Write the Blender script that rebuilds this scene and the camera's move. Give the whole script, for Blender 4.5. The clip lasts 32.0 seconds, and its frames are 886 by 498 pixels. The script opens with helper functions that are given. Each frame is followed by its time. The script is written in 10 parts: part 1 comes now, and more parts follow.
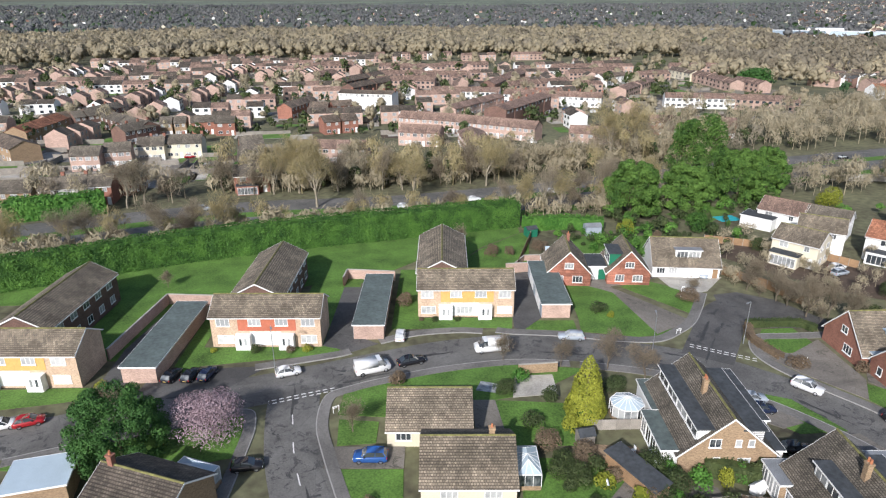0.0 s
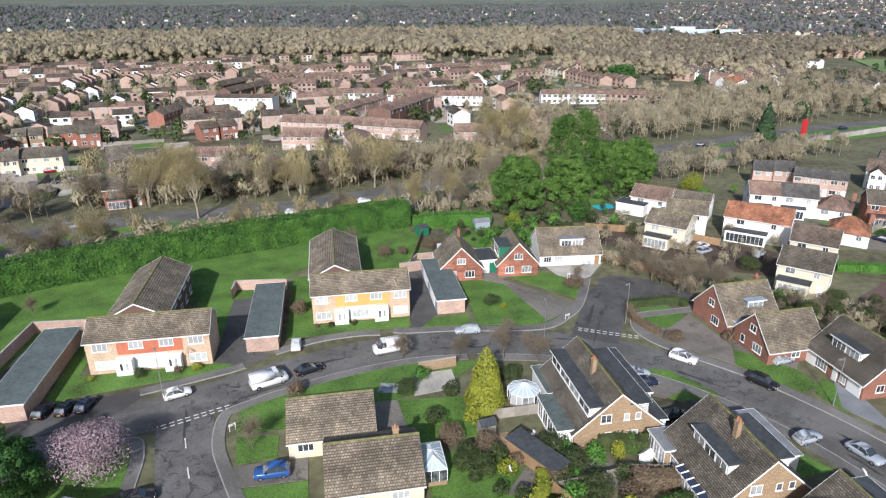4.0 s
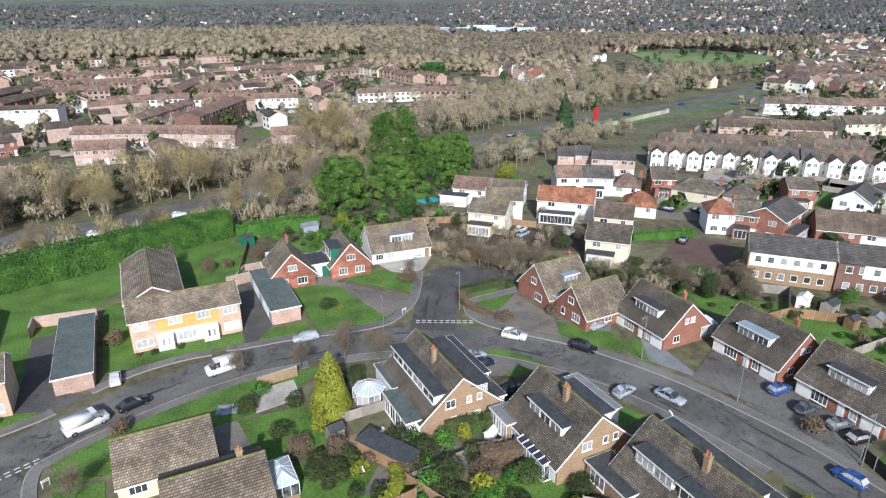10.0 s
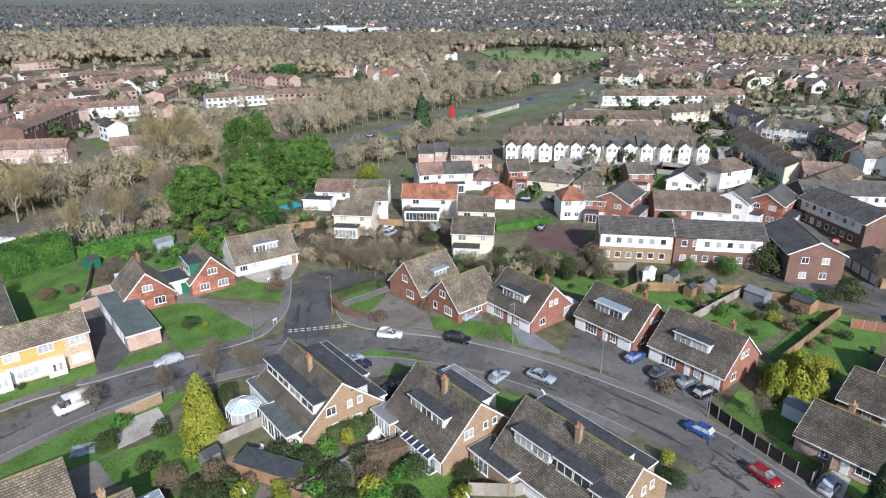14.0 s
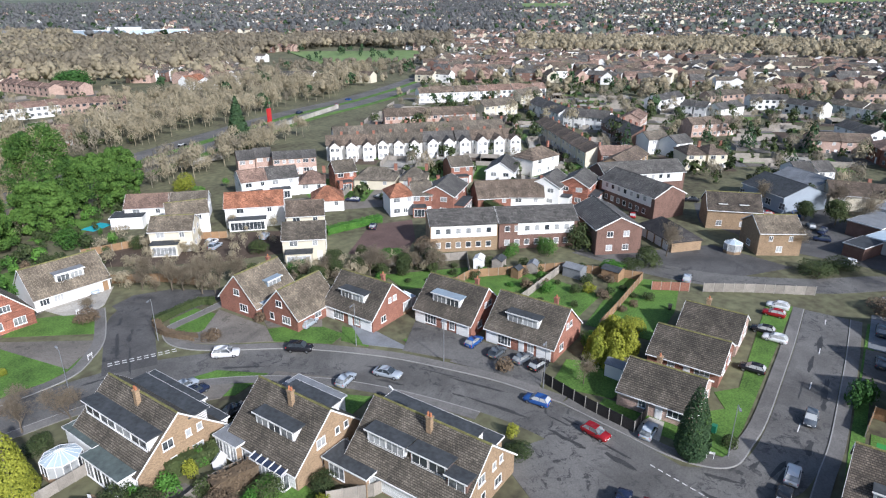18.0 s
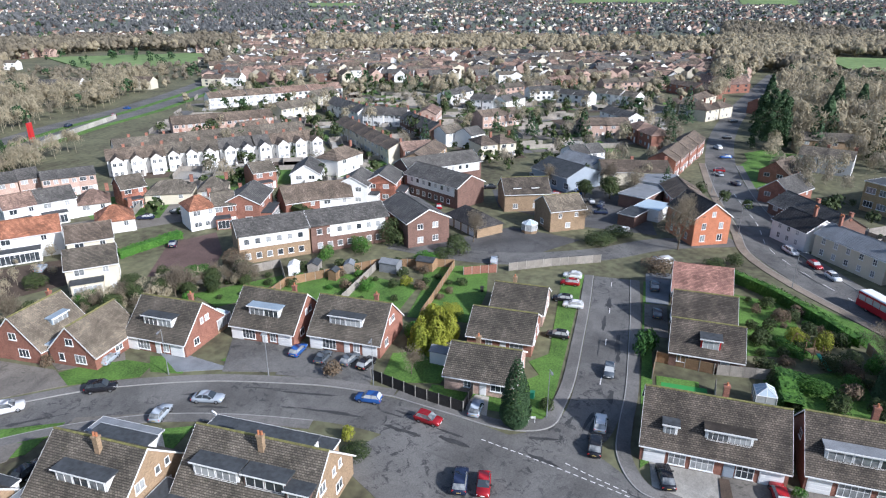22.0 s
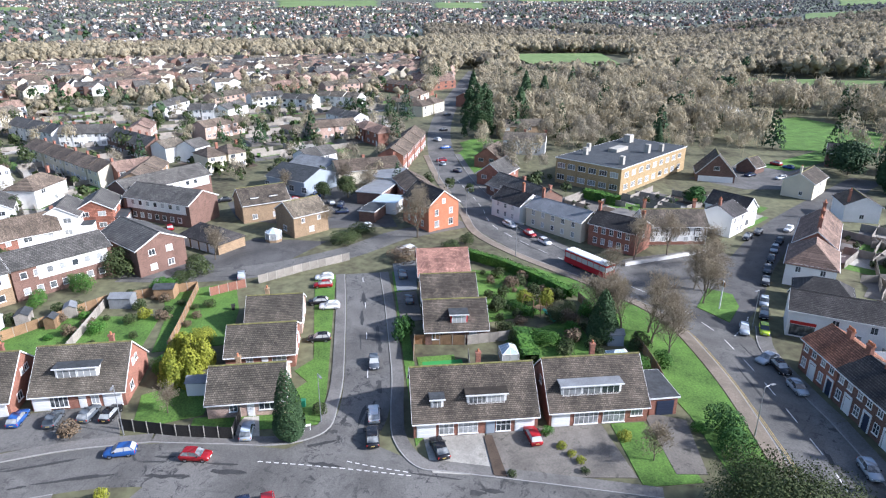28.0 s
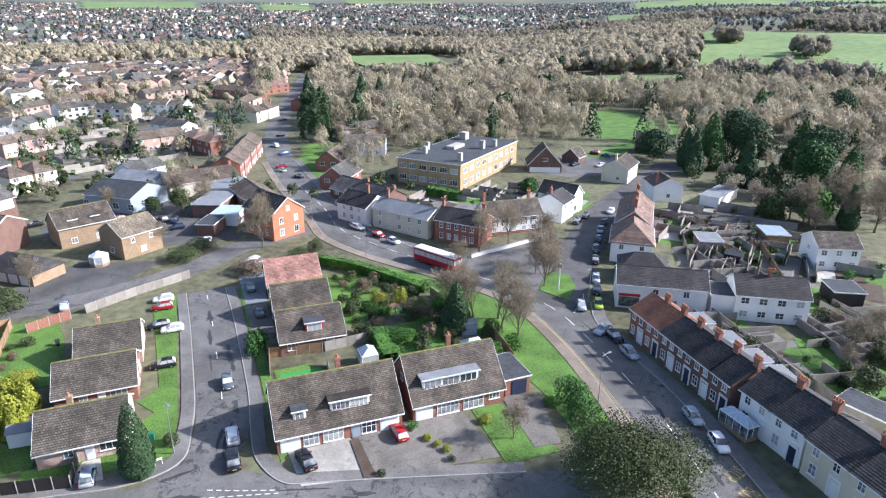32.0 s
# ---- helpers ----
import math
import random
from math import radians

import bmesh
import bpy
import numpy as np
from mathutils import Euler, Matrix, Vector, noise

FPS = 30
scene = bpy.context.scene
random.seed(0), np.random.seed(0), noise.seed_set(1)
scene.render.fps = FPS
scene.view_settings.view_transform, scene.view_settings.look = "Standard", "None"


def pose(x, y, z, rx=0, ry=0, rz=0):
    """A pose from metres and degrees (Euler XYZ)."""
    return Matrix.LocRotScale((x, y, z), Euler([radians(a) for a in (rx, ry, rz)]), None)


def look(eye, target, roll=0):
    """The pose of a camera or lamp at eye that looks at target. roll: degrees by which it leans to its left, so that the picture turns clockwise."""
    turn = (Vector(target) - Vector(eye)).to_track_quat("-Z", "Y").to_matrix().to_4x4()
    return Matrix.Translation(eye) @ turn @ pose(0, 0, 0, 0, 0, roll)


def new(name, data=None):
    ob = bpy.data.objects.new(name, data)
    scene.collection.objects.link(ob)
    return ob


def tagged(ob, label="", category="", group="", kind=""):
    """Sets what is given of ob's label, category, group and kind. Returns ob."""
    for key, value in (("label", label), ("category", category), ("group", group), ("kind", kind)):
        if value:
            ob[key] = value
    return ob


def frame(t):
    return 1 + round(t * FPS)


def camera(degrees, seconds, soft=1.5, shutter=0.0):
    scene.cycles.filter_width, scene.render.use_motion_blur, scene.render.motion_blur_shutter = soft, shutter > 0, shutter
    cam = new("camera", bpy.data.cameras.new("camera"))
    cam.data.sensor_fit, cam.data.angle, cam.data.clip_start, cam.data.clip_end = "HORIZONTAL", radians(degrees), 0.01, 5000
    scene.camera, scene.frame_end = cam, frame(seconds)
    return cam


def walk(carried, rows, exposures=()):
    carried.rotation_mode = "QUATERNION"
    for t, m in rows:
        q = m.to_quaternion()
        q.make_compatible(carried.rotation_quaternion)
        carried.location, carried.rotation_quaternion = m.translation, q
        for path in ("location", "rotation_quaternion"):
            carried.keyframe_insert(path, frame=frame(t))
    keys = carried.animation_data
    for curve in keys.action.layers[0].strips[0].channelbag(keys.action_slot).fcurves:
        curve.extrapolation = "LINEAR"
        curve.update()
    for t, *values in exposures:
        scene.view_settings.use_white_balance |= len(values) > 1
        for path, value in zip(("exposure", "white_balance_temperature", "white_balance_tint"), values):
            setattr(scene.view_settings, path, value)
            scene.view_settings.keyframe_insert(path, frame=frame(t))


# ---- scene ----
cam = camera(70.23, 32.0, soft=1.2)
ROWS = [
    (0, 0.00, -0.00, 48.00, 0.00, -21.30, 0.17),
    (1, 0.07, -0.02, 47.99, -2.73, -21.27, 0.05),
    (2, 0.13, -0.05, 48.00, -5.15, -21.26, 0.07),
    (3, 0.20, -0.06, 48.01, -7.53, -21.28, 0.15),
    (3.5, 0.23, -0.07, 48.01, -8.94, -21.28, 0.17),
    (5.5, 0.32, -0.11, 48.01, -13.93, -21.28, 0.17),
    (6, 0.34, -0.13, 48.01, -14.94, -21.29, 0.12),
    (7, 0.38, -0.13, 48.02, -17.36, -21.30, 0.08),
    (8, 0.42, -0.14, 48.01, -20.51, -21.34, 0.10),
    (9, 0.44, -0.14, 48.00, -23.59, -21.34, 0.05),
    (10, 0.47, -0.14, 48.00, -26.53, -21.35, 0.10),
    (11, 0.48, -0.15, 48.00, -29.65, -21.37, 0.12),
    (12, 0.49, -0.17, 47.99, -32.65, -21.38, 0.10),
    (13, 0.50, -0.17, 47.99, -35.71, -21.37, 0.11),
    (14, 0.50, -0.18, 47.98, -39.27, -21.35, 0.09),
    (14.5, 0.51, -0.17, 47.98, -41.32, -21.37, 0.12),
    (16.5, 0.48, -0.17, 47.99, -49.54, -21.35, 0.06),
    (17, 0.47, -0.17, 48.00, -51.47, -21.36, 0.05),
    (18, 0.46, -0.16, 47.99, -55.35, -21.36, -0.04),
    (19, 0.44, -0.16, 48.00, -59.71, -21.38, -0.06),
    (20, 0.41, -0.14, 48.01, -64.28, -21.37, 0.03),
    (21, 0.39, -0.13, 48.01, -68.88, -21.39, -0.11),
    (22, 0.37, -0.12, 48.01, -73.30, -21.35, -0.15),
    (23, 0.32, -0.10, 48.00, -77.60, -21.30, -0.00),
    (24, 0.26, -0.08, 48.00, -81.71, -21.27, -0.02),
    (25, 0.21, -0.07, 47.98, -85.77, -21.19, -0.01),
    (25.5, 0.18, -0.06, 47.99, -87.77, -21.13, -0.09),
    (27.5, 0.08, -0.00, 47.99, -95.68, -20.99, -0.11),
    (28, 0.02, 0.01, 48.00, -97.62, -20.97, -0.12),
    (29, -0.05, 0.03, 48.00, -101.45, -20.92, -0.19),
    (30, -0.13, 0.06, 48.00, -105.22, -20.87, -0.23),
    (31, -0.22, 0.09, 48.01, -108.77, -20.80, -0.20),
    (32, -0.31, 0.13, 48.02, -112.13, -20.74, -0.25),
]
walk(cam, [(t, pose(x, y, z, 90 + pitch, roll, yaw)) for t, x, y, z, yaw, pitch, roll in ROWS],
     [(0, 0.25, 6000, 12), (6, 0.28, 5900, 12), (12, 0.28, 5800, 12), (18, 0.34, 5700, 12), (25, 0.64, 5550, 13), (32, 1.10, 5650, 15)])

# ---- world, sun, exposure ----
SUN_EL, SUN_FROM = 31.0, 249.0   # degrees; direction the light comes from, anticlockwise from +x
world = bpy.data.worlds.new("sky")
scene.world = world
world.use_nodes = True
wn = world.node_tree.nodes
sky = wn.new("ShaderNodeTexSky")
sky.sky_type = 'NISHITA'
sky.sun_disc = False
sky.sun_elevation = radians(SUN_EL)
sky.sun_rotation = radians(90 - SUN_FROM)
sky.air_density, sky.dust_density, sky.ozone_density = 1.0, 2.0, 1.0
world.node_tree.links.new(sky.outputs[0], wn["Background"].inputs[0])
wn["Background"].inputs[1].default_value = 0.108
sun = new("sun", bpy.data.lights.new("sun", 'SUN'))
sun.data.energy, sun.data.angle, sun.data.color = 4.6, radians(1.6), (1.0, 0.95, 0.89)
ce = math.cos(radians(SUN_EL))
sun_at = Vector((ce * math.cos(radians(SUN_FROM)), ce * math.sin(radians(SUN_FROM)), math.sin(radians(SUN_EL))))
sun.matrix_world = look(sun_at * 100, (0, 0, 0))

rng = random.Random(5)
# ---- materials ----
def mat(name, rgb, rough=0.8, metal=0.0, var=0.25, scale=0.6, fine=9.0, bump=0.0, bump_scale=30.0, rand=0.0, kind="", spec=0.3, tint=None):
    """A node material: base colour broken up at two scales, with relief, and a little change from object to object."""
    m = bpy.data.materials.new(name)
    m.use_nodes = True
    n, l = m.node_tree.nodes, m.node_tree.links
    b = n["Principled BSDF"]
    b.inputs["Roughness"].default_value, b.inputs["Metallic"].default_value = rough, metal
    b.inputs["Specular IOR Level"].default_value = spec
    tc = n.new("ShaderNodeTexCoord")
    vec = tc.outputs["Object"]
    n1, n2 = n.new("ShaderNodeTexNoise"), n.new("ShaderNodeTexNoise")
    for q, s, d in ((n1, scale, 4.0), (n2, fine, 3.0)):
        q.inputs["Scale"].default_value, q.inputs["Detail"].default_value = s, d
        l.new(vec, q.inputs["Vector"])
    mix = n.new("ShaderNodeMath")
    mix.operation = 'ADD'
    l.new(n1.outputs["Fac"], mix.inputs[0])
    l.new(n2.outputs["Fac"], mix.inputs[1])
    ramp = n.new("ShaderNodeMapRange")
    ramp.inputs["From Min"].default_value, ramp.inputs["From Max"].default_value = 0.65, 1.35
    l.new(mix.outputs[0], ramp.inputs["Value"])
    cm = n.new("ShaderNodeMix")
    cm.data_type = 'RGBA'
    lo = [c * (1 - var) for c in rgb]
    hi = [min(1.0, c * (1 + var)) for c in (tint or rgb)]
    cm.inputs[6].default_value, cm.inputs[7].default_value = (*lo, 1), (*hi, 1)
    l.new(ramp.outputs[0], cm.inputs[0])
    col = cm.outputs[2]
    height = n2.outputs["Fac"]
    if kind in ("tile", "brick", "paving", "stripe"):
        sep = n.new("ShaderNodeSeparateXYZ")
        l.new(vec, sep.inputs[0])
        comb = n.new("ShaderNodeCombineXYZ")
        br = n.new("ShaderNodeTexBrick")
        if kind == "tile":
            l.new(sep.outputs[0], comb.inputs[0])
            l.new(sep.outputs[2], comb.inputs[1])
            wide, high, mort = 0.30, 0.16, 0.028
        elif kind == "stripe":
            l.new(sep.outputs[0], comb.inputs[0])
            l.new(sep.outputs[2], comb.inputs[1])
            wide, high, mort = 4.0, 0.15, 0.012
        elif kind == "brick":
            add = n.new("ShaderNodeMath")
            add.operation = 'ADD'
            l.new(sep.outputs[0], add.inputs[0])
            l.new(sep.outputs[1], add.inputs[1])
            l.new(add.outputs[0], comb.inputs[0])
            l.new(sep.outputs[2], comb.inputs[1])
            wide, high, mort = 0.225, 0.075, 0.01
        else:
            l.new(sep.outputs[0], comb.inputs[0])
            l.new(sep.outputs[1], comb.inputs[1])
            wide, high, mort = 0.6, 0.6, 0.012
        l.new(comb.outputs[0], br.inputs["Vector"])
        br.inputs["Scale"].default_value = 1.0
        br.inputs["Brick Width"].default_value, br.inputs["Row Height"].default_value = wide, high
        br.inputs["Mortar Size"].default_value, br.inputs["Bias"].default_value = mort, 0.0
        br.inputs["Color1"].default_value, br.inputs["Color2"].default_value = (((0.68, 0.68, 0.67, 1), (1.32, 1.31, 1.28, 1)) if kind == "tile" else ((0.86, 0.86, 0.86, 1), (1.13, 1.13, 1.13, 1)) if kind == "stripe" else ((0.7, 0.7, 0.7, 1), (1.25, 1.25, 1.25, 1)))
        br.inputs["Mortar"].default_value = (0.42, 0.41, 0.40, 1) if kind in ("tile", "stripe") else (1.15, 1.12, 1.08, 1)
        mul = n.new("ShaderNodeMix")
        mul.data_type, mul.blend_type = 'RGBA', 'MULTIPLY'
        mul.inputs[0].default_value = 1.0
        l.new(col, mul.inputs[6])
        l.new(br.outputs["Color"], mul.inputs[7])
        col = mul.outputs[2]
        if kind == "tile":
            for sc, lo_, hi_, a, c in ((.32, .40, .62, (.66, .66, .64, 1), (1.22, 1.2, 1.16, 1)), (3.6, .58, .74, (1, 1, 1, 1), (1.6, 1.62, 1.42, 1)), (1.7, .60, .78, (1, 1, 1, 1), (.62, .68, .5, 1))):
                nw, mw, cw, xw = (n.new(k) for k in ("ShaderNodeTexNoise", "ShaderNodeMapRange", "ShaderNodeMix", "ShaderNodeMix"))
                nw.inputs["Scale"].default_value, nw.inputs["Detail"].default_value, nw.inputs["Roughness"].default_value = sc, 6.0, .7
                l.new(vec, nw.inputs["Vector"])
                mw.inputs["From Min"].default_value, mw.inputs["From Max"].default_value = lo_, hi_
                l.new(nw.outputs["Fac"], mw.inputs["Value"])
                cw.data_type = xw.data_type = 'RGBA'
                xw.blend_type = 'MULTIPLY'
                cw.inputs[6].default_value, cw.inputs[7].default_value = a, c
                xw.inputs[0].default_value = 1.0
                l.new(mw.outputs[0], cw.inputs[0])
                l.new(col, xw.inputs[6])
                l.new(cw.outputs[2], xw.inputs[7])
                col = xw.outputs[2]
    if rand:
        oi = n.new("ShaderNodeObjectInfo")
        hsv = n.new("ShaderNodeHueSaturation")
        mr = n.new("ShaderNodeMapRange")
        mr.inputs["To Min"].default_value, mr.inputs["To Max"].default_value = 1 - rand, 1 + rand
        l.new(oi.outputs["Random"], mr.inputs["Value"])
        l.new(mr.outputs[0], hsv.inputs["Value"])
        l.new(col, hsv.inputs["Color"])
        col = hsv.outputs[0]
    l.new(col, b.inputs["Base Color"])
    if bump:
        bp = n.new("ShaderNodeBump")
        bp.inputs["Strength"].default_value, bp.inputs["Distance"].default_value = bump, 0.05
        n3 = n.new("ShaderNodeTexNoise")
        n3.inputs["Scale"].default_value = bump_scale
        l.new(vec, n3.inputs["Vector"])
        l.new(n3.outputs["Fac"], bp.inputs["Height"])
        l.new(bp.outputs[0], b.inputs["Normal"])
    return m


def leafy(name, rgb, rgb2, rough=0.7, size=0.5, tuft=0.45, patch=1.0, thin=0.0):
    """Foliage or twigs: the colour changes from tuft to tuft and in patches."""
    m = bpy.data.materials.new(name)
    m.use_nodes = True
    n, l = m.node_tree.nodes, m.node_tree.links
    b = n["Principled BSDF"]
    b.inputs["Roughness"].default_value = rough
    b.inputs["Specular IOR Level"].default_value = 0.2
    geo, tc, nz, oi = (n.new(k) for k in ("ShaderNodeNewGeometry", "ShaderNodeTexCoord", "ShaderNodeTexNoise", "ShaderNodeObjectInfo"))
    nz.inputs["Scale"].default_value = size
    l.new(tc.outputs["Object"], nz.inputs["Vector"])
    add = n.new("ShaderNodeMath")
    add.operation = 'MULTIPLY_ADD'
    add.inputs[1].default_value = tuft
    l.new(geo.outputs["Random Per Island"], add.inputs[0])
    sc = n.new("ShaderNodeMath")
    sc.operation = 'MULTIPLY_ADD'
    sc.inputs[1].default_value = 0.3
    l.new(oi.outputs["Random"], sc.inputs[0])
    con = n.new("ShaderNodeMapRange")
    con.inputs["From Min"].default_value, con.inputs["From Max"].default_value = 0.5 - 0.5 / patch, 0.5 + 0.5 / patch
    l.new(nz.outputs["Fac"], con.inputs["Value"])
    l.new(con.outputs[0], sc.inputs[2])
    sub = n.new("ShaderNodeMath")
    sub.operation = 'SUBTRACT'
    sub.inputs[1].default_value = 0.4
    l.new(sc.outputs[0], sub.inputs[0])
    l.new(sub.outputs[0], add.inputs[2])
    cm = n.new("ShaderNodeMix")
    cm.data_type = 'RGBA'
    cm.inputs[6].default_value, cm.inputs[7].default_value = (*rgb, 1), (*rgb2, 1)
    l.new(add.outputs[0], cm.inputs[0])
    l.new(cm.outputs[2], b.inputs["Base Color"])
    if thin:
        tr, mx, out = n.new("ShaderNodeBsdfTranslucent"), n.new("ShaderNodeMixShader"), n["Material Output"]
        l.new(cm.outputs[2], tr.inputs["Color"])
        mx.inputs[0].default_value = thin
        l.new(b.outputs[0], mx.inputs[1])
        l.new(tr.outputs[0], mx.inputs[2])
        l.new(mx.outputs[0], out.inputs["Surface"])
    return m


def asphalt(name, worn, damp, least):
    """Worn surfacing: pale rubbed tracks, ragged damp stains, fine grit and thin cracks."""
    m = bpy.data.materials.new(name)
    m.use_nodes = True
    n, l = m.node_tree.nodes, m.node_tree.links
    b = n["Principled BSDF"]
    b.inputs["Specular IOR Level"].default_value = 0.3
    tc = n.new("ShaderNodeTexCoord")
    vec = tc.outputs["Object"]

    def noise_at(scale, detail, rough=.6, warp=0.0):
        q = n.new("ShaderNodeTexNoise")
        for key, val in (("Scale", scale), ("Detail", detail), ("Roughness", rough), ("Distortion", warp)):
            q.inputs[key].default_value = val
        l.new(vec, q.inputs["Vector"])
        return q.outputs["Fac"]

    def span(src, a, b_, lo=0.0, hi=1.0):
        q = n.new("ShaderNodeMapRange")
        for key, val in (("From Min", a), ("From Max", b_), ("To Min", lo), ("To Max", hi)):
            q.inputs[key].default_value = val
        l.new(src, q.inputs["Value"])
        return q.outputs[0]

    def blend(fac, a, b_, mode='MIX'):
        q = n.new("ShaderNodeMix")
        q.data_type, q.blend_type = 'RGBA', mode
        if isinstance(fac, float):
            q.inputs[0].default_value = fac
        else:
            l.new(fac, q.inputs[0])
        for at, c in ((6, a), (7, b_)):
            if isinstance(c, tuple):
                q.inputs[at].default_value = (*c, 1)
            else:
                l.new(c, q.inputs[at])
        return q.outputs[2]

    pale = tuple(min(1, c * 1.35) for c in worn)
    mid = tuple(c * .8 for c in worn)
    col = blend(span(noise_at(.12, 5, .65, .6), .36, .62), mid, pale)
    where, mul = span(noise_at(.11, 3, .5, .4), .40, .58), n.new("ShaderNodeMath")
    mul.operation = 'MULTIPLY'
    l.new(where, mul.inputs[0])
    l.new(span(noise_at(.75, 9, .74, .9), .51 + least, .56 + least), mul.inputs[1])
    stain = mul.outputs[0]
    col = blend(stain, col, damp)
    grit = noise_at(5.0, 4, .7)
    col = blend(.5, col, blend(span(grit, .3, .7), (.55, .55, .55), (1.4, 1.4, 1.4)), 'MULTIPLY')
    vo = n.new("ShaderNodeTexVoronoi")
    vo.feature = 'DISTANCE_TO_EDGE'
    vo.inputs["Scale"].default_value = .22
    l.new(vec, vo.inputs["Vector"])
    col = blend(span(vo.outputs["Distance"], .003, .009, .25, 0.0), col, damp)
    l.new(col, b.inputs["Base Color"])
    l.new(span(stain, 0, 1, .85, .6), b.inputs["Roughness"])
    bp = n.new("ShaderNodeBump")
    bp.inputs["Strength"].default_value, bp.inputs["Distance"].default_value = .3, .03
    l.new(grit, bp.inputs["Height"])
    l.new(bp.outputs[0], b.inputs["Normal"])
    return m


def glazing(name, room=(.04, .048, .055, 1), net=(.42, .43, .42, 1)):
    """Window glass before dark rooms or pale curtains and blinds, from pane to pane."""
    m = bpy.data.materials.new(name)
    m.use_nodes = True
    n, l = m.node_tree.nodes, m.node_tree.links
    b = n["Principled BSDF"]
    b.inputs["Roughness"].default_value, b.inputs["Specular IOR Level"].default_value = .06, .8
    oi, tc, nz, ad, mr, mx = (n.new(k) for k in ("ShaderNodeObjectInfo", "ShaderNodeTexCoord", "ShaderNodeTexNoise", "ShaderNodeMath", "ShaderNodeMapRange", "ShaderNodeMix"))
    nz.inputs["Scale"].default_value = 1.3
    l.new(tc.outputs["Object"], nz.inputs["Vector"])
    l.new(oi.outputs["Random"], ad.inputs[0])
    l.new(nz.outputs["Fac"], ad.inputs[1])
    mr.inputs["From Min"].default_value, mr.inputs["From Max"].default_value = .75, 1.35
    l.new(ad.outputs[0], mr.inputs["Value"])
    mx.data_type = 'RGBA'
    mx.inputs[6].default_value, mx.inputs[7].default_value = room, net
    l.new(mr.outputs[0], mx.inputs[0])
    l.new(mx.outputs[2], b.inputs["Base Color"])
    return m


M = {}
M["grass"] = mat("grass", (0.068, 0.128, 0.025), 0.9, var=0.45, scale=0.22, fine=4.0, bump=0.6, bump_scale=8.0, tint=(0.095, 0.18, 0.033))
M["field"] = mat("field", (0.12, 0.19, 0.055), 0.9, var=0.25, scale=0.008, fine=0.15, tint=(0.17, 0.23, 0.085))
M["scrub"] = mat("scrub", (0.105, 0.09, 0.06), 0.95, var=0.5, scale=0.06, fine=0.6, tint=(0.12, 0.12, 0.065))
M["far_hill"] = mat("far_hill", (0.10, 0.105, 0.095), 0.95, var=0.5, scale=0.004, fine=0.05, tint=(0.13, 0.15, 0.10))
# Road and drive colours are lowered to hold the foreground's cloud shade.
M["asphalt"] = asphalt("asphalt", (0.122, 0.117, 0.108), (0.05, 0.049, 0.047), 0.02)
M["asphalt_dark"] = asphalt("asphalt_dark", (0.085, 0.082, 0.078), (0.042, 0.041, 0.04), 0.02)
M["patch"] = mat("patch", (0.05, 0.049, 0.047), 0.6, var=0.35, scale=0.8, fine=6.0)
M["pave"] = asphalt("pave", (0.15, 0.142, 0.13), (0.095, 0.09, 0.08), 0.06)
M["tan"] = asphalt("tan_footway", (0.205, 0.168, 0.128), (0.13, 0.108, 0.085), 0.06)
M["kerb"] = mat("kerb", (0.30, 0.29, 0.27), 0.85, var=0.2, scale=1.0)
M["drive"] = asphalt("drive", (0.155, 0.14, 0.12), (0.07, 0.066, 0.05), 0.04)
M["concrete"] = asphalt("concrete", (0.34, 0.32, 0.28), (0.20, 0.19, 0.16), 0.06)
M["paint"] = mat("road_paint", (0.62, 0.61, 0.58), 0.7, var=0.25, scale=2.0)
M["yellow_paint"] = mat("yellow_paint", (0.42, 0.31, 0.10), 0.7, var=0.35, scale=2.0)
M["roof_grey"] = mat("tile_grey_brown", (0.128, 0.113, 0.094), 0.85, var=0.42, scale=0.5, kind="tile", rand=0.14)
M["roof_light"] = mat("tile_weathered", (0.225, 0.19, 0.148), 0.85, var=0.3, scale=0.5, kind="tile", rand=0.1)
M["roof_brown"] = mat("tile_brown", (0.104, 0.088, 0.073), 0.85, var=0.45, scale=0.6, kind="tile", rand=0.15)
# Rust tile lightened, so the far estate's sunlight is part of its colour.
M["roof_rust"] = mat("tile_rust", (0.275, 0.19, 0.155), 0.85, var=0.3, scale=0.5, kind="tile", rand=0.15)
# Paler copies of roof_brown and roof_grey, with the farther roofs' sunlight put in.
M["roof_brown_lit"] = mat("tile_brown_lit", (0.17, 0.135, 0.108), 0.85, var=0.35, scale=0.5, kind="tile", rand=0.2)
M["roof_grey_lit"] = mat("tile_grey_lit", (0.16, 0.14, 0.115), 0.85, var=0.35, scale=0.5, kind="tile", rand=0.2)
M["roof_slate"] = mat("slate_grey", (0.125, 0.12, 0.115), 0.7, var=0.3, scale=0.5, kind="tile", rand=0.15)
M["roof_dark"] = mat("slate_dark", (0.062, 0.058, 0.058), 0.7, var=0.35, scale=0.5, kind="tile", rand=0.15)
M["ridge_moss"] = mat("mossy_ridge", (0.15, 0.13, 0.07), 0.9, var=0.5, scale=1.2, fine=6.0, tint=(0.17, 0.165, 0.055))
M["roof_red"] = mat("tile_red", (0.34, 0.155, 0.095), 0.85, var=0.2, scale=0.6, kind="tile", rand=0.12)
M["roof_pink"] = mat("tile_pink", (0.40, 0.22, 0.18), 0.85, var=0.12, scale=0.6, kind="tile")
M["felt"] = mat("roof_felt", (0.055, 0.06, 0.064), 0.8, var=0.35, scale=0.5, fine=2.0, bump=0.2)
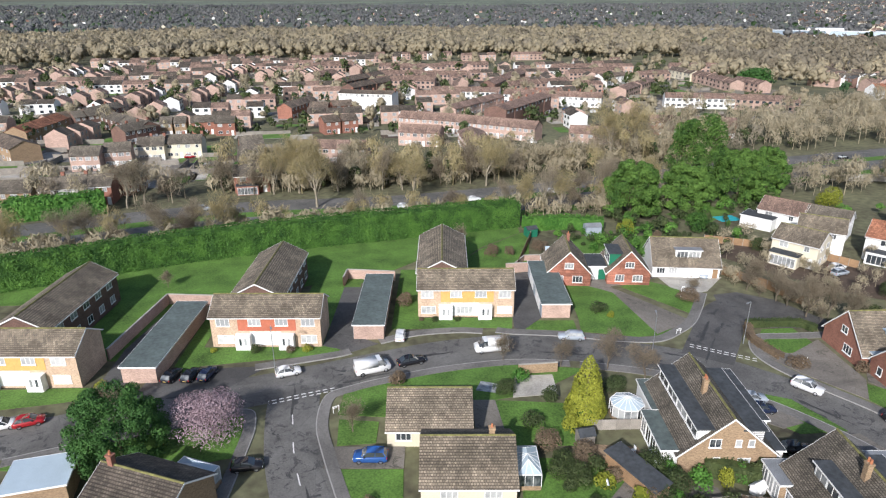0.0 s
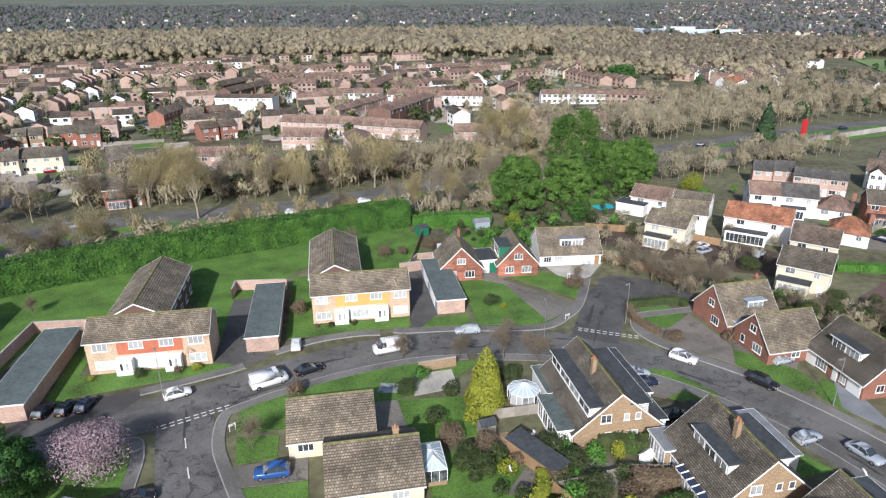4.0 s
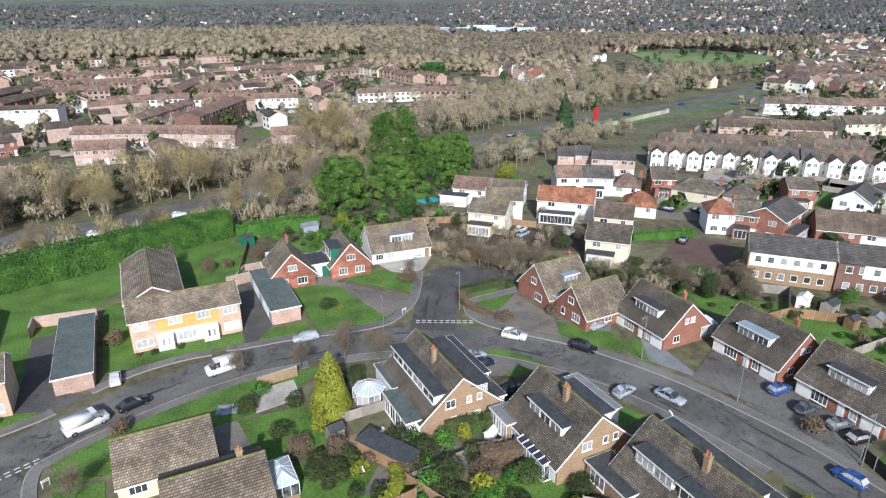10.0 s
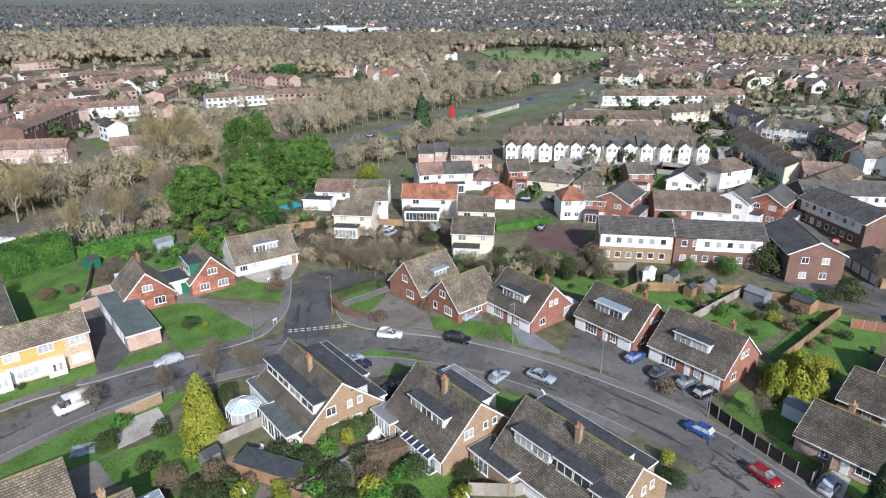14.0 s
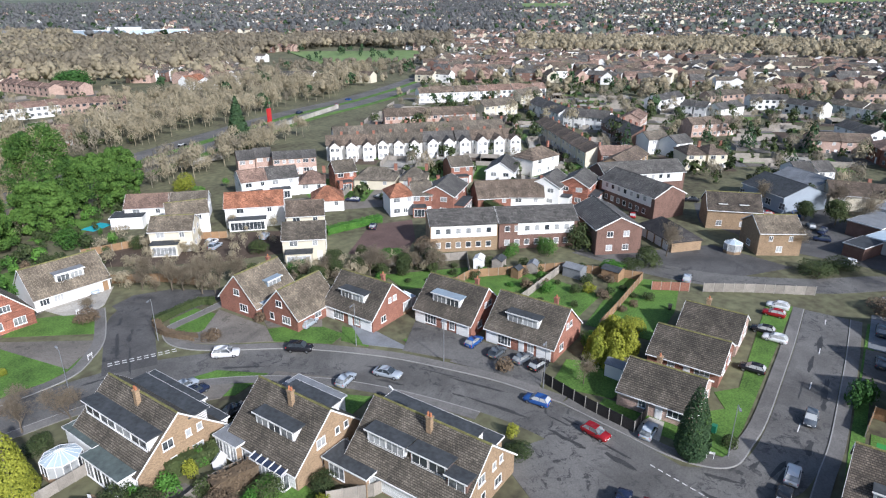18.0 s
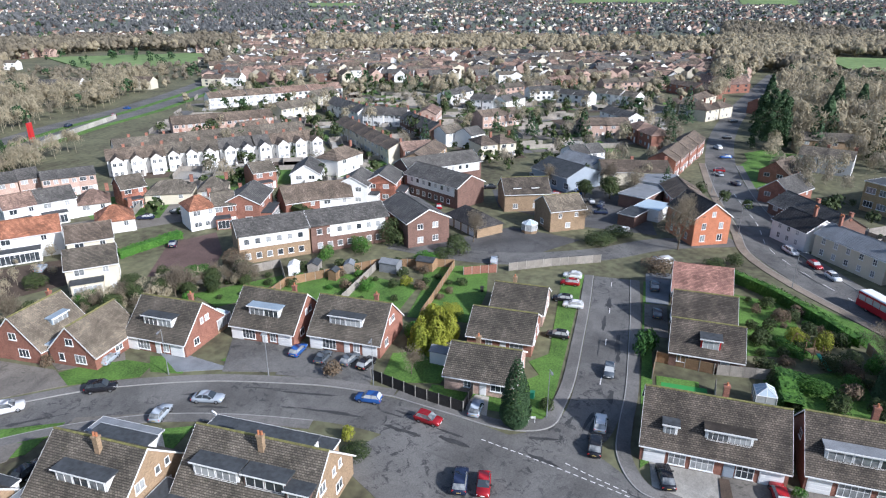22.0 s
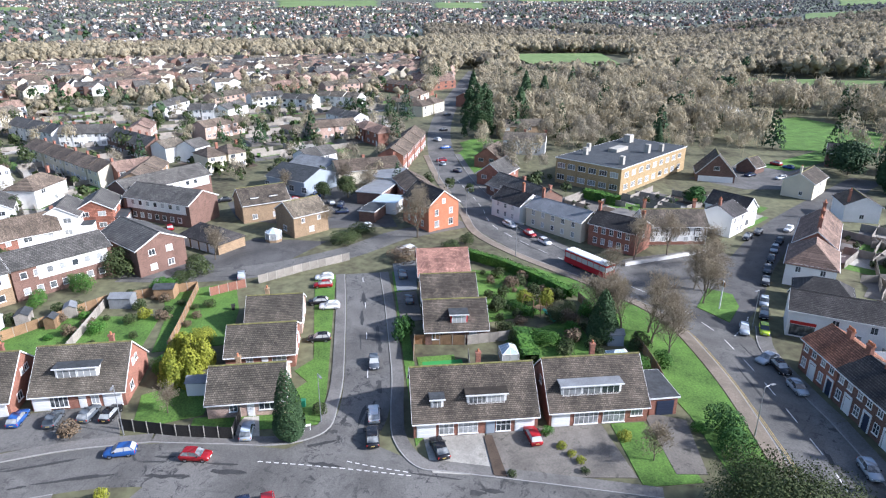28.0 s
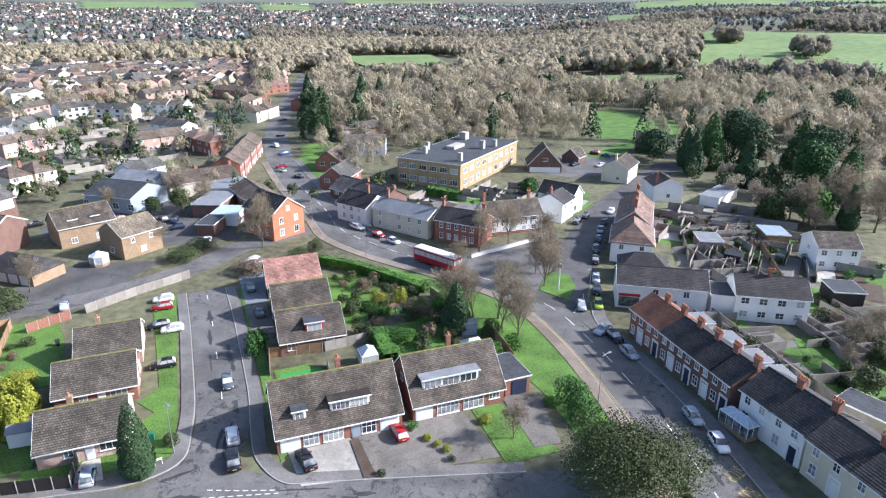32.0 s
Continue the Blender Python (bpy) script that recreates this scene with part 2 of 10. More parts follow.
M["felt_green"] = mat("roof_felt_green", (0.10, 0.122, 0.115), 0.8, var=0.35, scale=0.4, fine=2.0, bump=0.2)
M["red_pave"] = mat("red_brick_paving", (0.12, 0.078, 0.066), 0.9, var=0.3, scale=0.3, fine=3.0)
M["felt_light"] = mat("roof_felt_light", (0.20, 0.21, 0.22), 0.8, var=0.3, scale=0.5)
M["lead"] = mat("lead_blue", (0.26, 0.32, 0.37), 0.6, var=0.2, scale=1.0)
M["white"] = mat("white_paint", (0.77, 0.765, 0.74), 0.6, var=0.06, scale=0.6)
M["white_board"] = mat("white_board", (0.76, 0.76, 0.74), 0.55, var=0.08, scale=0.6, kind="stripe")
M["cream"] = mat("cream_render", (0.60, 0.545, 0.42), 0.8, var=0.12, scale=0.4, rand=0.06)
M["render"] = mat("white_render", (0.76, 0.75, 0.72), 0.8, var=0.12, scale=0.4, rand=0.06)
M["brick_buff"] = mat("brick_buff", (0.28, 0.20, 0.125), 0.9, var=0.2, scale=0.6, kind="brick", rand=0.08)
M["brick_yellow"] = mat("brick_yellow", (0.34, 0.25, 0.135), 0.9, var=0.2, scale=0.6, kind="brick")
# Orange brick, brightened: the shop front's sunlight is put into the colour.
M["brick_orange_lit"] = mat("brick_orange_lit", (0.42, 0.165, 0.09), 0.9, var=0.2, scale=0.6, kind="brick")
M["brick_red"] = mat("brick_red", (0.255, 0.12, 0.085), 0.9, var=0.25, scale=0.6, kind="brick", rand=0.1)
M["brick_brown"] = mat("brick_brown", (0.155, 0.095, 0.075), 0.9, var=0.25, scale=0.6, kind="brick", rand=0.1)
M["brick_pale"] = mat("brick_pale", (0.42, 0.30, 0.245), 0.9, var=0.2, scale=0.6, kind="brick", rand=0.12)
M["hang_red"] = mat("tile_hung_red", (0.40, 0.17, 0.12), 0.85, var=0.2, scale=0.6, kind="tile")
M["net_glass"] = glazing("net_curtained_glass", (.34, .35, .35, 1), (.66, .66, .64, 1))
M["clad_red"] = mat("clad_red", (0.44, 0.145, 0.085), 0.85, var=0.14, scale=2.2)
M["clad_yellow"] = mat("clad_yellow", (0.58, 0.36, 0.12), 0.85, var=0.12, scale=2.2)
M["brick_peach"] = mat("brick_peach", (0.50, 0.37, 0.265), 0.9, var=0.2, scale=0.6, kind="brick", rand=0.06)
M["wood"] = mat("fence_wood", (0.26, 0.165, 0.09), 0.9, var=0.35, scale=0.8, fine=12.0, rand=0.2)
M["wood_grey"] = mat("weathered_wood", (0.27, 0.245, 0.21), 0.9, var=0.3, scale=0.8, fine=12.0, rand=0.2)
M["black_wood"] = mat("black_timber", (0.03, 0.028, 0.026), 0.7, var=0.3, scale=1.0)
M["green_paint"] = mat("green_paint", (0.02, 0.15, 0.085), 0.5, var=0.1)
M["red_paint"] = mat("red_paint", (0.45, 0.03, 0.03), 0.4, var=0.1)
M["grey_paint"] = mat("grey_paint", (0.30, 0.34, 0.38), 0.5, var=0.1)
M["navy"] = mat("navy_paint", (0.03, 0.04, 0.07), 0.5, var=0.1)
M["glass"] = glazing("window_glass")
M["conserv"] = mat("conservatory_panel", (0.42, 0.50, 0.55), 0.25, var=0.1, spec=0.6)
M["rubber"] = mat("rubber", (0.018, 0.018, 0.018), 0.8, var=0.2)
M["steel"] = mat("galvanised_steel", (0.34, 0.35, 0.36), 0.5, metal=0.6, var=0.15)
M["chrome"] = mat("alloy", (0.55, 0.56, 0.58), 0.3, metal=0.9, var=0.1)
M["clay"] = mat("clay_pot", (0.42, 0.17, 0.085), 0.85, var=0.2, rand=0.15)
M["lamp_red"] = mat("tail_light", (0.45, 0.02, 0.015), 0.3, var=0.1)
M["lamp_clear"] = mat("head_light", (0.75, 0.77, 0.80), 0.15, var=0.1, spec=0.7)
M["water"] = mat("pool_water", (0.05, 0.42, 0.50), 0.08, var=0.15, scale=1.0, spec=0.6)
M["bark"] = mat("bark", (0.135, 0.11, 0.08), 0.95, var=0.35, scale=1.0)
M["bark_pale"] = mat("bark_pale", (0.27, 0.235, 0.175), 0.95, var=0.3, scale=1.0)
M["soil"] = mat("soil", (0.085, 0.062, 0.045), 0.95, var=0.4, scale=0.6)
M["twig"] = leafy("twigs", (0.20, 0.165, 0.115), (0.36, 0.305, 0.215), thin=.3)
M["twig_gold"] = leafy("willow_twigs", (0.28, 0.235, 0.12), (0.48, 0.41, 0.22), thin=.3)
M["twig_dark"] = leafy("dark_twigs", (0.12, 0.10, 0.076), (0.23, 0.19, 0.135))
# Lighter than near twigs: distant sun and haze are put into the colour.
M["far_twig_lit"] = leafy("far_lit_twigs", (0.335, 0.29, 0.195), (0.49, 0.43, 0.30), size=0.05, tuft=0.16, patch=1.5, thin=.36)
M["far_twig_dark_lit"] = leafy("far_dark_lit_twigs", (0.225, 0.195, 0.14), (0.35, 0.31, 0.23), size=0.05, tuft=0.16, patch=1.5, thin=.36)
# Haze and cloud shade over the farthest trees are put into this grey.
M["far_twig_hazed"] = leafy("far_hazed_twigs", (0.145, 0.148, 0.148), (0.24, 0.242, 0.236), size=0.012, tuft=0.15, patch=2.0, thin=.36)
M["cypress"] = leafy("cypress_leaves", (0.022, 0.06, 0.012), (0.105, 0.19, 0.036), size=0.35, tuft=0.7, patch=1.8)
M["conifer"] = leafy("conifer", (0.018, 0.055, 0.014), (0.06, 0.14, 0.03))
M["cedar"] = leafy("dark_conifer", (0.022, 0.046, 0.02), (0.06, 0.105, 0.042))
M["bright"] = leafy("bright_leaves", (0.03, 0.10, 0.015), (0.10, 0.22, 0.035))
M["hedge"] = leafy("hedge_leaves", (0.02, 0.06, 0.012), (0.10, 0.21, 0.035), size=0.4, tuft=0.6, patch=1.8)
M["gold"] = leafy("golden_leaves", (0.10, 0.125, 0.014), (0.34, 0.345, 0.042))
M["bush"] = leafy("bush_leaves", (0.022, 0.038, 0.014), (0.08, 0.10, 0.034))
M["blossom"] = leafy("pink_blossom", (0.22, 0.15, 0.165), (0.50, 0.39, 0.42))
M["russet"] = leafy("russet_leaves", (0.10, 0.075, 0.05), (0.20, 0.145, 0.09))
M["bright_lawn"] = mat("artificial_grass", (0.05, 0.26, 0.06), 0.9, var=0.12, scale=0.5)
M["bright_green"] = mat("green_plastic", (0.04, 0.30, 0.20), 0.4, var=0.1)
M["bus_red"] = mat("bus_red", (0.40, 0.02, 0.03), 0.3, var=0.08)
PAINTS = {}


def paint(rgb):
    if rgb not in PAINTS:
        PAINTS[rgb] = mat("car_paint", rgb, 0.25, metal=0.15, var=0.04, spec=0.6)
    return PAINTS[rgb]


# ---- mesh tools ----
class Build:
    """Gathers boxes, prisms and plates into one mesh."""

    def __init__(self):
        self.v, self.f, self.m = [], [], []

    def face(self, pts, k=0):
        i = len(self.v)
        self.v += [tuple(p) for p in pts]
        self.f.append(tuple(range(i, i + len(pts))))
        self.m.append(k)

    def box(self, x0, y0, z0, x1, y1, z1, k=0):
        i = len(self.v)
        self.v += [(x0, y0, z0), (x1, y0, z0), (x1, y1, z0), (x0, y1, z0), (x0, y0, z1), (x1, y0, z1), (x1, y1, z1), (x0, y1, z1)]
        for q in ((0, 3, 2, 1), (4, 5, 6, 7), (0, 1, 5, 4), (1, 2, 6, 5), (2, 3, 7, 6), (3, 0, 4, 7)):
            self.f.append(tuple(i + a for a in q))
            self.m.append(k)
        return self

    def prism(self, ring, z0, z1, k=0):
        """An upright prism on a ring of (x, y), anticlockwise."""
        i, n = len(self.v), len(ring)
        self.v += [(x, y, z0) for x, y in ring] + [(x, y, z1) for x, y in ring]
        for a in range(n):
            b = (a + 1) % n
            self.f.append((i + a, i + b, i + n + b, i + n + a))
            self.m.append(k)
        self.f += [tuple(i + n + a for a in range(n)), tuple(i + n - 1 - a for a in range(n))]
        self.m += [k, k]
        return self

    def sweep(self, profile, axis, a, b, k=0):
        """A profile of points in the plane across an axis, drawn out from a to b. axis 0: profile (y, z); axis 1: profile (x, z)."""
        put = (lambda s, p: (s, p[0], p[1])) if axis == 0 else (lambda s, p: (p[0], s, p[1]))
        i, n = len(self.v), len(profile)
        self.v += [put(a, p) for p in profile] + [put(b, p) for p in profile]
        for c in range(n):
            d = (c + 1) % n
            self.f.append((i + c, i + d, i + n + d, i + n + c))
            self.m.append(k)
        self.f += [tuple(i + n - 1 - c for c in range(n)), tuple(i + n + c for c in range(n))]
        self.m += [k, k]
        return self

    def tube(self, p, q, r0, r1, sides=6, k=0):
        p, q = Vector(p), Vector(q)
        d = (q - p).normalized()
        u = d.orthogonal().normalized()
        w = d.cross(u)
        i = len(self.v)
        for o, r in ((p, r0), (q, r1)):
            for s in range(sides):
                a = 2 * math.pi * s / sides
                self.v.append(tuple(o + (u * math.cos(a) + w * math.sin(a)) * r))
        for s in range(sides):
            e = (s + 1) % sides
            self.f.append((i + s, i + e, i + sides + e, i + sides + s))
            self.m.append(k)
        self.f.append(tuple(i + sides + s for s in range(sides)))
        self.m.append(k)
        return self

    def mesh(self, name, mats, smooth=False, weld=False):
        me = bpy.data.meshes.new(name)
        me.from_pydata(self.v, [], self.f)
        for x in mats if isinstance(mats, (list, tuple)) else [mats]:
            me.materials.append(x)
        me.polygons.foreach_set("material_index", self.m)
        bm = bmesh.new()
        bm.from_mesh(me)
        if weld:
            bmesh.ops.remove_doubles(bm, verts=bm.verts, dist=1e-4)
        bmesh.ops.recalc_face_normals(bm, faces=bm.faces)
        bm.to_mesh(me)
        bm.free()
        if smooth:
            me.polygons.foreach_set("use_smooth", [True] * len(me.polygons))
        me.update()
        return me


def part(name, mesh, parent, m=None, label=""):
    ob = new(name, mesh)
    ob.parent = parent
    if m is not None:
        ob.matrix_basis = m
    if label:
        ob["label"] = label
    return ob


def thing(name, m, label, category, group="", kind=""):
    ob = new(name)
    ob.matrix_basis = m
    ob.empty_display_size = 0.3
    return tagged(ob, label, category, group, kind)


def solid(name, mesh, m, label, category, group="", kind=""):
    ob = new(name, mesh)
    ob.matrix_basis = m
    return tagged(ob, label, category, group, kind)


CACHE = {}


def cached(key, make):
    if key not in CACHE:
        CACHE[key] = make()
    return CACHE[key]


# ---- windows and doors ----
def frame_mesh(w, h, cols, rows, mt, glazed=False, sill=True):
    """One joined frame of stiles, rails and bars with its sill; glazed: with set-back panes."""
    b = Build()
    t, d = 0.07, 0.06
    xs, zs = [-w / 2 - .06, -w / 2, -w / 2 + t], [-.07, 0, t]
    for i in range(1, cols):
        xs += [-w / 2 + w * i / cols - .03, -w / 2 + w * i / cols + .03]
    for k in range(1, rows):
        zs += [h * k / rows - .02, h * k / rows + .02]
    xs += [w / 2 - t, w / 2, w / 2 + .06]
    zs += [h - t, h]

    def deep(i, k):
        if k < 0 or k > len(zs) - 2 or i < 0 or i > len(xs) - 2:
            return 0
        if k == 0:
            return .14 if sill else 0
        if i in (0, len(xs) - 2):
            return 0
        return (.02 if glazed else 0) if i % 2 == 0 and k % 2 == 0 else d
    for i in range(len(xs) - 1):
        for k in range(len(zs) - 1):
            e, pane = deep(i, k), 1 if glazed and i % 2 == 0 and k % 2 == 0 and k and 0 < i < len(xs) - 2 else 0
            if e:
                b.face([(xs[i], -e, zs[k]), (xs[i + 1], -e, zs[k]), (xs[i + 1], -e, zs[k + 1]), (xs[i], -e, zs[k + 1])], pane)
            for n, p, q in ((deep(i + 1, k), (xs[i + 1], zs[k]), (xs[i + 1], zs[k + 1])), (deep(i, k + 1), (xs[i], zs[k + 1]), (xs[i + 1], zs[k + 1])), (0 if i == 0 else None, (xs[0], zs[k]), (xs[0], zs[k + 1])), (0 if k == 0 else None, (xs[i], zs[0]), (xs[i + 1], zs[0]))):
                if n is not None and n != e:
                    b.face([(p[0], -e, p[1]), (q[0], -e, q[1]), (q[0], -n, q[1]), (p[0], -n, p[1])])
    return b.mesh("window", [M[mt], M["glass"]] if glazed else M[mt], weld=True)


def window(parent, x, y, z, turn, w, h, cols=2, rows=1, mt="white", name="window"):
    """A framed window on a wall face; turn: degrees by which its outside is turned from -y."""
    fr = part(name, cached(("win", w, h, cols, rows, mt), lambda: frame_mesh(w, h, cols, rows, mt)), parent, pose(x, y, z, 0, 0, turn))
    part("pane", cached(("pane", w, h), lambda: Build().box(-w / 2 + 0.05, -0.03, 0.05, w / 2 - 0.05, -0.006, h - 0.05).mesh("pane", M["glass"])), fr)
    return fr


def slab_door(parent, x, y, z, turn, w, h, mt="white", name="door", label=""):
    def make():
        b = Build()
        b.box(-w / 2, -0.05, 0, w / 2, 0, h)
        n = 4 if w > 1.8 else 2
        for i in range(n):
            z0 = 0.08 + (h - 0.1) * i / n
            b.box(-w / 2 + 0.1, -0.075, z0, w / 2 - 0.1, -0.045, z0 + (h - 0.1) / n - 0.06)
        return b.mesh(name, M[mt])
    return part(name, cached(("door", w, h, mt, name), make), parent, pose(x, y, z, 0, 0, turn), label)


# ---- houses ----
def roof_mesh(L, W, ez, rz, mt, over=0.35, gab=0.2, step=0.33, hip=False):
    """Two slopes laid in tile courses that lap over one another."""
    b = Build()
    run = W / 2 + over
    slope = (rz - ez) / (W / 2)
    x0, x1 = -L / 2 - gab, L / 2 + gab
    ze = rz - run * slope
    if hip:
        hp = min(W / 2 * 0.9, L / 2 - .3)
        top = [(x0 + hp, 0, rz + .06), (x1 - hp, 0, rz + .06)]
        c = [(x0, -run, ze + .06), (x1, -run, ze + .06), (x1, run, ze + .06), (x0, run, ze + .06)]
        b.v = c + top + [(x, y, z - .12) for x, y, z in c]
        b.f = [(0, 1, 5, 4), (1, 2, 5), (2, 3, 4, 5), (3, 0, 4), (0, 6, 7, 1), (1, 7, 8, 2), (2, 8, 9, 3), (3, 9, 6, 0), (6, 9, 8, 7)]
        b.m = [0] * 9
        return b.mesh("roof", M[mt])
    n = max(3, int(math.hypot(run, run * slope) / step))
    right = []
    for i in range(n):
        ya, yb = run * (1 - i / n), run * (1 - (i + 1) / n)
        right += [(ya + .02, rz - ya * slope + .02), (ya + .02, rz - ya * slope + .09), (yb + .02, rz - yb * slope + .06)]
    ring = [(run, ze - .02)] + right + [(0, rz + .07)] + [(-y, z) for y, z in reversed(right)] + [(-run, ze - .02), (0, rz - .08)]
    b.sweep(ring, 0, x0, x1)
    return b.mesh("roof", M[mt])


def wall_mesh(L, W, ez, rz, mt, hip=False):
    b = Build()
    w = W / 2
    ring = [(-w, 0), (w, 0), (w, ez), (0, rz - 0.05), (-w, ez)] if not hip else [(-w, 0), (w, 0), (w, ez), (-w, ez)]
    b.sweep(ring, 0, -L / 2, L / 2)
    return b.mesh("wall", M[mt])


def chimney(parent, x, y, z0, z1, mt, pots=2, w=0.6, d=0.5):
    b = Build()
    b.box(-w / 2, -d / 2, z0, w / 2, d / 2, z1 - 0.22).box(-w / 2 - 0.07, -d / 2 - 0.07, z1 - 0.22, w / 2 + 0.07, d / 2 + 0.07, z1)
    c = part("chimney", b.mesh("chimney", M[mt]), parent, pose(x, y, 0))
    for i in range(pots):
        q = cached("pot", lambda: Build().tube((0, 0, 0), (0, 0, 0.42), 0.14, 0.11, 8).mesh("chimney_pot", M["clay"]))
        part("chimney_pot", q, c, pose((i - (pots - 1) / 2) * 0.34, 0, z1))
    return c


def dormer(parent, u, w, side, W, ez, rz, zb, h, out, cols, wins=1, roof="felt", face="white_board", cheek="white_board"):
    """A flat-roofed dormer on one slope: side -1 is the front (-y), 1 the back. zb: sill height, out: how far its face stands from the ridge."""
    t = 0 if side < 0 else 180
    ob = new("dormer")
    ob.parent = parent
    ob.matrix_basis = pose(u, 0, 0, 0, 0, t)
    slope = (rz - ez) / (W / 2)
    yb = -max(0.15, (rz - zb - h) / slope - 0.4)
    b = Build()
    b.box(-w / 2, -out, zb - 0.5, w / 2, yb, zb + h)
    ob.data = None
    body = part("dormer_wall", b.mesh("dormer_wall", M[face]), ob)
    b2 = Build().box(-w / 2 - 0.2, -out - 0.3, zb + h + 0.004, w / 2 + 0.2, yb + 0.3, zb + h + 0.16)
    part("dormer_roof", b2.mesh("dormer_roof", M[roof]), ob)
    b3 = Build().box(-w / 2 - 0.22, -out - 0.33, zb + h + 0.0, w / 2 + 0.22, -out - 0.3, zb + h + 0.18)
    part("fascia", b3.mesh("fascia", M["white"]), ob)
    ww = (w - 0.3) / wins
    for i in range(wins):
        x = -w / 2 + 0.15 + ww * (i + 0.5)
        window(ob, x, -out, zb + 0.1, 0, round(ww - 0.12, 2), round(h - 0.3, 2), cols, 1)
    return ob


def house(name, label, ax, ay, bx, by, W, ez, rz, wall="brick_red", roof="roof_grey", category="house", group="", wins=(), doors=(),
          dormers=(), stacks=(), over=0.35, hip=False, barge=True, panels=(), z=0.0, gutter=True):
    """A gabled house whose ridge runs from a to b. Sides: F is the right-hand side going from a to b, K its back, A and B the ends."""
    L = math.hypot(bx - ax, by - ay)
    ang = math.degrees(math.atan2(by - ay, bx - ax))
    h = thing(name, pose((ax + bx) / 2, (ay + by) / 2, z, 0, 0, ang), label, category, group)
    part("wall", cached(("wall", round(L, 1), W, ez, rz, wall, hip), lambda: wall_mesh(L, W, ez, rz, wall, hip)), h)
    part("roof", cached(("roof", round(L, 1), W, ez, rz, roof, over, hip), lambda: roof_mesh(L, W, ez, rz, roof, over, hip=hip, step=.33 if gutter else .8)), h)
    if not hip and gutter:
        part("ridge_capping", cached(("ridge", round(L, 1), roof), lambda: Build().tube((-L / 2 - .2, 0, .03), (L / 2 + .2, 0, .03), .14, .14, 6).mesh("ridge_capping", M["ridge_moss" if roof in ("roof_grey", "roof_brown", "roof_light") else roof])), h, pose(0, 0, rz))
    if barge and not hip:
        run, sl = W / 2 + over, (rz - ez) / (W / 2)
        for s in (-1, 1):
            x = s * (L / 2 + 0.215)
            b = Build()
            for d in (-1, 1):
                b.sweep([(d * run, rz - run * sl - 0.12), (d * run, rz - run * sl + 0.1), (0, rz + 0.1), (0, rz - 0.12)], 0, x - 0.015, x + 0.015)
            part("bargeboard", b.mesh("bargeboard", M["white"]), h)
    if gutter:
        run, sl = W / 2 + over, (rz - ez) / (W / 2)
        for s in (-1, 1):
            g = Build().box(-L / 2 - 0.2, s * (run + 0.06) - 0.05, rz - run * sl - 0.12, L / 2 + 0.2, s * (run + 0.06) + 0.05, rz - run * sl + 0.0)
            part("gutter", g.mesh("gutter", M["white"]), h)
    spot = {"F": lambda u: (u, -W / 2, 0), "K": lambda u: (-u, W / 2, 180), "A": lambda u: (-L / 2, -u, -90), "B": lambda u: (L / 2, u, 90)}
    for q in panels:
        side, u, z0, w, hh, mt = q
        x, y, t = spot[side](u)
        part("cladding", Build().box(-w / 2, -0.05, z0, w / 2, 0.0, z0 + hh).mesh("cladding", M[mt]), h, pose(x, y, 0, 0, 0, t))
    for q in wins:
        side, u, z0, w, hh = q[:5]
        x, y, t = spot[side](u)
        o = 0.052 if any(p[0] == side and abs(p[1] - u) < p[3] / 2 and p[2] <= z0 + 0.1 and z0 < p[2] + p[4] for p in panels) else 0.0
        dx, dy = math.sin(radians(t)) * o, -math.cos(radians(t)) * o
        window(h, x + dx, y + dy, z0, t, w, hh, *(q[5:] or (max(1, round(w / 0.6)),)))
    for q in doors:
        side, u, w, hh, mt = q[:5]
        x, y, t = spot[side](u)
        slab_door(h, x, y, 0.0, t, w, hh, mt, "garage_door" if w > 1.8 else "door")
    for q in dormers:
        dormer(h, q[0], q[1], q[2], W, ez, rz, *q[3:])
    for q in stacks:
        chimney(h, *q)
    return h


def flat_box(name, label, x0, y0, x1, y1, z1, wall, top="felt", category="building", trim="white", group="", ang=0.0, parent=None):
    """A flat-roofed block: walls, a roof slab that laps over them, and a fascia board."""
    cx, cy = (x0 + x1) / 2, (y0 + y1) / 2
    w, d = x1 - x0, y1 - y0
    h = thing(name, pose(cx, cy, 0, 0, 0, ang), label, category, group)
    part("wall", Build().box(-w / 2, -d / 2, 0, w / 2, d / 2, z1 - 0.15).mesh("wall", M[wall]), h)
    part("roof", Build().box(-w / 2 - 0.2, -d / 2 - 0.2, z1 - 0.146, w / 2 + 0.2, d / 2 + 0.2, z1).mesh("roof", M[top]), h)
    if trim:
        b = Build()
        for s in (-1, 1):
            b.box(-w / 2 - 0.23, s * (d / 2 + 0.215) - 0.015, z1 - 0.2, w / 2 + 0.23, s * (d / 2 + 0.215) + 0.015, z1 + 0.02)
            b.box(s * (w / 2 + 0.215) - 0.015, -d / 2 - 0.2, z1 - 0.2, s * (w / 2 + 0.215) + 0.015, d / 2 + 0.2, z1 + 0.02)
        part("fascia", b.mesh("fascia", M[trim]), h)
    return h


# ---- ground pieces ----
def smooth_line(pts, n=6):
    """A Catmull-Rom line through the points."""
    p = [Vector((x, y)) for x, y in pts]
    p = [p[0] * 2 - p[1]] + p + [p[-1] * 2 - p[-2]]
    out = []
    for i in range(1, len(p) - 2):
        for j in range(n):
            t = j / n
            out.append(0.5 * (2 * p[i] + (p[i + 1] - p[i - 1]) * t + (2 * p[i - 1] - 5 * p[i] + 4 * p[i + 1] - p[i + 2]) * t * t
                              + (3 * p[i] - p[i - 1] - 3 * p[i + 1] + p[i + 2]) * t ** 3))
    return out + [p[-2]]


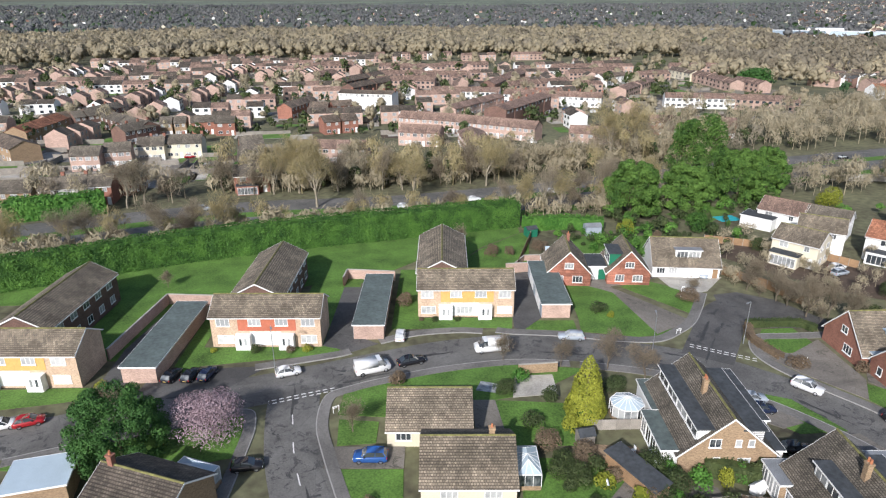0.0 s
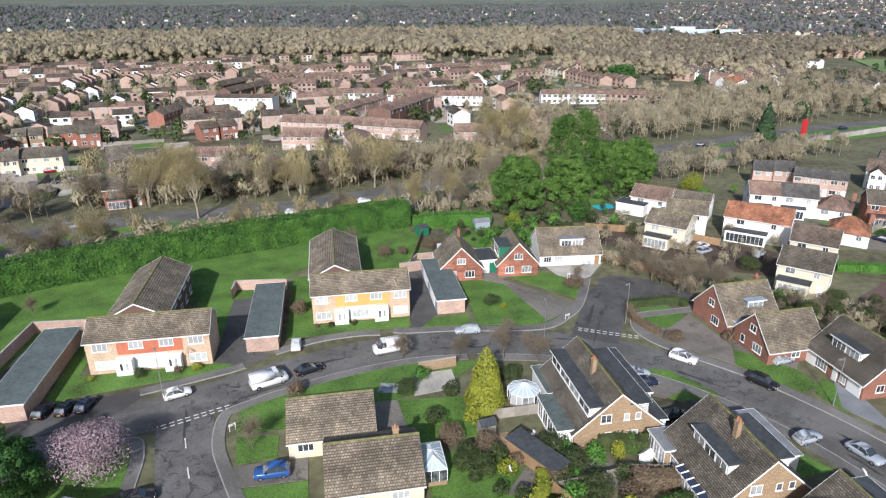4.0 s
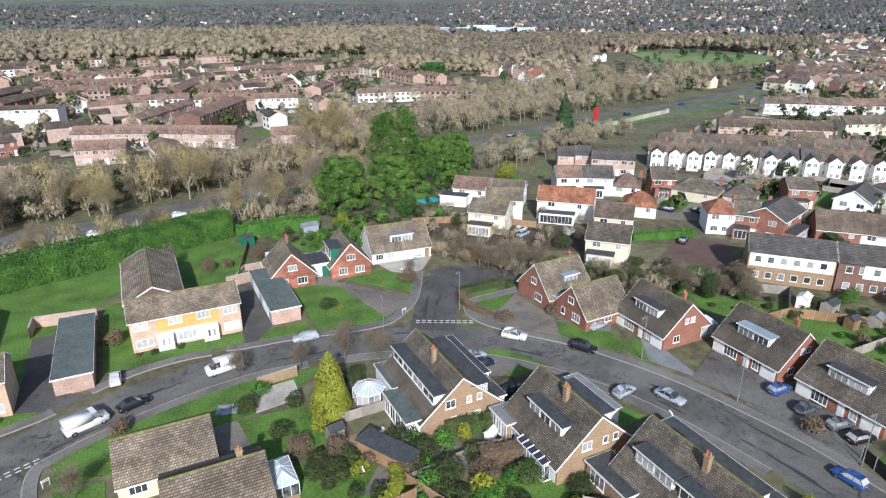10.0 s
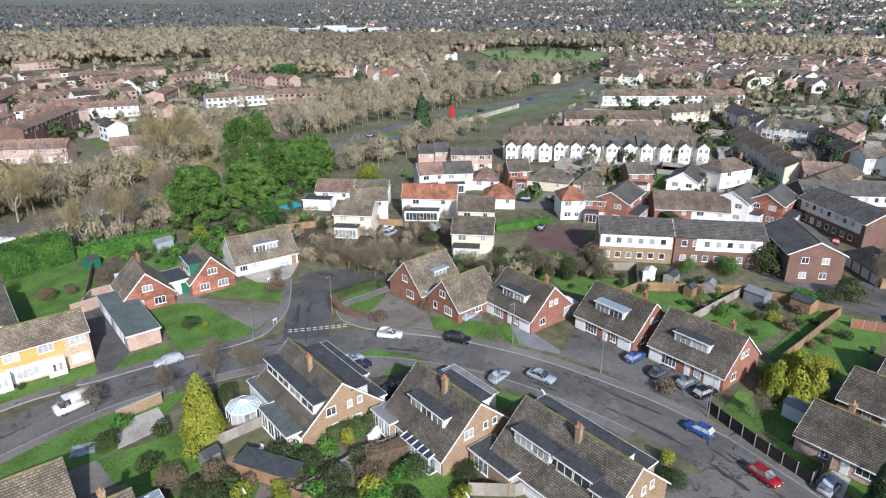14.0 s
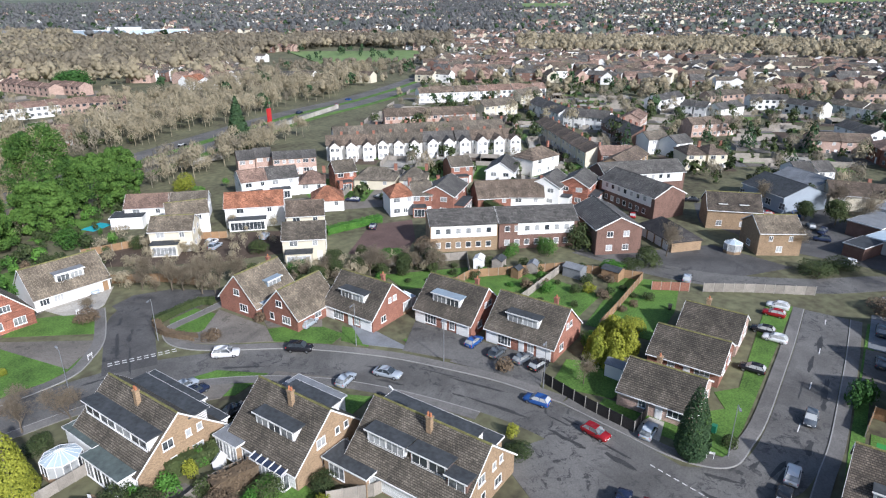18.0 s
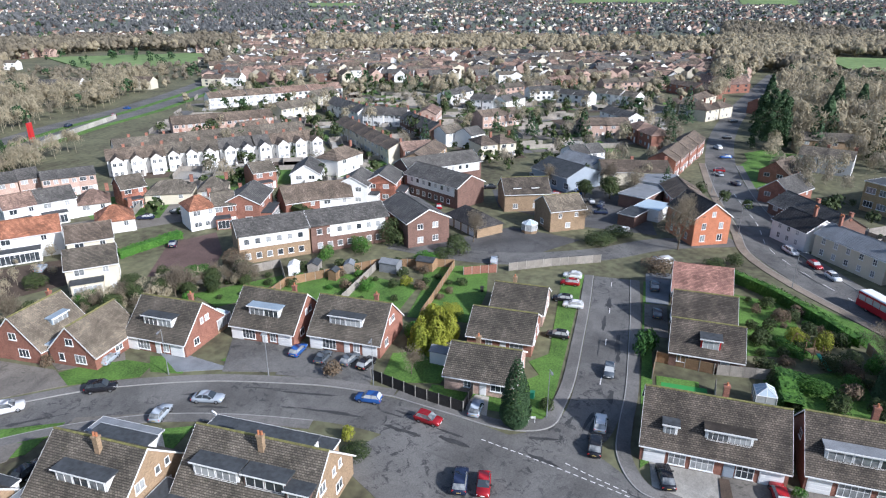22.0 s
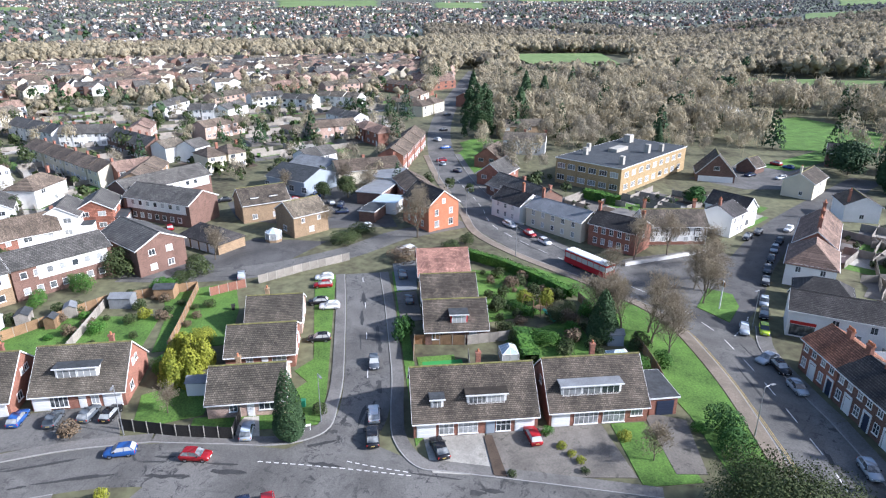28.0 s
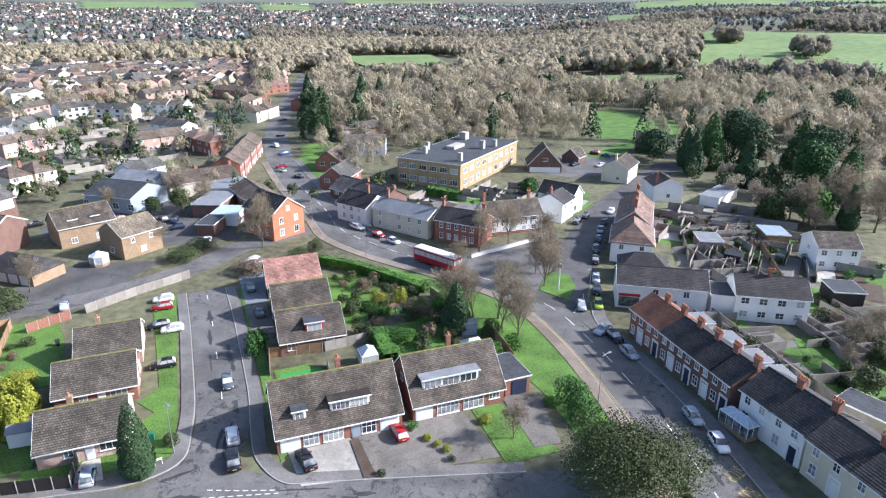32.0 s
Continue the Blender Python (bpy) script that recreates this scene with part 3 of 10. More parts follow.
def offset(line, d):
    out = []
    for i, p in enumerate(line):
        a, b = line[max(0, i - 1)], line[min(len(line) - 1, i + 1)]
        t = (b - a).normalized()
        out.append(p + Vector((-t.y, t.x)) * d)
    return out


def ribbon_build(b, line, d0, d1, z0, z1):
    """A raised strip between two offsets of a line."""
    l, r = offset(line, d0), offset(line, d1)
    for i in range(len(line) - 1):
        a0, a1, c0, c1 = l[i], l[i + 1], r[i], r[i + 1]
        b.face([(*c0, z1), (*c1, z1), (*a1, z1), (*a0, z1)])
        if z1 - z0 > 0.03:
            b.face([(*a0, z0), (*a0, z1), (*a1, z1), (*a1, z0)])
            b.face([(*c0, z0), (*c1, z0), (*c1, z1), (*c0, z1)])
    return b


def strip(name, pts, d0, d1, z0, z1, mt, label, category="road", n=6):
    ob = new(name, ribbon_build(Build(), smooth_line(pts, n), d0, d1, z0, z1).mesh(name, M[mt]))
    return tagged(ob, label, category, kind="structure")


def area(name, ring, z1, mt, label, category, z0=0.0):
    ob = new(name, Build().prism(ring, z0, z1).mesh(name, M[mt]))
    return tagged(ob, label, category, kind="structure")


# ---- plants ----
def raw(name, verts, faces, mt):
    me = bpy.data.meshes.new(name)
    me.from_pydata(verts, [], faces)
    me.materials.append(M[mt])
    return me


def branch_mesh(seed, height, spread, levels=4, up=0.35, mt="bark", trunk=0.022, fork=0.25):
    """Trunk and limbs, with the places and ways of the twig ends."""
    r = random.Random(seed)
    b, tips = Build(), []

    def grow(p, d, length, rad, lv):
        steps = 2 if lv else 7
        for i in range(steps):
            q = p + d * (length / steps)
            thin = 0.8 if lv else 0.88
            b.tube(p, q, rad, rad * thin, 5 if lv < 2 else 3)
            p, rad = q, rad * thin
            d = (d + Vector((r.gauss(0, .12), r.gauss(0, .12), r.gauss(0.03, .06)))).normalized()
            if lv >= 2:
                tips.append((p, d))
            if lv and lv < levels and i < steps - 1:
                grow(p, turn(d, spread * 0.9), length * 0.6, rad * 0.6, lv + 1)
            if not lv and 0 < i < steps - 1:
                for k in range(2):
                    grow(p, turn(d, spread * 1.15), length * (.5 - .035 * i) * r.uniform(.75, 1.1), rad * 0.5, 2 if i < 2 else 1)
        if lv < levels:
            for k in range(3):
                grow(p, turn(d, spread), length * r.uniform(0.6, 0.82) * (1 if lv else .5), rad * 0.68, lv + 1)
        else:
            tips.append((p, d))

    def turn(d, s):
        a = r.uniform(0, 2 * math.pi)
        side = d.orthogonal().normalized()
        side.rotate(Matrix.Rotation(a, 3, d))
        v = d + side * s * r.uniform(0.6, 1.25)
        v.z += up * 0.4
        return v.normalized()

    grow(Vector((0, 0, 0)), Vector((0, 0, 1)), height * (fork + .38), height * trunk, 0)
    top = max(p.z for p, d in tips)
    k = height / top
    b.v = [(x * k, y * k, z * k) for x, y, z in b.v]
    return b.mesh("trunk", M[mt]), [(p * k, d) for p, d in tips], r


def twig_mesh(tips, r, n, length, width, mt, droop=0.0, fuzz=0.5):
    v, f = [], []
    for i in range(n):
        p, d = tips[r.randrange(len(tips))]
        p = p + Vector((r.gauss(0, fuzz), r.gauss(0, fuzz), r.gauss(0, fuzz * 0.7)))
        e = (d + Vector((r.gauss(0, .55), r.gauss(0, .55), r.gauss(0.15 - droop, .45)))).normalized()
        ln = length * r.uniform(0.5, 1.2)
        s = e.orthogonal().normalized()
        s.rotate(Matrix.Rotation(r.uniform(0, 6.28), 3, e))
        s *= width
        k = len(v)
        q = p + e * ln * 0.55
        g = e.cross(s).normalized() * ln * 0.28
        v += [tuple(p - s), tuple(p + s), tuple(p + e * ln), tuple(q + g + e * ln * .15), tuple(q - g + e * ln * .2)]
        f += [(k, k + 1, k + 2), (k, k + 1, k + 3), (k, k + 1, k + 4)]
    return raw("crown", v, f, mt)


def bare_tree(seed, height, spread=0.75, n=1500, mt="twig", bark="bark", up=0.35, length=1.0, width=0.035, droop=0.0, levels=4, fork=0.25):
    def make():
        tr, tips, r = branch_mesh(seed, height, spread, levels, up, bark, fork=fork)
        return tr, twig_mesh(tips, r, n, length, width, mt, droop, height * 0.035)
    return cached(("bare", seed, height, mt, n), make)


def leaf_cloud(points, normals, r, size, mt, name="crown"):
    v, f = [], []
    for p, n in zip(points, normals):
        u = n.orthogonal().normalized()
        u.rotate(Matrix.Rotation(r.uniform(0, 6.28), 3, n))
        w = n.cross(u)
        s = size * r.uniform(0.6, 1.3)
        k = len(v)
        t = n * s * r.uniform(0.1, 0.6)
        v += [tuple(p - u * s), tuple(p - w * s * .6 + t * .5), tuple(p + u * s + t), tuple(p + w * s * .6 + t * .5)]
        f.append((k, k + 1, k + 2, k + 3))
    return raw(name, v, f, mt)


def lobes_points(lobes, n, r, rough=0.22):
    pts, nor = [], []
    area_ = [l[3] * l[4] for l in lobes]
    tot = sum(area_)
    for l, a in zip(lobes, area_):
        for i in range(int(n * a / tot)):
            d = Vector((r.gauss(0, 1), r.gauss(0, 1), r.gauss(0, 1))).normalized()
            if d.z < -0.55:
                d.z = -d.z
            k = 1 - abs(r.gauss(0, rough))
            k *= 1 + 0.16 * noise.noise(d * 2.6 + Vector((l[0], l[1], l[2])))
            pts.append(Vector((l[0] + d.x * l[3] * k, l[1] + d.y * l[3] * k, l[2] + d.z * l[4] * k)))
            nor.append((d + Vector((r.gauss(0, .45), r.gauss(0, .45), r.gauss(.1, .45)))).normalized())
    return pts, nor


def trunk_only(h, rad, bark="bark"):
    return Build().tube((0, 0, 0), (0, 0, h * .5), rad, rad * .75, 8).tube((0, 0, h * .5), (0.08, 0.05, h), rad * .75, rad * .3, 7).mesh("trunk", M[bark])


def leafy_tree(seed, height, width, n, size, mt, base=0.15, lobes=9, bark="bark"):
    """A broad evergreen: lobes of leaves round a trunk."""
    def make():
        r = random.Random(seed)
        ls = []
        for i in range(lobes):
            a, z = r.uniform(0, 6.28), r.uniform(base + .18, 0.82)
            k = width / 2 * (0.55 if z < .7 else 0.3) * r.uniform(.6, 1)
            ls.append((math.cos(a) * k, math.sin(a) * k, z * height, width * r.uniform(.24, .34), height * r.uniform(.16, .24)))
        ls.append((0, 0, height * .55, width * .36, height * .42))
        p, q = lobes_points(ls, n, r)
        return trunk_only(height * .7, height * .025, bark), leaf_cloud(p, q, r, size, mt)
    return cached(("leafy", seed, height, width, mt, n), make)


def clumpy_tree(seed, height, width, n, size, mt, clumps=110, bark="bark"):
    """A broad evergreen whose outline is made of many upswept clumps round a dense heart."""
    def make():
        r = random.Random(seed)
        ls = [(0, 0, height * .48, width * .37, height * .41)]
        for i in range(clumps):
            z = r.uniform(.06, .97)
            k = width / 2 * math.sqrt(max(0.02, 1 - ((z - .36) / .66) ** 2)) * r.uniform(.74, .98)
            a = i * 2.4 + r.uniform(-.4, .4)
            ls.append((math.cos(a) * k, math.sin(a) * k, z * height, width * r.uniform(.06, .11), height * r.uniform(.06, .11)))
        p, q = lobes_points(ls, n, r, .16)
        return trunk_only(height * .7, height * .025, bark), leaf_cloud(p, q, r, size, mt)
    return cached(("clumpy", seed, height, width, mt, n), make)


def cone_tree(seed, height, width, n, size, mt, base=0.03, power=0.8, bark="bark", wob=0.2):
    """A conifer: drooping sprays in whorls on a tapering cone."""
    def make():
        r = random.Random(seed)
        p, q = [], []
        for i in range(n):
            t = 1 - math.sqrt(r.random())
            a = r.uniform(0, 6.28)
            lump = 1 + wob * noise.noise(Vector((math.cos(a) * 1.6, math.sin(a) * 1.6, t * height * .55 + seed)))
            k = width / 2 * (1 - t) ** power * lump * (1 - abs(r.gauss(0, .14)))
            if t < .12:
                k *= .7 + 2.5 * t
            p.append(Vector((math.cos(a) * k, math.sin(a) * k, height * (base + t * (1 - base)))))
            q.append(Vector((math.cos(a) + r.gauss(0, .4), math.sin(a) + r.gauss(0, .4), r.gauss(.25, .4))).normalized())
        return trunk_only(height * .9, height * .02, bark), leaf_cloud(p, q, r, size, mt)
    return cached(("cone", seed, height, width, mt, n), make)


def plant(pair, x, y, label, name="tree", category="tree", rot=None, s=1.0, group="", z=0.0):
    a = rng.uniform(0, 360) if rot is None else rot
    t = thing(name, pose(x, y, z, 0, 0, a) @ Matrix.Scale(s, 4), label, category, group)
    part("trunk", pair[0], t)
    part("crown", pair[1], t)
    return t


def bush(x, y, w, h, mt, label, seed=1, category="bush", d=None):
    """A shrub of leaf tufts close to the ground."""
    def make():
        r = random.Random(seed)
        ls = [(r.uniform(-.2, .2), r.uniform(-.2, .2), .45, .42, .5)] + [(math.cos(a) * .28, math.sin(a) * .28, r.uniform(.3, .6), .25, .3) for a in (0.4, 1.7, 3.0, 4.1, 5.3)]
        p, q = lobes_points(ls, 2400 if w > 2.9 else 760, r, .13)
        return leaf_cloud(p, q, r, .03 if w > 2.9 else .055, mt, "bush")
    return solid("bush", cached(("bush", seed, mt, w > 2.9), make), pose(x, y, -.12 * h, 0, 0, rng.uniform(0, 360)) @ Matrix.Diagonal((w, d or w, h * 1.1, 1)), label, category)


def hedge(pts, w, h, mt, label, dens=9.0, size=0.28, name="hedge", n=4):
    """A clipped hedge along a line: a dark core under a coat of leaf tufts."""
    line = smooth_line(pts, n)
    r = random.Random(len(pts) * 7 + int(h * 10))
    core = ribbon_build(Build(), line, w / 2 * .8, -w / 2 * .8, 0, h * .93).mesh("core", M[mt])
    hd = thing(name, pose(0, 0, 0), label, "hedge")
    part("core", core, hd)
    P, N = [], []
    for i in range(len(line) - 1):
        a, b = line[i], line[i + 1]
        t = b - a
        ln = t.length
        t = t / ln
        s = Vector((-t.y, t.x))
        for j in range(int(ln * (2 * h + w) * dens)):
            u, k = r.random(), r.uniform(0, 2 * h + w)
            if k < h:
                o, z, nn = s * (w / 2), k, Vector((s.x, s.y, .2))
            elif k < 2 * h:
                o, z, nn = -s * (w / 2), k - h, Vector((-s.x, -s.y, .2))
            else:
                o, z, nn = s * (k - 2 * h - w / 2), h, Vector((0, 0, 1))
            p = a + t * (ln * u) + o
            wob = noise.noise(Vector((p.x * .45, p.y * .45, z * .3))) * (.18 + .05 * h)
            p3 = Vector((p.x, p.y, z)) + nn * (wob + r.gauss(0, .08))
            p3.z = max(.05, p3.z)
            P.append(p3)
            N.append((nn + Vector((r.gauss(0, .4), r.gauss(0, .4), r.gauss(.1, .4)))).normalized())
    part("leaves", leaf_cloud(P, N, r, size, mt, "leaves"), hd)
    return hd


def off_roads(x, y):
    """Clear of the high street and of the carriageway where it lies open."""
    for line, gap, x0 in ((HIGH, 13.0, 175), (DUAL, 16.0, 135)):
        if x < x0:
            continue
        p = Vector((x, y))
        for a, b in zip(line, line[1:]):
            a, b = Vector(a), Vector(b)
            d = b - a
            k = min(1, max(0, (p - a).dot(d) / d.length_squared))
            if (p - a - d * k).length < gap:
                return False
    return True


def wood(name, label, places, mt, hmin, hmax, tufts=26, seed=3, wide=0.42, kind="twig", width=.5):
    """Far trees beyond counting, each a stem and a crown of lobes clad in small sprays, joined."""
    g = np.random.default_rng(seed)
    places = [p for p in places if math.hypot(*p) > 620 or off_roads(*p)]
    n, k, lobes = len(places), tufts, 6
    P = np.array([(x, y, rise(x, y)) for x, y in places], float)
    H = g.uniform(hmin, hmax, n)
    R = H * wide * g.uniform(.75, 1.2, n)
    lean = kind == "cone"
    la, lz = g.uniform(0, 2 * np.pi, (n, lobes)), g.uniform(.36, .8, (n, lobes))
    lz[:, 0] = .66
    lr = R[:, None] * np.where(lz > .7, .32, .55) * g.uniform(.55, 1, (n, lobes))
    lr[:, 0] = 0
    LC = np.stack([np.cos(la) * lr, np.sin(la) * lr, lz * H[:, None]], -1)
    LS = R[:, None] * g.uniform(.42, .66, (n, lobes))
    LS[:, 0] = R * .72
    which = g.integers(0, lobes, (n, k))
    rows_ = np.arange(n)[:, None]
    c, sz = LC[rows_, which], LS[rows_, which]
    d = g.normal(0, 1, (n, k, 3))
    d[..., 2] = np.abs(d[..., 2] + .25) * np.where(g.random((n, k)) < .22, -.8, 1)
    d /= np.linalg.norm(d, axis=-1, keepdims=True)
    if lean:
        t = 1 - np.sqrt(g.random((n, k)))
        a = g.uniform(0, 2 * np.pi, (n, k))
        rr = R[:, None] * (1 - t) ** .8 * g.uniform(.75, 1.05, (n, k))
        c = np.stack([np.cos(a) * rr, np.sin(a) * rr, (.08 + .9 * t) * H[:, None]], -1)
        d = np.stack([np.cos(a), np.sin(a), .35 + 0 * a], -1)
        sz = sz * 0
    reach = g.uniform(.62, 1.06, (n, k)) if kind == "twig" else g.uniform(.86, 1.04, (n, k))
    tall = np.array([1, 1, 1.12])
    c = c + d * (sz * reach)[..., None] * tall
    c[..., 2] = np.maximum(c[..., 2], H[:, None] * .06)
    c = c + P[:, None, :]
    nn = d + g.normal(0, .28, (n, k, 3))
    nn /= np.linalg.norm(nn, axis=-1, keepdims=True)
    up = np.array([0, 0, 1.0]) + g.normal(0, .5, (n, k, 3)) + d * .4
    u = up - nn * (up * nn).sum(-1, keepdims=True)
    u /= np.linalg.norm(u, axis=-1, keepdims=True)
    w = np.cross(nn, u)
    ln = R[:, None] * g.uniform(.55, 1.25, (n, k)) * 2.3 / math.sqrt(k) * (min(2.2, math.sqrt(.5 / width)) if kind == "twig" else 1)
    wd = ln * (width if kind == "twig" else .8)
    if kind == "twig":
        V = np.stack([c - u * (ln * .7)[..., None] - w * (wd * .55)[..., None], c + w * wd[..., None] + u * (ln * g.uniform(-.2, .5, (n, k)))[..., None], c + u * ln[..., None] - w * (wd * g.uniform(-.6, .6, (n, k)))[..., None],
                      c - w * wd[..., None]], 2).reshape(-1, 3)
    else:
        V = np.stack([c - u * ln[..., None] * .8, c + w * wd[..., None], c + u * ln[..., None], c - w * wd[..., None]], 2).reshape(-1, 3)
    F = np.arange(len(V)).reshape(-1, 4)
    s_ = H * .014
    z0 = P[:, 2]
    st = np.stack([np.c_[P[:, 0] - s_, P[:, 1], z0], np.c_[P[:, 0] + s_, P[:, 1], z0], np.c_[P[:, 0], P[:, 1] + s_, z0 + H * .7]], 1).reshape(-1, 3)
    F2 = np.arange(len(st)).reshape(-1, 3) + len(V)
    faces = F.tolist() + F2.tolist()
    flat = len(faces)
    V = np.r_[V, st]
    if float(np.median(np.hypot(P[:, 0], P[:, 1]))) > 450 and kind == "twig":
        q = 3 if k < 40 else lobes
        dirs = np.array([(1, 0, 0), (0, 1, 0), (-1, 0, 0), (0, -1, 0), (0, 0, 1), (0, 0, -1)], float)
        core = (P[:, None, :] + LC[:, :q])[:, :, None, :] + dirs * LS[:, :q, None, None] * np.array([.95, .95, 1.0]) * g.uniform(.8, 1.1, (n, q, 6, 1))
        base = len(V) + 6 * np.arange(n * q)[:, None, None]
        tri = np.array([(0, 1, 4), (1, 2, 4), (2, 3, 4), (3, 0, 4), (1, 0, 5), (2, 1, 5), (3, 2, 5), (0, 3, 5)])
        faces += (base + tri).reshape(-1, 3).tolist()
        V = np.r_[V, core.reshape(-1, 3)]
    me = bpy.data.meshes.new(name)
    me.from_pydata(V.tolist(), [], faces)
    me.polygons.foreach_set("use_smooth", [i >= flat for i in range(len(faces))])
    me.materials.append(M[mt])
    return tagged(new(name, me), label, "woodland", kind="stuff")


def scatter(ring, n, seed=1, gap=0.0):
    """Random places inside a ring."""
    r = random.Random(seed)
    xs, ys = [p[0] for p in ring], [p[1] for p in ring]
    out = []
    for _ in range(n * 30):
        x, y = r.uniform(min(xs), max(xs)), r.uniform(min(ys), max(ys))
        inside, j = False, len(ring) - 1
        for i in range(len(ring)):
            if (ring[i][1] > y) != (ring[j][1] > y) and x < (ring[j][0] - ring[i][0]) * (y - ring[i][1]) / (ring[j][1] - ring[i][1]) + ring[i][0]:
                inside = not inside
            j = i
        if inside and not (gap and any((x - a) ** 2 + (y - b) ** 2 < gap * gap for a, b in out[-200:])):
            out.append((x, y))
            if len(out) == n:
                break
    return out


# ---- vehicles ----
SHAPES = {
    # length, width, height, bonnet height, then the cabin's lower front and rear and upper front and rear, along the length from the nose
    "hatch": (4.0, 1.72, 1.47, 0.92, 1.0, 3.92, 1.75, 3.45),
    "saloon": (4.6, 1.8, 1.44, 0.90, 1.25, 4.2, 2.05, 3.45),
    "suv": (4.45, 1.86, 1.68, 1.05, 1.1, 4.38, 1.8, 4.0),
    "estate": (4.6, 1.8, 1.5, 0.92, 1.2, 4.5, 1.95, 4.15),
    "van": (5.0, 1.98, 1.98, 1.12, 0.55, 2.1, 1.25, 4.95),
}


def car_parts(shape, rgb):
    L, W, H, hb, c0, c1, t0, t1 = SHAPES[shape]
    w = W / 2
    b = Build()
    st = [(0.0, .80, .38, hb - .22), (.12, .92, .24, hb - .10), (.5, .98, .2, hb - .03), (c0, 1, .2, hb), (c1 - .3, 1, .2, hb + .04), (L - .12, .95, .24, hb + .0), (L, .86, .36, hb - .12)]
    rings = []
    for x, k, z0, z1 in st:
        ww = w * k
        rings.append([(x, -ww * .9, z0), (x, -ww, z0 + .18), (x, -ww, z1 - .16), (x, -ww * .88, z1), (x, ww * .88, z1), (x, ww, z1 - .16), (x, ww, z0 + .18), (x, ww * .9, z0)])
    for r0, r1 in zip(rings, rings[1:]):
        for i in range(8):
            j = (i + 1) % 8
            b.face([r0[i], r0[j], r1[j], r1[i]])
    b.face(rings[0])
    b.face(rings[-1])
    if shape == "van":
        y0, y1 = w * .97, w * .84
        b.sweep([(-y0, hb - .05), (y0, hb - .05), (y1, H), (-y1, H)], 0, c1 - .25, L - .03)
        b.face([(t0, -y1, H - .02), (t0, y1, H - .02), (c1, y1, H), (c1, -y1, H)])
    else:
        y1 = w * .74
        z = H
        b.face([(t0, -y1, z - .02), (t0, y1, z - .02), ((t0 + t1) / 2, y1, z + .015), ((t0 + t1) / 2, -y1, z + .015)])
        b.face([((t0 + t1) / 2, -y1, z + .015), ((t0 + t1) / 2, y1, z + .015), (t1, y1, z - .03), (t1, -y1, z - .03)])
        mid = (t0 + t1) / 2
        for s in (-1, 1):
            for xa, xb, zz, q in ((c0, t0, z - .02, .1), ((c0 + c1) / 2 + .1, mid, z + .015, .09), (c1, t1, z - .03, -.16)):
                b.face([(xa, s * w * .885, hb), (xb, s * y1, zz), (xb + q * .8, s * (y1 + .004), zz - .012), (xa + q, s * (w * .885 + .012), hb + .01)])
    body = b.mesh("body", paint(rgb), smooth=True, weld=True)
    g = Build()
    yb, yt = w * .885, w * (.74 if shape != "van" else .83)
    e0, e1 = (c0, c1) if shape != "van" else (c0, c1 - .26)
    f1 = t1 if shape != "van" else c1 - .26
    lo = [(e0 + .02, -yb, hb), (e0 + .02, yb, hb), (e1 - .02, yb, hb), (e1 - .02, -yb, hb)]
    hi = [(t0 + .03, -yt, H - .035), (t0 + .03, yt, H - .035), (f1 - .03, yt, H - .045), (f1 - .03, -yt, H - .045)]
    for i in range(4):
        j = (i + 1) % 4
        g.face([lo[i], lo[j], hi[j], hi[i]])
    g.face(hi)
    glass = g.mesh("glazing", M["glass"])
    return body, glass


def wheel_meshes():
    t = Build()
    n = 14
    for a in range(n):
        p, q = 2 * math.pi * a / n, 2 * math.pi * (a + 1) / n
        for r0, y0, r1, y1 in ((.32, -.1, .32, .1), (.32, .1, .2, .1), (.32, -.1, .2, -.1)):
            t.face([(math.cos(p) * r0, y0, math.sin(p) * r0), (math.cos(q) * r0, y0, math.sin(q) * r0), (math.cos(q) * r1, y1, math.sin(q) * r1), (math.cos(p) * r1, y1, math.sin(p) * r1)])
    rim = Build()
    for y in (-.085, .085):
        rim.face([(math.cos(2 * math.pi * a / n) * .2, y, math.sin(2 * math.pi * a / n) * .2) for a in range(n)])
    return t.mesh("tyre", M["rubber"]), rim.mesh("rim", M["chrome"])


def car(shape, rgb, x, y, ang, label, full=True, z=0.03, group=""):
    """A parked car, nose towards ang (degrees from +x)."""
    L, W, H, hb = SHAPES[shape][:4]
    body, glass = cached(("car", shape, rgb), lambda: car_parts(shape, rgb))
    c = thing("van" if shape == "van" else "car", pose(x, y, z, 0, 0, ang + 180) @ Matrix.Scale(1.0 if shape == "van" else .87, 4) @ Matrix.Translation((-L / 2, 0, 0)), label, "van" if shape == "van" else "car", group)
    part("body", body, c)
    part("glazing", glass, c)
    tyre, rim = cached("wheel", wheel_meshes)
    for wx in (.82, L - .85):
        for s in (-1, 1):
            t = part("wheel", tyre, c, pose(wx, s * (W / 2 - .1), .32))
            if full:
                part("rim", rim, t)
    if full:
        hl = cached("headlight", lambda: Build().box(-.04, -.17, -.07, .05, .17, .07).mesh("headlight", M["lamp_clear"]))
        tl = cached("tail_light", lambda: Build().box(-.05, -.13, -.12, .04, .13, .12).mesh("tail_light", M["lamp_red"]))
        pl = cached("plate", lambda: Build().box(-.012, -.26, -.055, .012, .26, .055).mesh("number_plate", M["white"]))
        ply = cached("plate_y", lambda: Build().box(-.012, -.26, -.055, .012, .26, .055).mesh("number_plate", M["yellow_paint"]))
        for s in (-1, 1):
            part("headlight", hl, c, pose(.05, s * W * .33, hb - .3))
            part("tail_light", tl, c, pose(L - .06, s * W * .39, hb - .2))
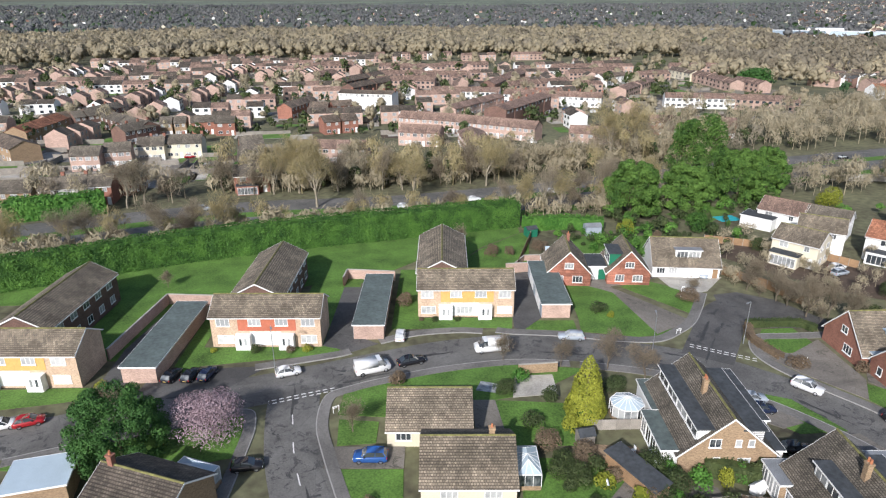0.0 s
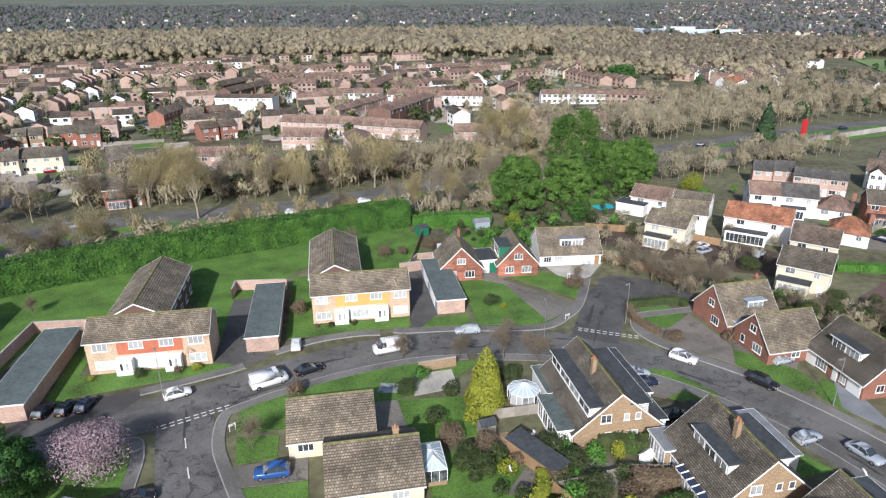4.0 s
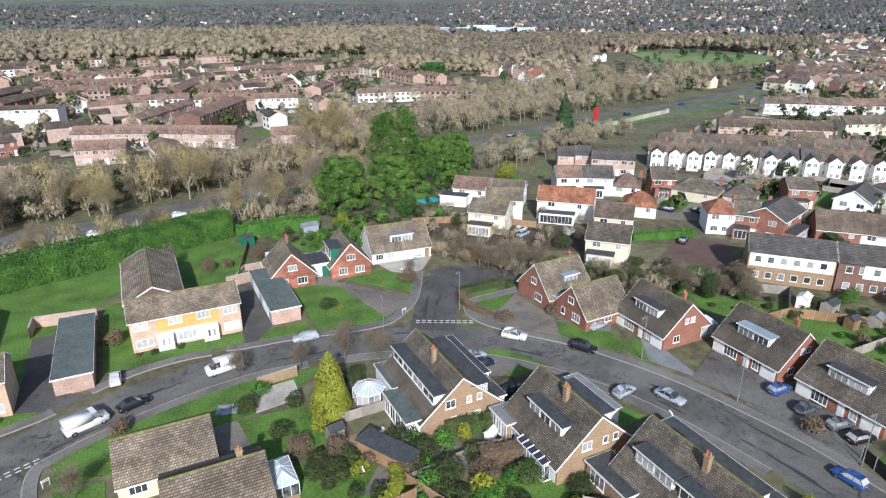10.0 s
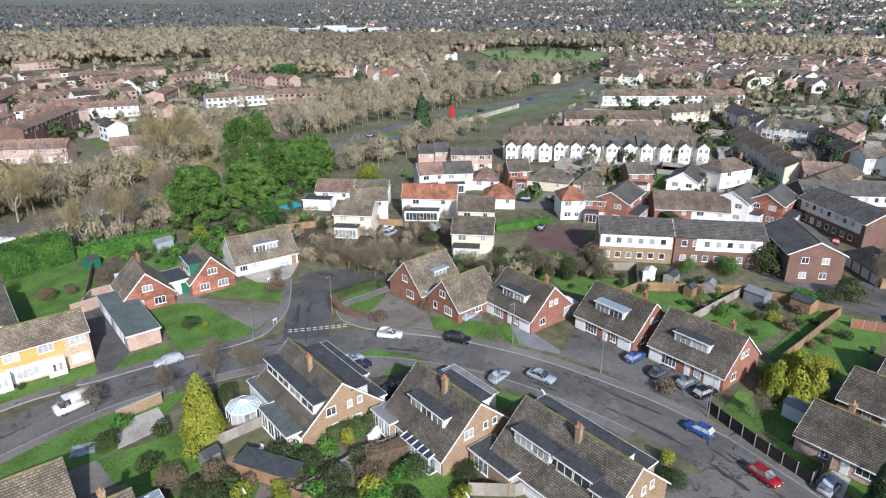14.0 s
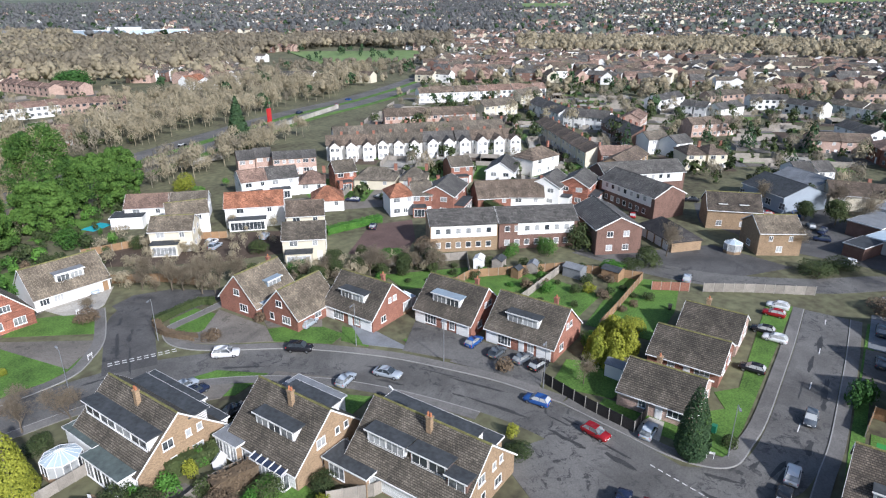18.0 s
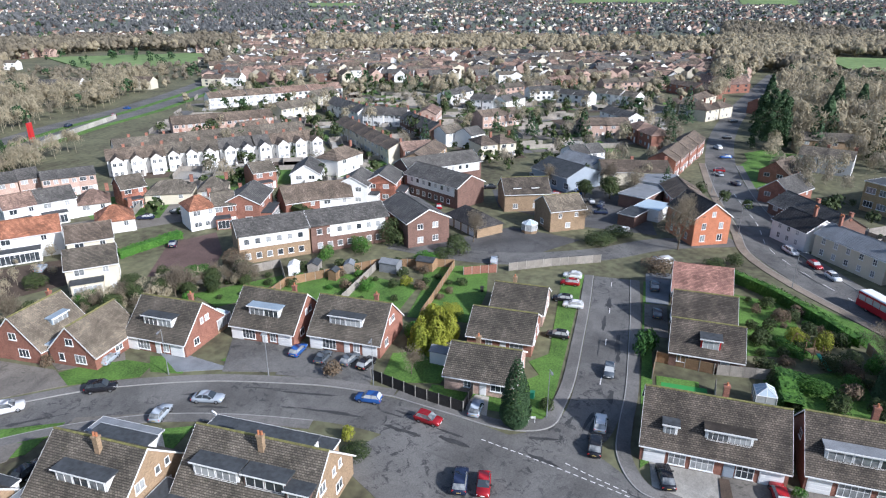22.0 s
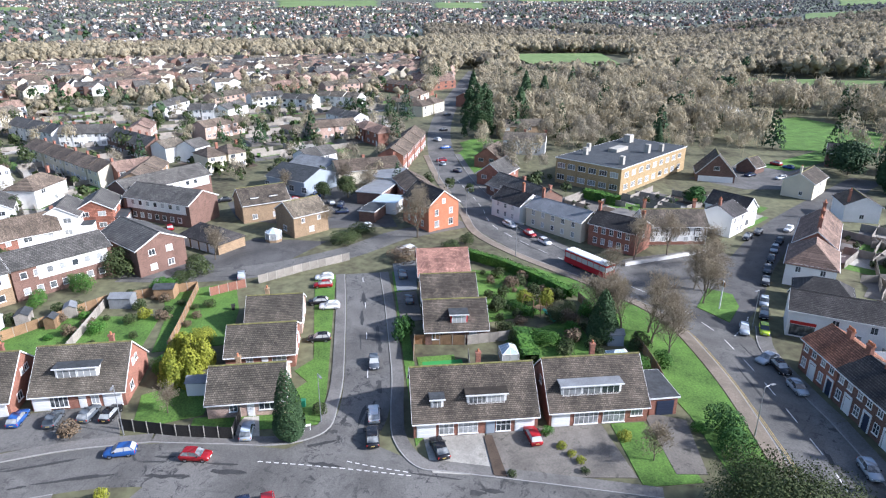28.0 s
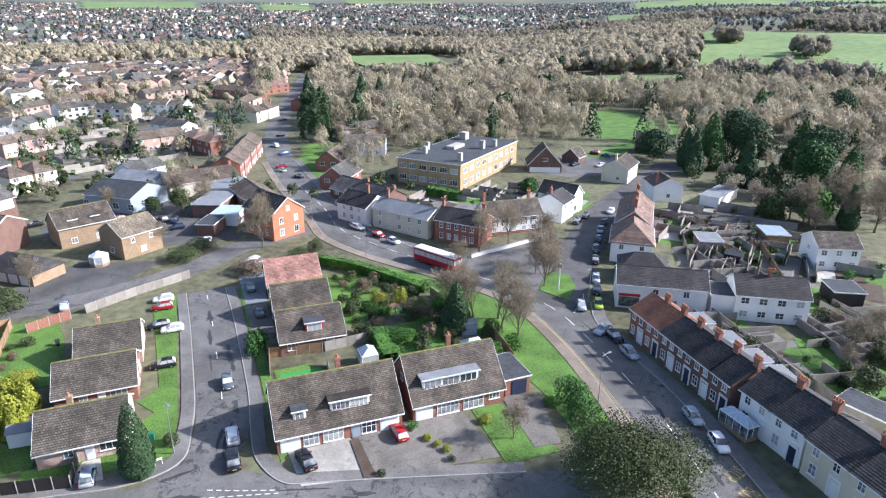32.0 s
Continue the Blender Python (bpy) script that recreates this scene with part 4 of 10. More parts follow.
            mr = cached("mirror", lambda: Build().box(-.08, -.1, -.06, .08, .1, .07).mesh("wing_mirror", M["rubber"]))
            part("wing_mirror", mr, c, pose(SHAPES[shape][4] + .45, s * (W / 2 + .06), hb + .08))
        part("number_plate", pl, c, pose(-.005, 0, .5))
        part("number_plate", ply, c, pose(L + .005, 0, .62))
    return c


WHITE, SILVER, GREY, BLACK, BLUE, RED, NAVY = (.75, .75, .74), (.38, .42, .46), (.10, .115, .13), (.018, .018, .021), (.03, .09, .28), (.30, .015, .02), (.02, .028, .06)


# ---- street furniture ----
def lamp_post(x, y, h, ang):
    def make():
        b = Build().tube((0, 0, 0), (0, 0, 1.2), .09, .085, 8).tube((0, 0, 1.2), (0, 0, h), .055, .04, 8).tube((0, 0, h), (.9, 0, h + .12), .035, .03, 6)
        return b.mesh("column", M["steel"]), Build().box(.8, -.12, h + .06, 1.4, .12, h + .17).mesh("lantern", M["felt_light"])
    a, b = cached(("lamp", h), make)
    t = thing("street_lamp", pose(x, y, 0, 0, 0, ang), "grey steel street lamp column with a single lantern by the kerb", "street lamp", "street lamps")
    part("column", a, t)
    part("lantern", b, t)


def fence(pts, h, mt, label, name="fence", bay=1.8, cap=True, z=0.0, post="wood_grey"):
    """Close-boarded fence panels between posts."""
    f = thing(name, pose(*pts[0], z), label, "fence")
    o = Vector(pts[0])
    pm = cached(("post", h, post), lambda: Build().box(-.05, -.05, 0, .05, .05, h + .08).mesh("post", M[post]))
    for a, b in zip(pts, pts[1:]):
        a, b = Vector(a), Vector(b)
        n = max(1, round((b - a).length / bay))
        ln = (b - a).length / n
        ang = math.degrees(math.atan2(b.y - a.y, b.x - a.x))

        def make():
            k = max(4, int(ln / .18))
            front = []
            for i in range(k):
                front += [(ln * i / k, -.026), (ln * (i + .86) / k, -.018), (ln * (i + .93) / k, -.006)]
            return Build().prism(front + [(ln, -.02), (ln, .02), (0, .02)], .04, h).mesh("panel", M[mt])
        pan = cached(("panel", round(ln, 2), h, mt), make)
        for i in range(n):
            p = a + (b - a) * (i / n) - o
            part("post", pm, f, pose(p.x, p.y, 0))
            part("panel", pan, f, pose(p.x, p.y, 0, 0, 0, ang))
    p = Vector(pts[-1]) - o
    part("post", pm, f, pose(p.x, p.y, 0))
    return f


def brick_wall(pts, h, mt, label, w=0.22, name="garden_wall"):
    b, c = Build(), Build()
    for p, q in zip(pts, pts[1:]):
        p, q = Vector(p), Vector(q)
        ribbon_build(b, [p, q], w / 2, -w / 2, 0, h)
        ribbon_build(c, [p, q], w / 2 + .03, -w / 2 - .03, h + .003, h + .08)
    t = thing(name, pose(0, 0, 0), label, "wall")
    part("wall", b.mesh("wall", M[mt]), t)
    part("coping", c.mesh("coping", M["concrete"]), t)
    return t


def shed(x, y, ang, w, d, h, mt, roof, label, name="shed"):
    t = thing(name, pose(x, y, 0, 0, 0, ang), label, "shed")
    part("wall", Build().sweep([(-d / 2, 0), (d / 2, 0), (d / 2, h), (0, h + .5), (-d / 2, h)], 0, -w / 2, w / 2).mesh("wall", M[mt]), t)
    b = Build()
    for s in (-1, 1):
        b.sweep([(s * (d / 2 + .12), h - .03), (s * (d / 2 + .12), h + .03), (0, h + .58), (0, h + .51)], 0, -w / 2 - .12, w / 2 + .12)
    part("roof", b.mesh("roof", M[roof]), t)
    slab_door(t, w * .15, -d / 2, 0, 0, .8, min(1.8, h - .1), mt)
    return t


# ---- ground, roads, pavements ----
def rise(x, y):
    """Height of the land: level round the estate, climbing to wooded hills far off and to pasture beyond the village."""
    r, az = math.hypot(x, y), math.degrees(math.atan2(x, y))
    if r < 430:
        return 0.0
    plain = np.interp(r, (1500, 2000, 3000, 4000, 4850), (0, 5, 22, 46, 66))
    valley = np.interp(r, (1000, 1500, 2000, 3000, 4000, 4850), (0, 4, 15, 46, 90, 118))
    pasture = np.interp(r, (430, 490, 600, 800, 1100, 1500, 2500, 3500, 4850), (0, 4, 16, 27, 35, 41, 64, 98, 128))
    k = np.interp(az, (-180, -150, 25, 62, 118, 134, 150, 165), (0, 0, 0, 1, 1, 2, 2, 0))
    z = plain + (valley - plain) * k if k < 1 else valley + (pasture - valley) * (k - 1)
    return float(z * (1 + .18 * noise.noise(Vector((x / 900, y / 900, .5)))))


def ground_sheet():
    """One sheet to the horizon, in rings round the estate."""
    rad = [0, 60, 130, 250, 430, 460, 490, 520, 560, 600, 700, 800, 950, 1100, 1300, 1500, 1750, 2000, 2300, 2600, 3000, 3400, 3800, 4300, 4850]
    n = 120
    v, f, m = [(0, 0, 0)], [], []
    for r in rad[1:]:
        for i in range(n):
            a = 2 * math.pi * i / n
            x, y = math.sin(a) * r, math.cos(a) * r
            v.append((x, y, rise(x, y)))
    for i in range(n):
        f.append((0, 1 + (i + 1) % n, 1 + i))
        m.append(0)
    for j in range(len(rad) - 2):
        for i in range(n):
            e = (i + 1) % n
            a, b = 1 + j * n, 1 + (j + 1) * n
            f.append((a + i, a + e, b + e, b + i))
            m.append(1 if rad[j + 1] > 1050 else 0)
    me = bpy.data.meshes.new("ground")
    me.from_pydata(v, [], f)
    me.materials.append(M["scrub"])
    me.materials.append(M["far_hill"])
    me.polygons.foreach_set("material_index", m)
    return me


tagged(new("ground", ground_sheet()), "rough green and brown ground reaching to the horizon", "ground", kind="structure")

MAIN = [(-110, 45), (-90, 49), (-70, 54.5), (-50, 61.5), (-30, 69.5), (-18, 74), (-8, 78), (0, 80.8), (10, 82.6), (20, 82), (29, 80), (37, 77), (44, 72), (50, 65.5),
        (55, 57.5), (58, 50), (60, 42), (61.3, 34), (61.5, 27), (60, 17), (57, 6), (53, -6), (49, -18), (45, -30), (40, -45)]
LANE = [(62.5, 8), (64, 3), (68, 1), (76, 0.3), (88, 0.2), (100, 0.2), (113, 0.5)]
CUL = [(38, 79), (41.5, 85), (44.5, 90), (48, 94.5), (54, 97)]
SIDE = [(-20, 73), (-19, 66), (-17, 58), (-14, 50), (-10, 40)]
HIGH = [(30, -44), (38, -47), (50, -50.6), (56, -51.8), (62, -52.8), (68, -53.7), (75, -54.4), (82, -54.7), (90, -53.4), (98, -50), (106, -45.4), (122, -36.5), (138, -30.5), (155, -30.5), (180, -28.5), (215, -28.5), (270, -35), (350, -52), (520, -95)]
BRANCH = [(84, -55), (95, -66), (110, -79), (127, -97), (142, -117), (165, -150)]
YARD = [(118, 46), (116, 30), (118, 17), (125, 3), (134, -8), (141, -24)]
DUAL = [(-220, 60), (-150, 100), (-90, 131), (-50, 146), (-10, 152), (40, 168), (90, 187), (145, 205), (200, 221), (260, 231), (360, 262), (520, 330)]
strip("road", MAIN, 3.6, -3.6, 0, 0.030, "asphalt", "worn grey asphalt estate road with dark damp patches")
strip("road", LANE, 3.2, -3.2, 0, 0.038, "asphalt", "worn grey asphalt side road between bungalows")
strip("road", CUL, 3.6, -3.6, 0, 0.036, "asphalt_dark", "asphalt cul-de-sac off the estate road")
strip("road", SIDE, 3.3, -3.3, 0, 0.034, "asphalt", "asphalt side road with white centre dashes")
strip("road", HIGH, 4.6, -4.6, 0, 0.030, "asphalt", "grey asphalt high street")
strip("road", BRANCH, 4.2, -4.2, 0, 0.034, "asphalt_dark", "asphalt road lined with parked cars")
strip("road", YARD, 3.2, -3.2, 0, 0.034, "asphalt", "asphalt access road beside the brick offices")
strip("road", DUAL, 11, 2.0, 0, 0.030, "asphalt", "dual carriageway beyond the tall hedge")
strip("road", DUAL, -2.0, -11, 0, 0.032, "asphalt", "dual carriageway beyond the tall hedge")
area("turning_head", [(46, 91), (50, 88.5), (60.5, 88), (62, 91), (57, 98.5), (52, 101.5), (47.5, 100.5)], 0.041, "asphalt_dark", "dark asphalt turning head of the cul-de-sac", "road")
area("junction", [(52, 28), (47, 20), (46, 2), (55, -8), (60, -2), (65, 4.5), (62, 10), (62, 22)], 0.026, "asphalt", "broad asphalt road junction", "road")
area("junction", [(84, -54), (95, -50), (110, -45), (114, -54), (116, -66), (118, -74), (108, -76), (96, -69), (86, -62)], 0.026, "asphalt", "broad asphalt forecourt and junction in the village", "road")
area("yard", [(160, -108), (174, -98), (190, -125), (180, -140), (164, -134), (158, -122)], 0.03, "asphalt", "asphalt car park behind the cottages", "yard")
area("yard", [(60, 128), (78, 118), (92, 104), (86, 92), (70, 102), (56, 118)], 0.02, "soil", "brown earth under garden trees", "garden")
area("yard", [(100, 130), (125, 108), (118, 98), (94, 118)], 0.02, "drive", "worn drive between houses", "yard")
area("layby", [(-41, 68), (-29, 72), (-25, 77.3), (-31, 77), (-40.5, 74)], 0.033, "asphalt_dark", "asphalt parking bay beside the flats", "road")
area("car_park", [(88, 84), (94, 74), (103, 78), (113, 86.5), (104, 92)], 0.03, "red_pave", "red-brown brick paved car park", "car park")
area("yard", [(117, 44), (126, 33), (136, 24), (132, 8), (118, 18), (113, 33)], 0.027, "asphalt_dark", "asphalt yard beside the offices", "yard")
area("yard", [(150, 30), (165, 35), (186, 12), (158, -6), (140, -8), (141, 8)], 0.027, "asphalt_dark", "asphalt yard among workshops", "yard")


def pavement(pts, w=1.7, side=1, label="grey paved footway with a kerb", mt="pave"):
    """A raised footway on one side of its kerb line, with a row of kerb stones."""
    p = new("pavement", ribbon_build(Build(), smooth_line(pts), side * w, side * .14, 0, 0.115).mesh("pavement", M[mt]))
    tagged(p, label, "pavement", kind="structure")
    part("kerb", ribbon_build(Build(), smooth_line(pts), side * .14, 0, 0, 0.125).mesh("kerb", M["kerb"]), p)


def beside(line, d, a, b):
    return [tuple(p) for p in offset([Vector(q) for q in line], d)][a:b]


pavement(beside(MAIN, 3.6, 0, 4), side=1)
pavement([(-26.5, 76.2), (-16.3, 79.4), (-13.5, 80.6)], side=1)
pavement([(-9.5, 83.5), (-4, 86), (2.2, 86.9), (6, 86.6)], side=1)
pavement([(8, 87), (10.5, 86.4), (18.6, 85.6), (26.9, 84), (33, 84), (37.5, 87), (40.5, 90), (43.5, 95), (46.5, 100.8)], side=1)
pavement([(61.5, 87), (54, 86.5), (48, 86), (45.5, 82), (46, 77.5), (49, 72.5), (54.5, 65.5), (58.5, 58), (61.5, 50.5), (63.5, 42.5), (64.9, 35), (65.2, 26)], side=1)
pavement([(65.2, 26), (63.8, 18), (62.8, 12), (63.4, 7.5), (65.5, 5), (70, 4.2), (76, 3.6), (88, 3.5), (100, 3.5), (113, 3.8)], side=1)
pavement([(113, -2.8), (100, -3.1), (88, -3.1), (76, -3), (68, -2.4), (62, -2.4), (57, -4.6), (55.5, -8.5), (52.5, -18), (48.6, -30)], side=1)
pavement(beside(MAIN, -3.6, 9, 18)[::-1], side=1, label="grey paved footway with grass beside it")
pavement([(-22.5, 50), (-22.6, 58), (-23, 64), (-25, 67.2), (-32, 65), (-50, 57.8)], w=1.5, side=1)
pavement([(18, 78.6), (10, 79), (0, 77.2), (-8, 74.4), (-12.5, 72.4), (-15.6, 70), (-15.7, 64), (-13.8, 58), (-10.7, 50)], w=1.5, side=1)
pavement([(58.5, -56.4), (48, -54.6), (36, -51.7), (28, -49)], w=2.2, side=1)
pavement([(83, -62), (76, -58.4), (66, -57), (58.5, -56.4)], w=2.2, side=1)
pavement([(28, -39), (38, -42.3), (50, -45.8), (61.5, -48.2), (69, -49.4), (77, -50.1), (84, -50.3), (91, -48.9), (98, -45.6), (106, -40.8), (120, -32), (134, -26.4), (150, -25.9), (180, -24), (215, -23.9)], w=2.0, side=1, mt="tan", label="tan surfaced footway beside the grass verge")
pavement([(215, -33), (180, -33), (156, -35), (140, -35.2), (122, -41.2), (110, -47)], w=2.0, side=1)
area("traffic_island", [(90.7, -56.2), (97.8, -62), (94.8, -65.1), (90, -63.5), (84.8, -58.7)][::-1], 0.13, "grass", "grassed traffic island with a kerb", "traffic island")

# lane markings
def dashes(name, pts, length, gap, w, d=0.0, mt="paint", label="white centre dashes", z=0.046, n=6, start=0.0):
    line = offset(smooth_line(pts, n), d)
    t = thing(name, pose(0, 0, 0), label, "road marking", kind="structure")
    acc, k = start, 0
    for a, b in zip(line, line[1:]):
        seg = (b - a).length
        u = 0.0
        while u < seg:
            ph = acc % (length + gap)
            step = min(seg - u, (length - ph) if ph < length else (length + gap - ph)) + 1e-4
            if ph < length:
                p, q = a + (b - a) * (u / seg), a + (b - a) * (min(1, (u + step) / seg))
                part("dash", ribbon_build(Build(), [p, q], w / 2, -w / 2, z - .004, z).mesh("dash", M[mt]), t)
            u += step
            acc += step
    return t


dashes("centre_line", SIDE[1:], 2.0, 3.5, 0.14)
dashes("centre_line", LANE[2:], 2.0, 9.0, 0.12, start=3)
dashes("centre_line", HIGH[:9], 3.0, 3.0, 0.14)
dashes("centre_line", HIGH[9:15], 3.0, 3.0, 0.14)
dashes("give_way_line", [(-14.5, 71.3), (-18.5, 69.8), (-22.5, 68.2)], 0.6, 0.35, 0.22, n=2, label="double white give-way dashes")
dashes("give_way_line", [(-14.7, 71.9), (-18.8, 70.4), (-22.8, 68.8)], 0.6, 0.35, 0.22, n=2, label="double white give-way dashes")
dashes("give_way_line", [(36.8, 82.6), (40.5, 80.6), (45.2, 78.2)], 0.6, 0.35, 0.22, n=2, label="double white give-way dashes")
dashes("give_way_line", [(37.1, 83.2), (40.8, 81.2), (45.5, 78.8)], 0.6, 0.35, 0.22, n=2, label="double white give-way dashes")
dashes("give_way_line", [(60.2, 13), (58.2, 5), (55.6, -4)], 0.6, 0.35, 0.13, n=3, label="double white give-way dashes")
dashes("give_way_line", [(58.9, 3), (57.6, 0), (56.1, -4)], 0.6, 0.35, 0.13, n=3, label="double white give-way dashes")
dashes("give_way_line", [(80.5, -57), (84, -61), (86.5, -63)], 0.6, 0.35, 0.2, n=3, label="white give-way dashes")
strip("yellow_line", HIGH[:9], 4.08, 4.0, 0, 0.036, "yellow_paint", "double yellow lines along the kerb", "road marking")
strip("yellow_line", HIGH[:9], 4.32, 4.24, 0, 0.036, "yellow_paint", "double yellow lines along the kerb", "road marking")

# lawns and drives
LAWNS = [
    [(-62, 66), (-50, 68.5), (-44, 70.3), (-44, 72), (-49, 72), (-62, 71.4)],
    [(-48, 78.8), (-46.4, 78.8), (-46.4, 96), (-40, 97), (-40, 112), (-56, 108), (-56, 80)],
    [(-38.2, 74), (-34.5, 77.5), (-15.5, 80.9), (-15.5, 83.5), (-18.3, 86), (-18.4, 82.8), (-36, 82.6), (-36.5, 95), (-39, 95)],
    [(-85, 96), (-62, 98), (-40, 97.4), (-22, 106), (-15, 106), (-5, 117), (4, 117.5), (8, 124), (17, 133), (17, 137.5), (-8, 130.5), (-33, 123), (-53.5, 115.5), (-84, 101)],
    [(4.1, 99.4), (11.3, 99.4), (11.6, 111.2), (16, 112.2), (17.6, 121), (19.2, 132.6), (17.2, 132.8), (8.3, 123.6), (4.2, 117.3)],
    [(-24, 88), (-15, 88), (-15.2, 106), (-24, 106)],
    [(-8.3, 88.2), (6, 88.6), (10.8, 88.4), (11.2, 92), (-4, 92), (-4.2, 112), (-8.3, 112)],
    [(12.5, 90.5), (12.9, 88), (21, 87.5), (21, 91), (16, 91)],
    [(22, 92), (21.5, 87.3), (30, 85.6), (34.5, 86.2), (38, 91), (29, 103), (22, 106)],
    [(32, 104), (41, 93.2), (43.6, 97), (42, 103), (37, 107)],
    [(47.6, 84), (50.5, 80.6), (56, 82), (55, 88.2), (50, 87.8)],
    [(55, 68.8), (59.5, 61), (62.8, 61.5), (62.5, 68.5), (57, 72.5)],
    [(64.5, 63.5), (66.2, 57), (61.9, 56), (61, 60.5)],
    [(66.5, 53), (72, 50.5), (71.8, 46.4), (65.4, 46)],
    [(66, 22), (66.2, 6.4), (73, 5.8), (113, 5.5), (113, 9.5), (82, 8), (79, 10.5), (76, 8.5), (72, 12), (69.5, 16), (69.5, 22)],
    [(60.5, -5), (76, -5), (113, -5.2), (113, -6.3), (84, -6.5), (62.5, -6.4)],
    [(50.6, -28.6), (61.6, -29.2), (61.4, -33.4), (56, -35), (50.4, -35.4)],
    [(52, -38.9), (62, -39.8), (96, -37.6), (112, -32.8), (105, -38.8), (97, -43.6), (91, -46.6), (84, -48.2), (77, -48), (69, -47.3), (61.5, -46.1), (50, -43.7), (42, -41), (45, -38.4)],
    [(38, 67), (42.5, 62), (48.5, 62.5), (45, 69), (40, 71)],
    [(47.5, 60), (51, 50), (52.5, 47), (47, 46.5), (46, 52)],
    [(51.5, 45.5), (54.5, 36), (52.5, 31), (49.5, 31.5), (49, 44)],
    [(6, 78), (-8, 73.2), (-13.2, 70.5), (-13.3, 66), (-7.5, 65.5), (12, 70.5), (20, 76.5)],
    [(4.5, 60), (16, 60), (20, 68), (6, 69)],
    [(-12.5, 60), (-8, 60.5), (-8, 64.5), (-13, 65)],
    [(-11.8, 56), (-9.5, 46), (-4, 46), (-4.5, 56)],
    [(8, 46), (24, 46), (24, 57), (8.5, 58)],
    [(14, 37), (36, 40), (36, 46), (24, 46)],
    [(-32, 64.5), (-24.5, 67), (-24, 58), (-34, 55), (-50, 56)],
    [(81, 64), (92, 54), (96, 60), (84, 71)],
    [(85, 53), (87, 34), (99, 34), (101, 50), (94, 56)],
    [(87, 32), (88, 21), (100, 21.5), (112, 24), (108, 36), (99, 33)],
    [(75.5, 30), (80, 20.5), (70, 21), (68, 29)],
    [(70.5, -7), (80.5, -7), (80.5, -12.5), (70.5, -12.5)],
    [(90, -19.5), (112, -20.5), (110, -28), (92, -30)],
    [(71.5, -21), (84, -21), (90, -34), (71.5, -34)],
    [(175, -36), (235, -38), (250, -52), (178, -46)],
    [(24, -60), (60, -84), (52, -118), (8, -96)],
]
for i, ring in enumerate(LAWNS):
    area("lawn", ring, 0.055 + 0.0007 * i, "grass", "mown green lawn", "lawn")
DRIVES = [
    ([(-46.5, 70.5), (-44, 71), (-40.5, 78), (-39, 92), (-46, 96), (-47.5, 82)], "asphalt_dark"),
    ([(-18.2, 83), (-13.5, 81.3), (-10, 83.6), (-13.6, 86), (-14, 104), (-18, 104)], "asphalt_dark"),
    ([(11.2, 88.5), (12.6, 87.8), (16, 92), (16, 111), (11.5, 109)], "asphalt_dark"),
    ([(33.2, 86.4), (40, 90.8), (30, 104), (40, 108), (26, 110.5), (22.5, 107), (30, 101.5)], "drive"),
    ([(41, 103.5), (44, 100.8), (47, 102), (52, 108), (40, 109)], "concrete"),
    ([(45.8, 81.5), (49.5, 75.3), (55, 68.8), (57.5, 73.5), (57, 84.5), (51, 80.4)], "drive"),
    ([(57.5, 73), (62.5, 66), (64.5, 68), (65, 75), (59, 76)], "drive"),
    ([(62, 57), (65, 50), (66.2, 57.8), (65.8, 63)], "felt_light"),
    ([(64, 51), (66.8, 41), (73, 44.6), (72.5, 55)], "asphalt"),
    ([(65.5, 43.5), (66.9, 30), (74, 32), (73, 43)], "asphalt"),
    ([(63.6, 15.6), (66.5, 16.6), (68.8, 15.8), (68.8, 14), (63.4, 13.2)], "concrete"),
    ([(55.7, -6.4), (61.8, -6), (61.8, -13.4), (54.3, -13.2)], "concrete"),
    ([(54.2, -13.6), (61.8, -13.6), (61.8, -28), (52, -28.5)], "drive"),
    ([(51.5, -36.4), (61, -38.8), (63, -35), (62, -34), (52, -33)], "drive"),
    ([(104, -5.6), (117, -5.6), (119, -12), (113, -12), (108.5, -9.5), (104, -9.3)], "felt_light"),
    ([(92, -5.4), (103.4, -5.4), (103.4, -9), (92, -9)], "drive"),
    ([(37, 66), (36.8, 71), (41.5, 70.4), (44, 64), (41, 63)], "drive"),
    ([(46.5, 61.5), (49.6, 62), (53, 54), (48, 53)], "drive"),
    ([(-13.5, 56.2), (-4.5, 56.2), (-4.5, 59.8), (-13, 59.8)], "drive"),
    ([(22, 57), (29, 53), (29, 49), (16, 50)], "drive"),
    ([(3.8, 62), (3.6, 69), (6.6, 69), (7.4, 62)], "drive"),
]
for i, (ring, mt) in enumerate(DRIVES):
    area("driveway", ring, 0.085 + 0.0009 * i, mt, "hard-surfaced driveway", "driveway")


# ---- flats and garages ----
def flats(x0, x1, y, clad, label, rear):
    cx = (x0 + x1) / 2
    wins = [("F", -6.3, 3.5, 2.0, 1.25, 3), ("F", -1.6, 3.6, 1.9, 1.15, 3), ("F", 2.4, 3.6, 1.9, 1.15, 3), ("F", 6.3, 3.5, 2.0, 1.25, 3),
            ("F", -6.1, 0.7, 2.4, 1.3, 3), ("F", -0.2, 0.7, 2.6, 1.3, 4), ("F", 6.3, 0.7, 2.4, 1.3, 3)]
    h = house("flats", label, x0, y + 3.3, x1, y + 3.3, 6.7, 5.2, 7.2, "brick_peach", "roof_light", "block of flats", wins=wins,
              panels=[("F", 0.2, 2.75, 8.6, 2.35, clad), ("F", -.1, .3, 4.5, 2.3, "white")], doors=[("F", -3.3, .95, 2.05, "white"), ("F", 3.1, .95, 2.05, "white")], barge=True)
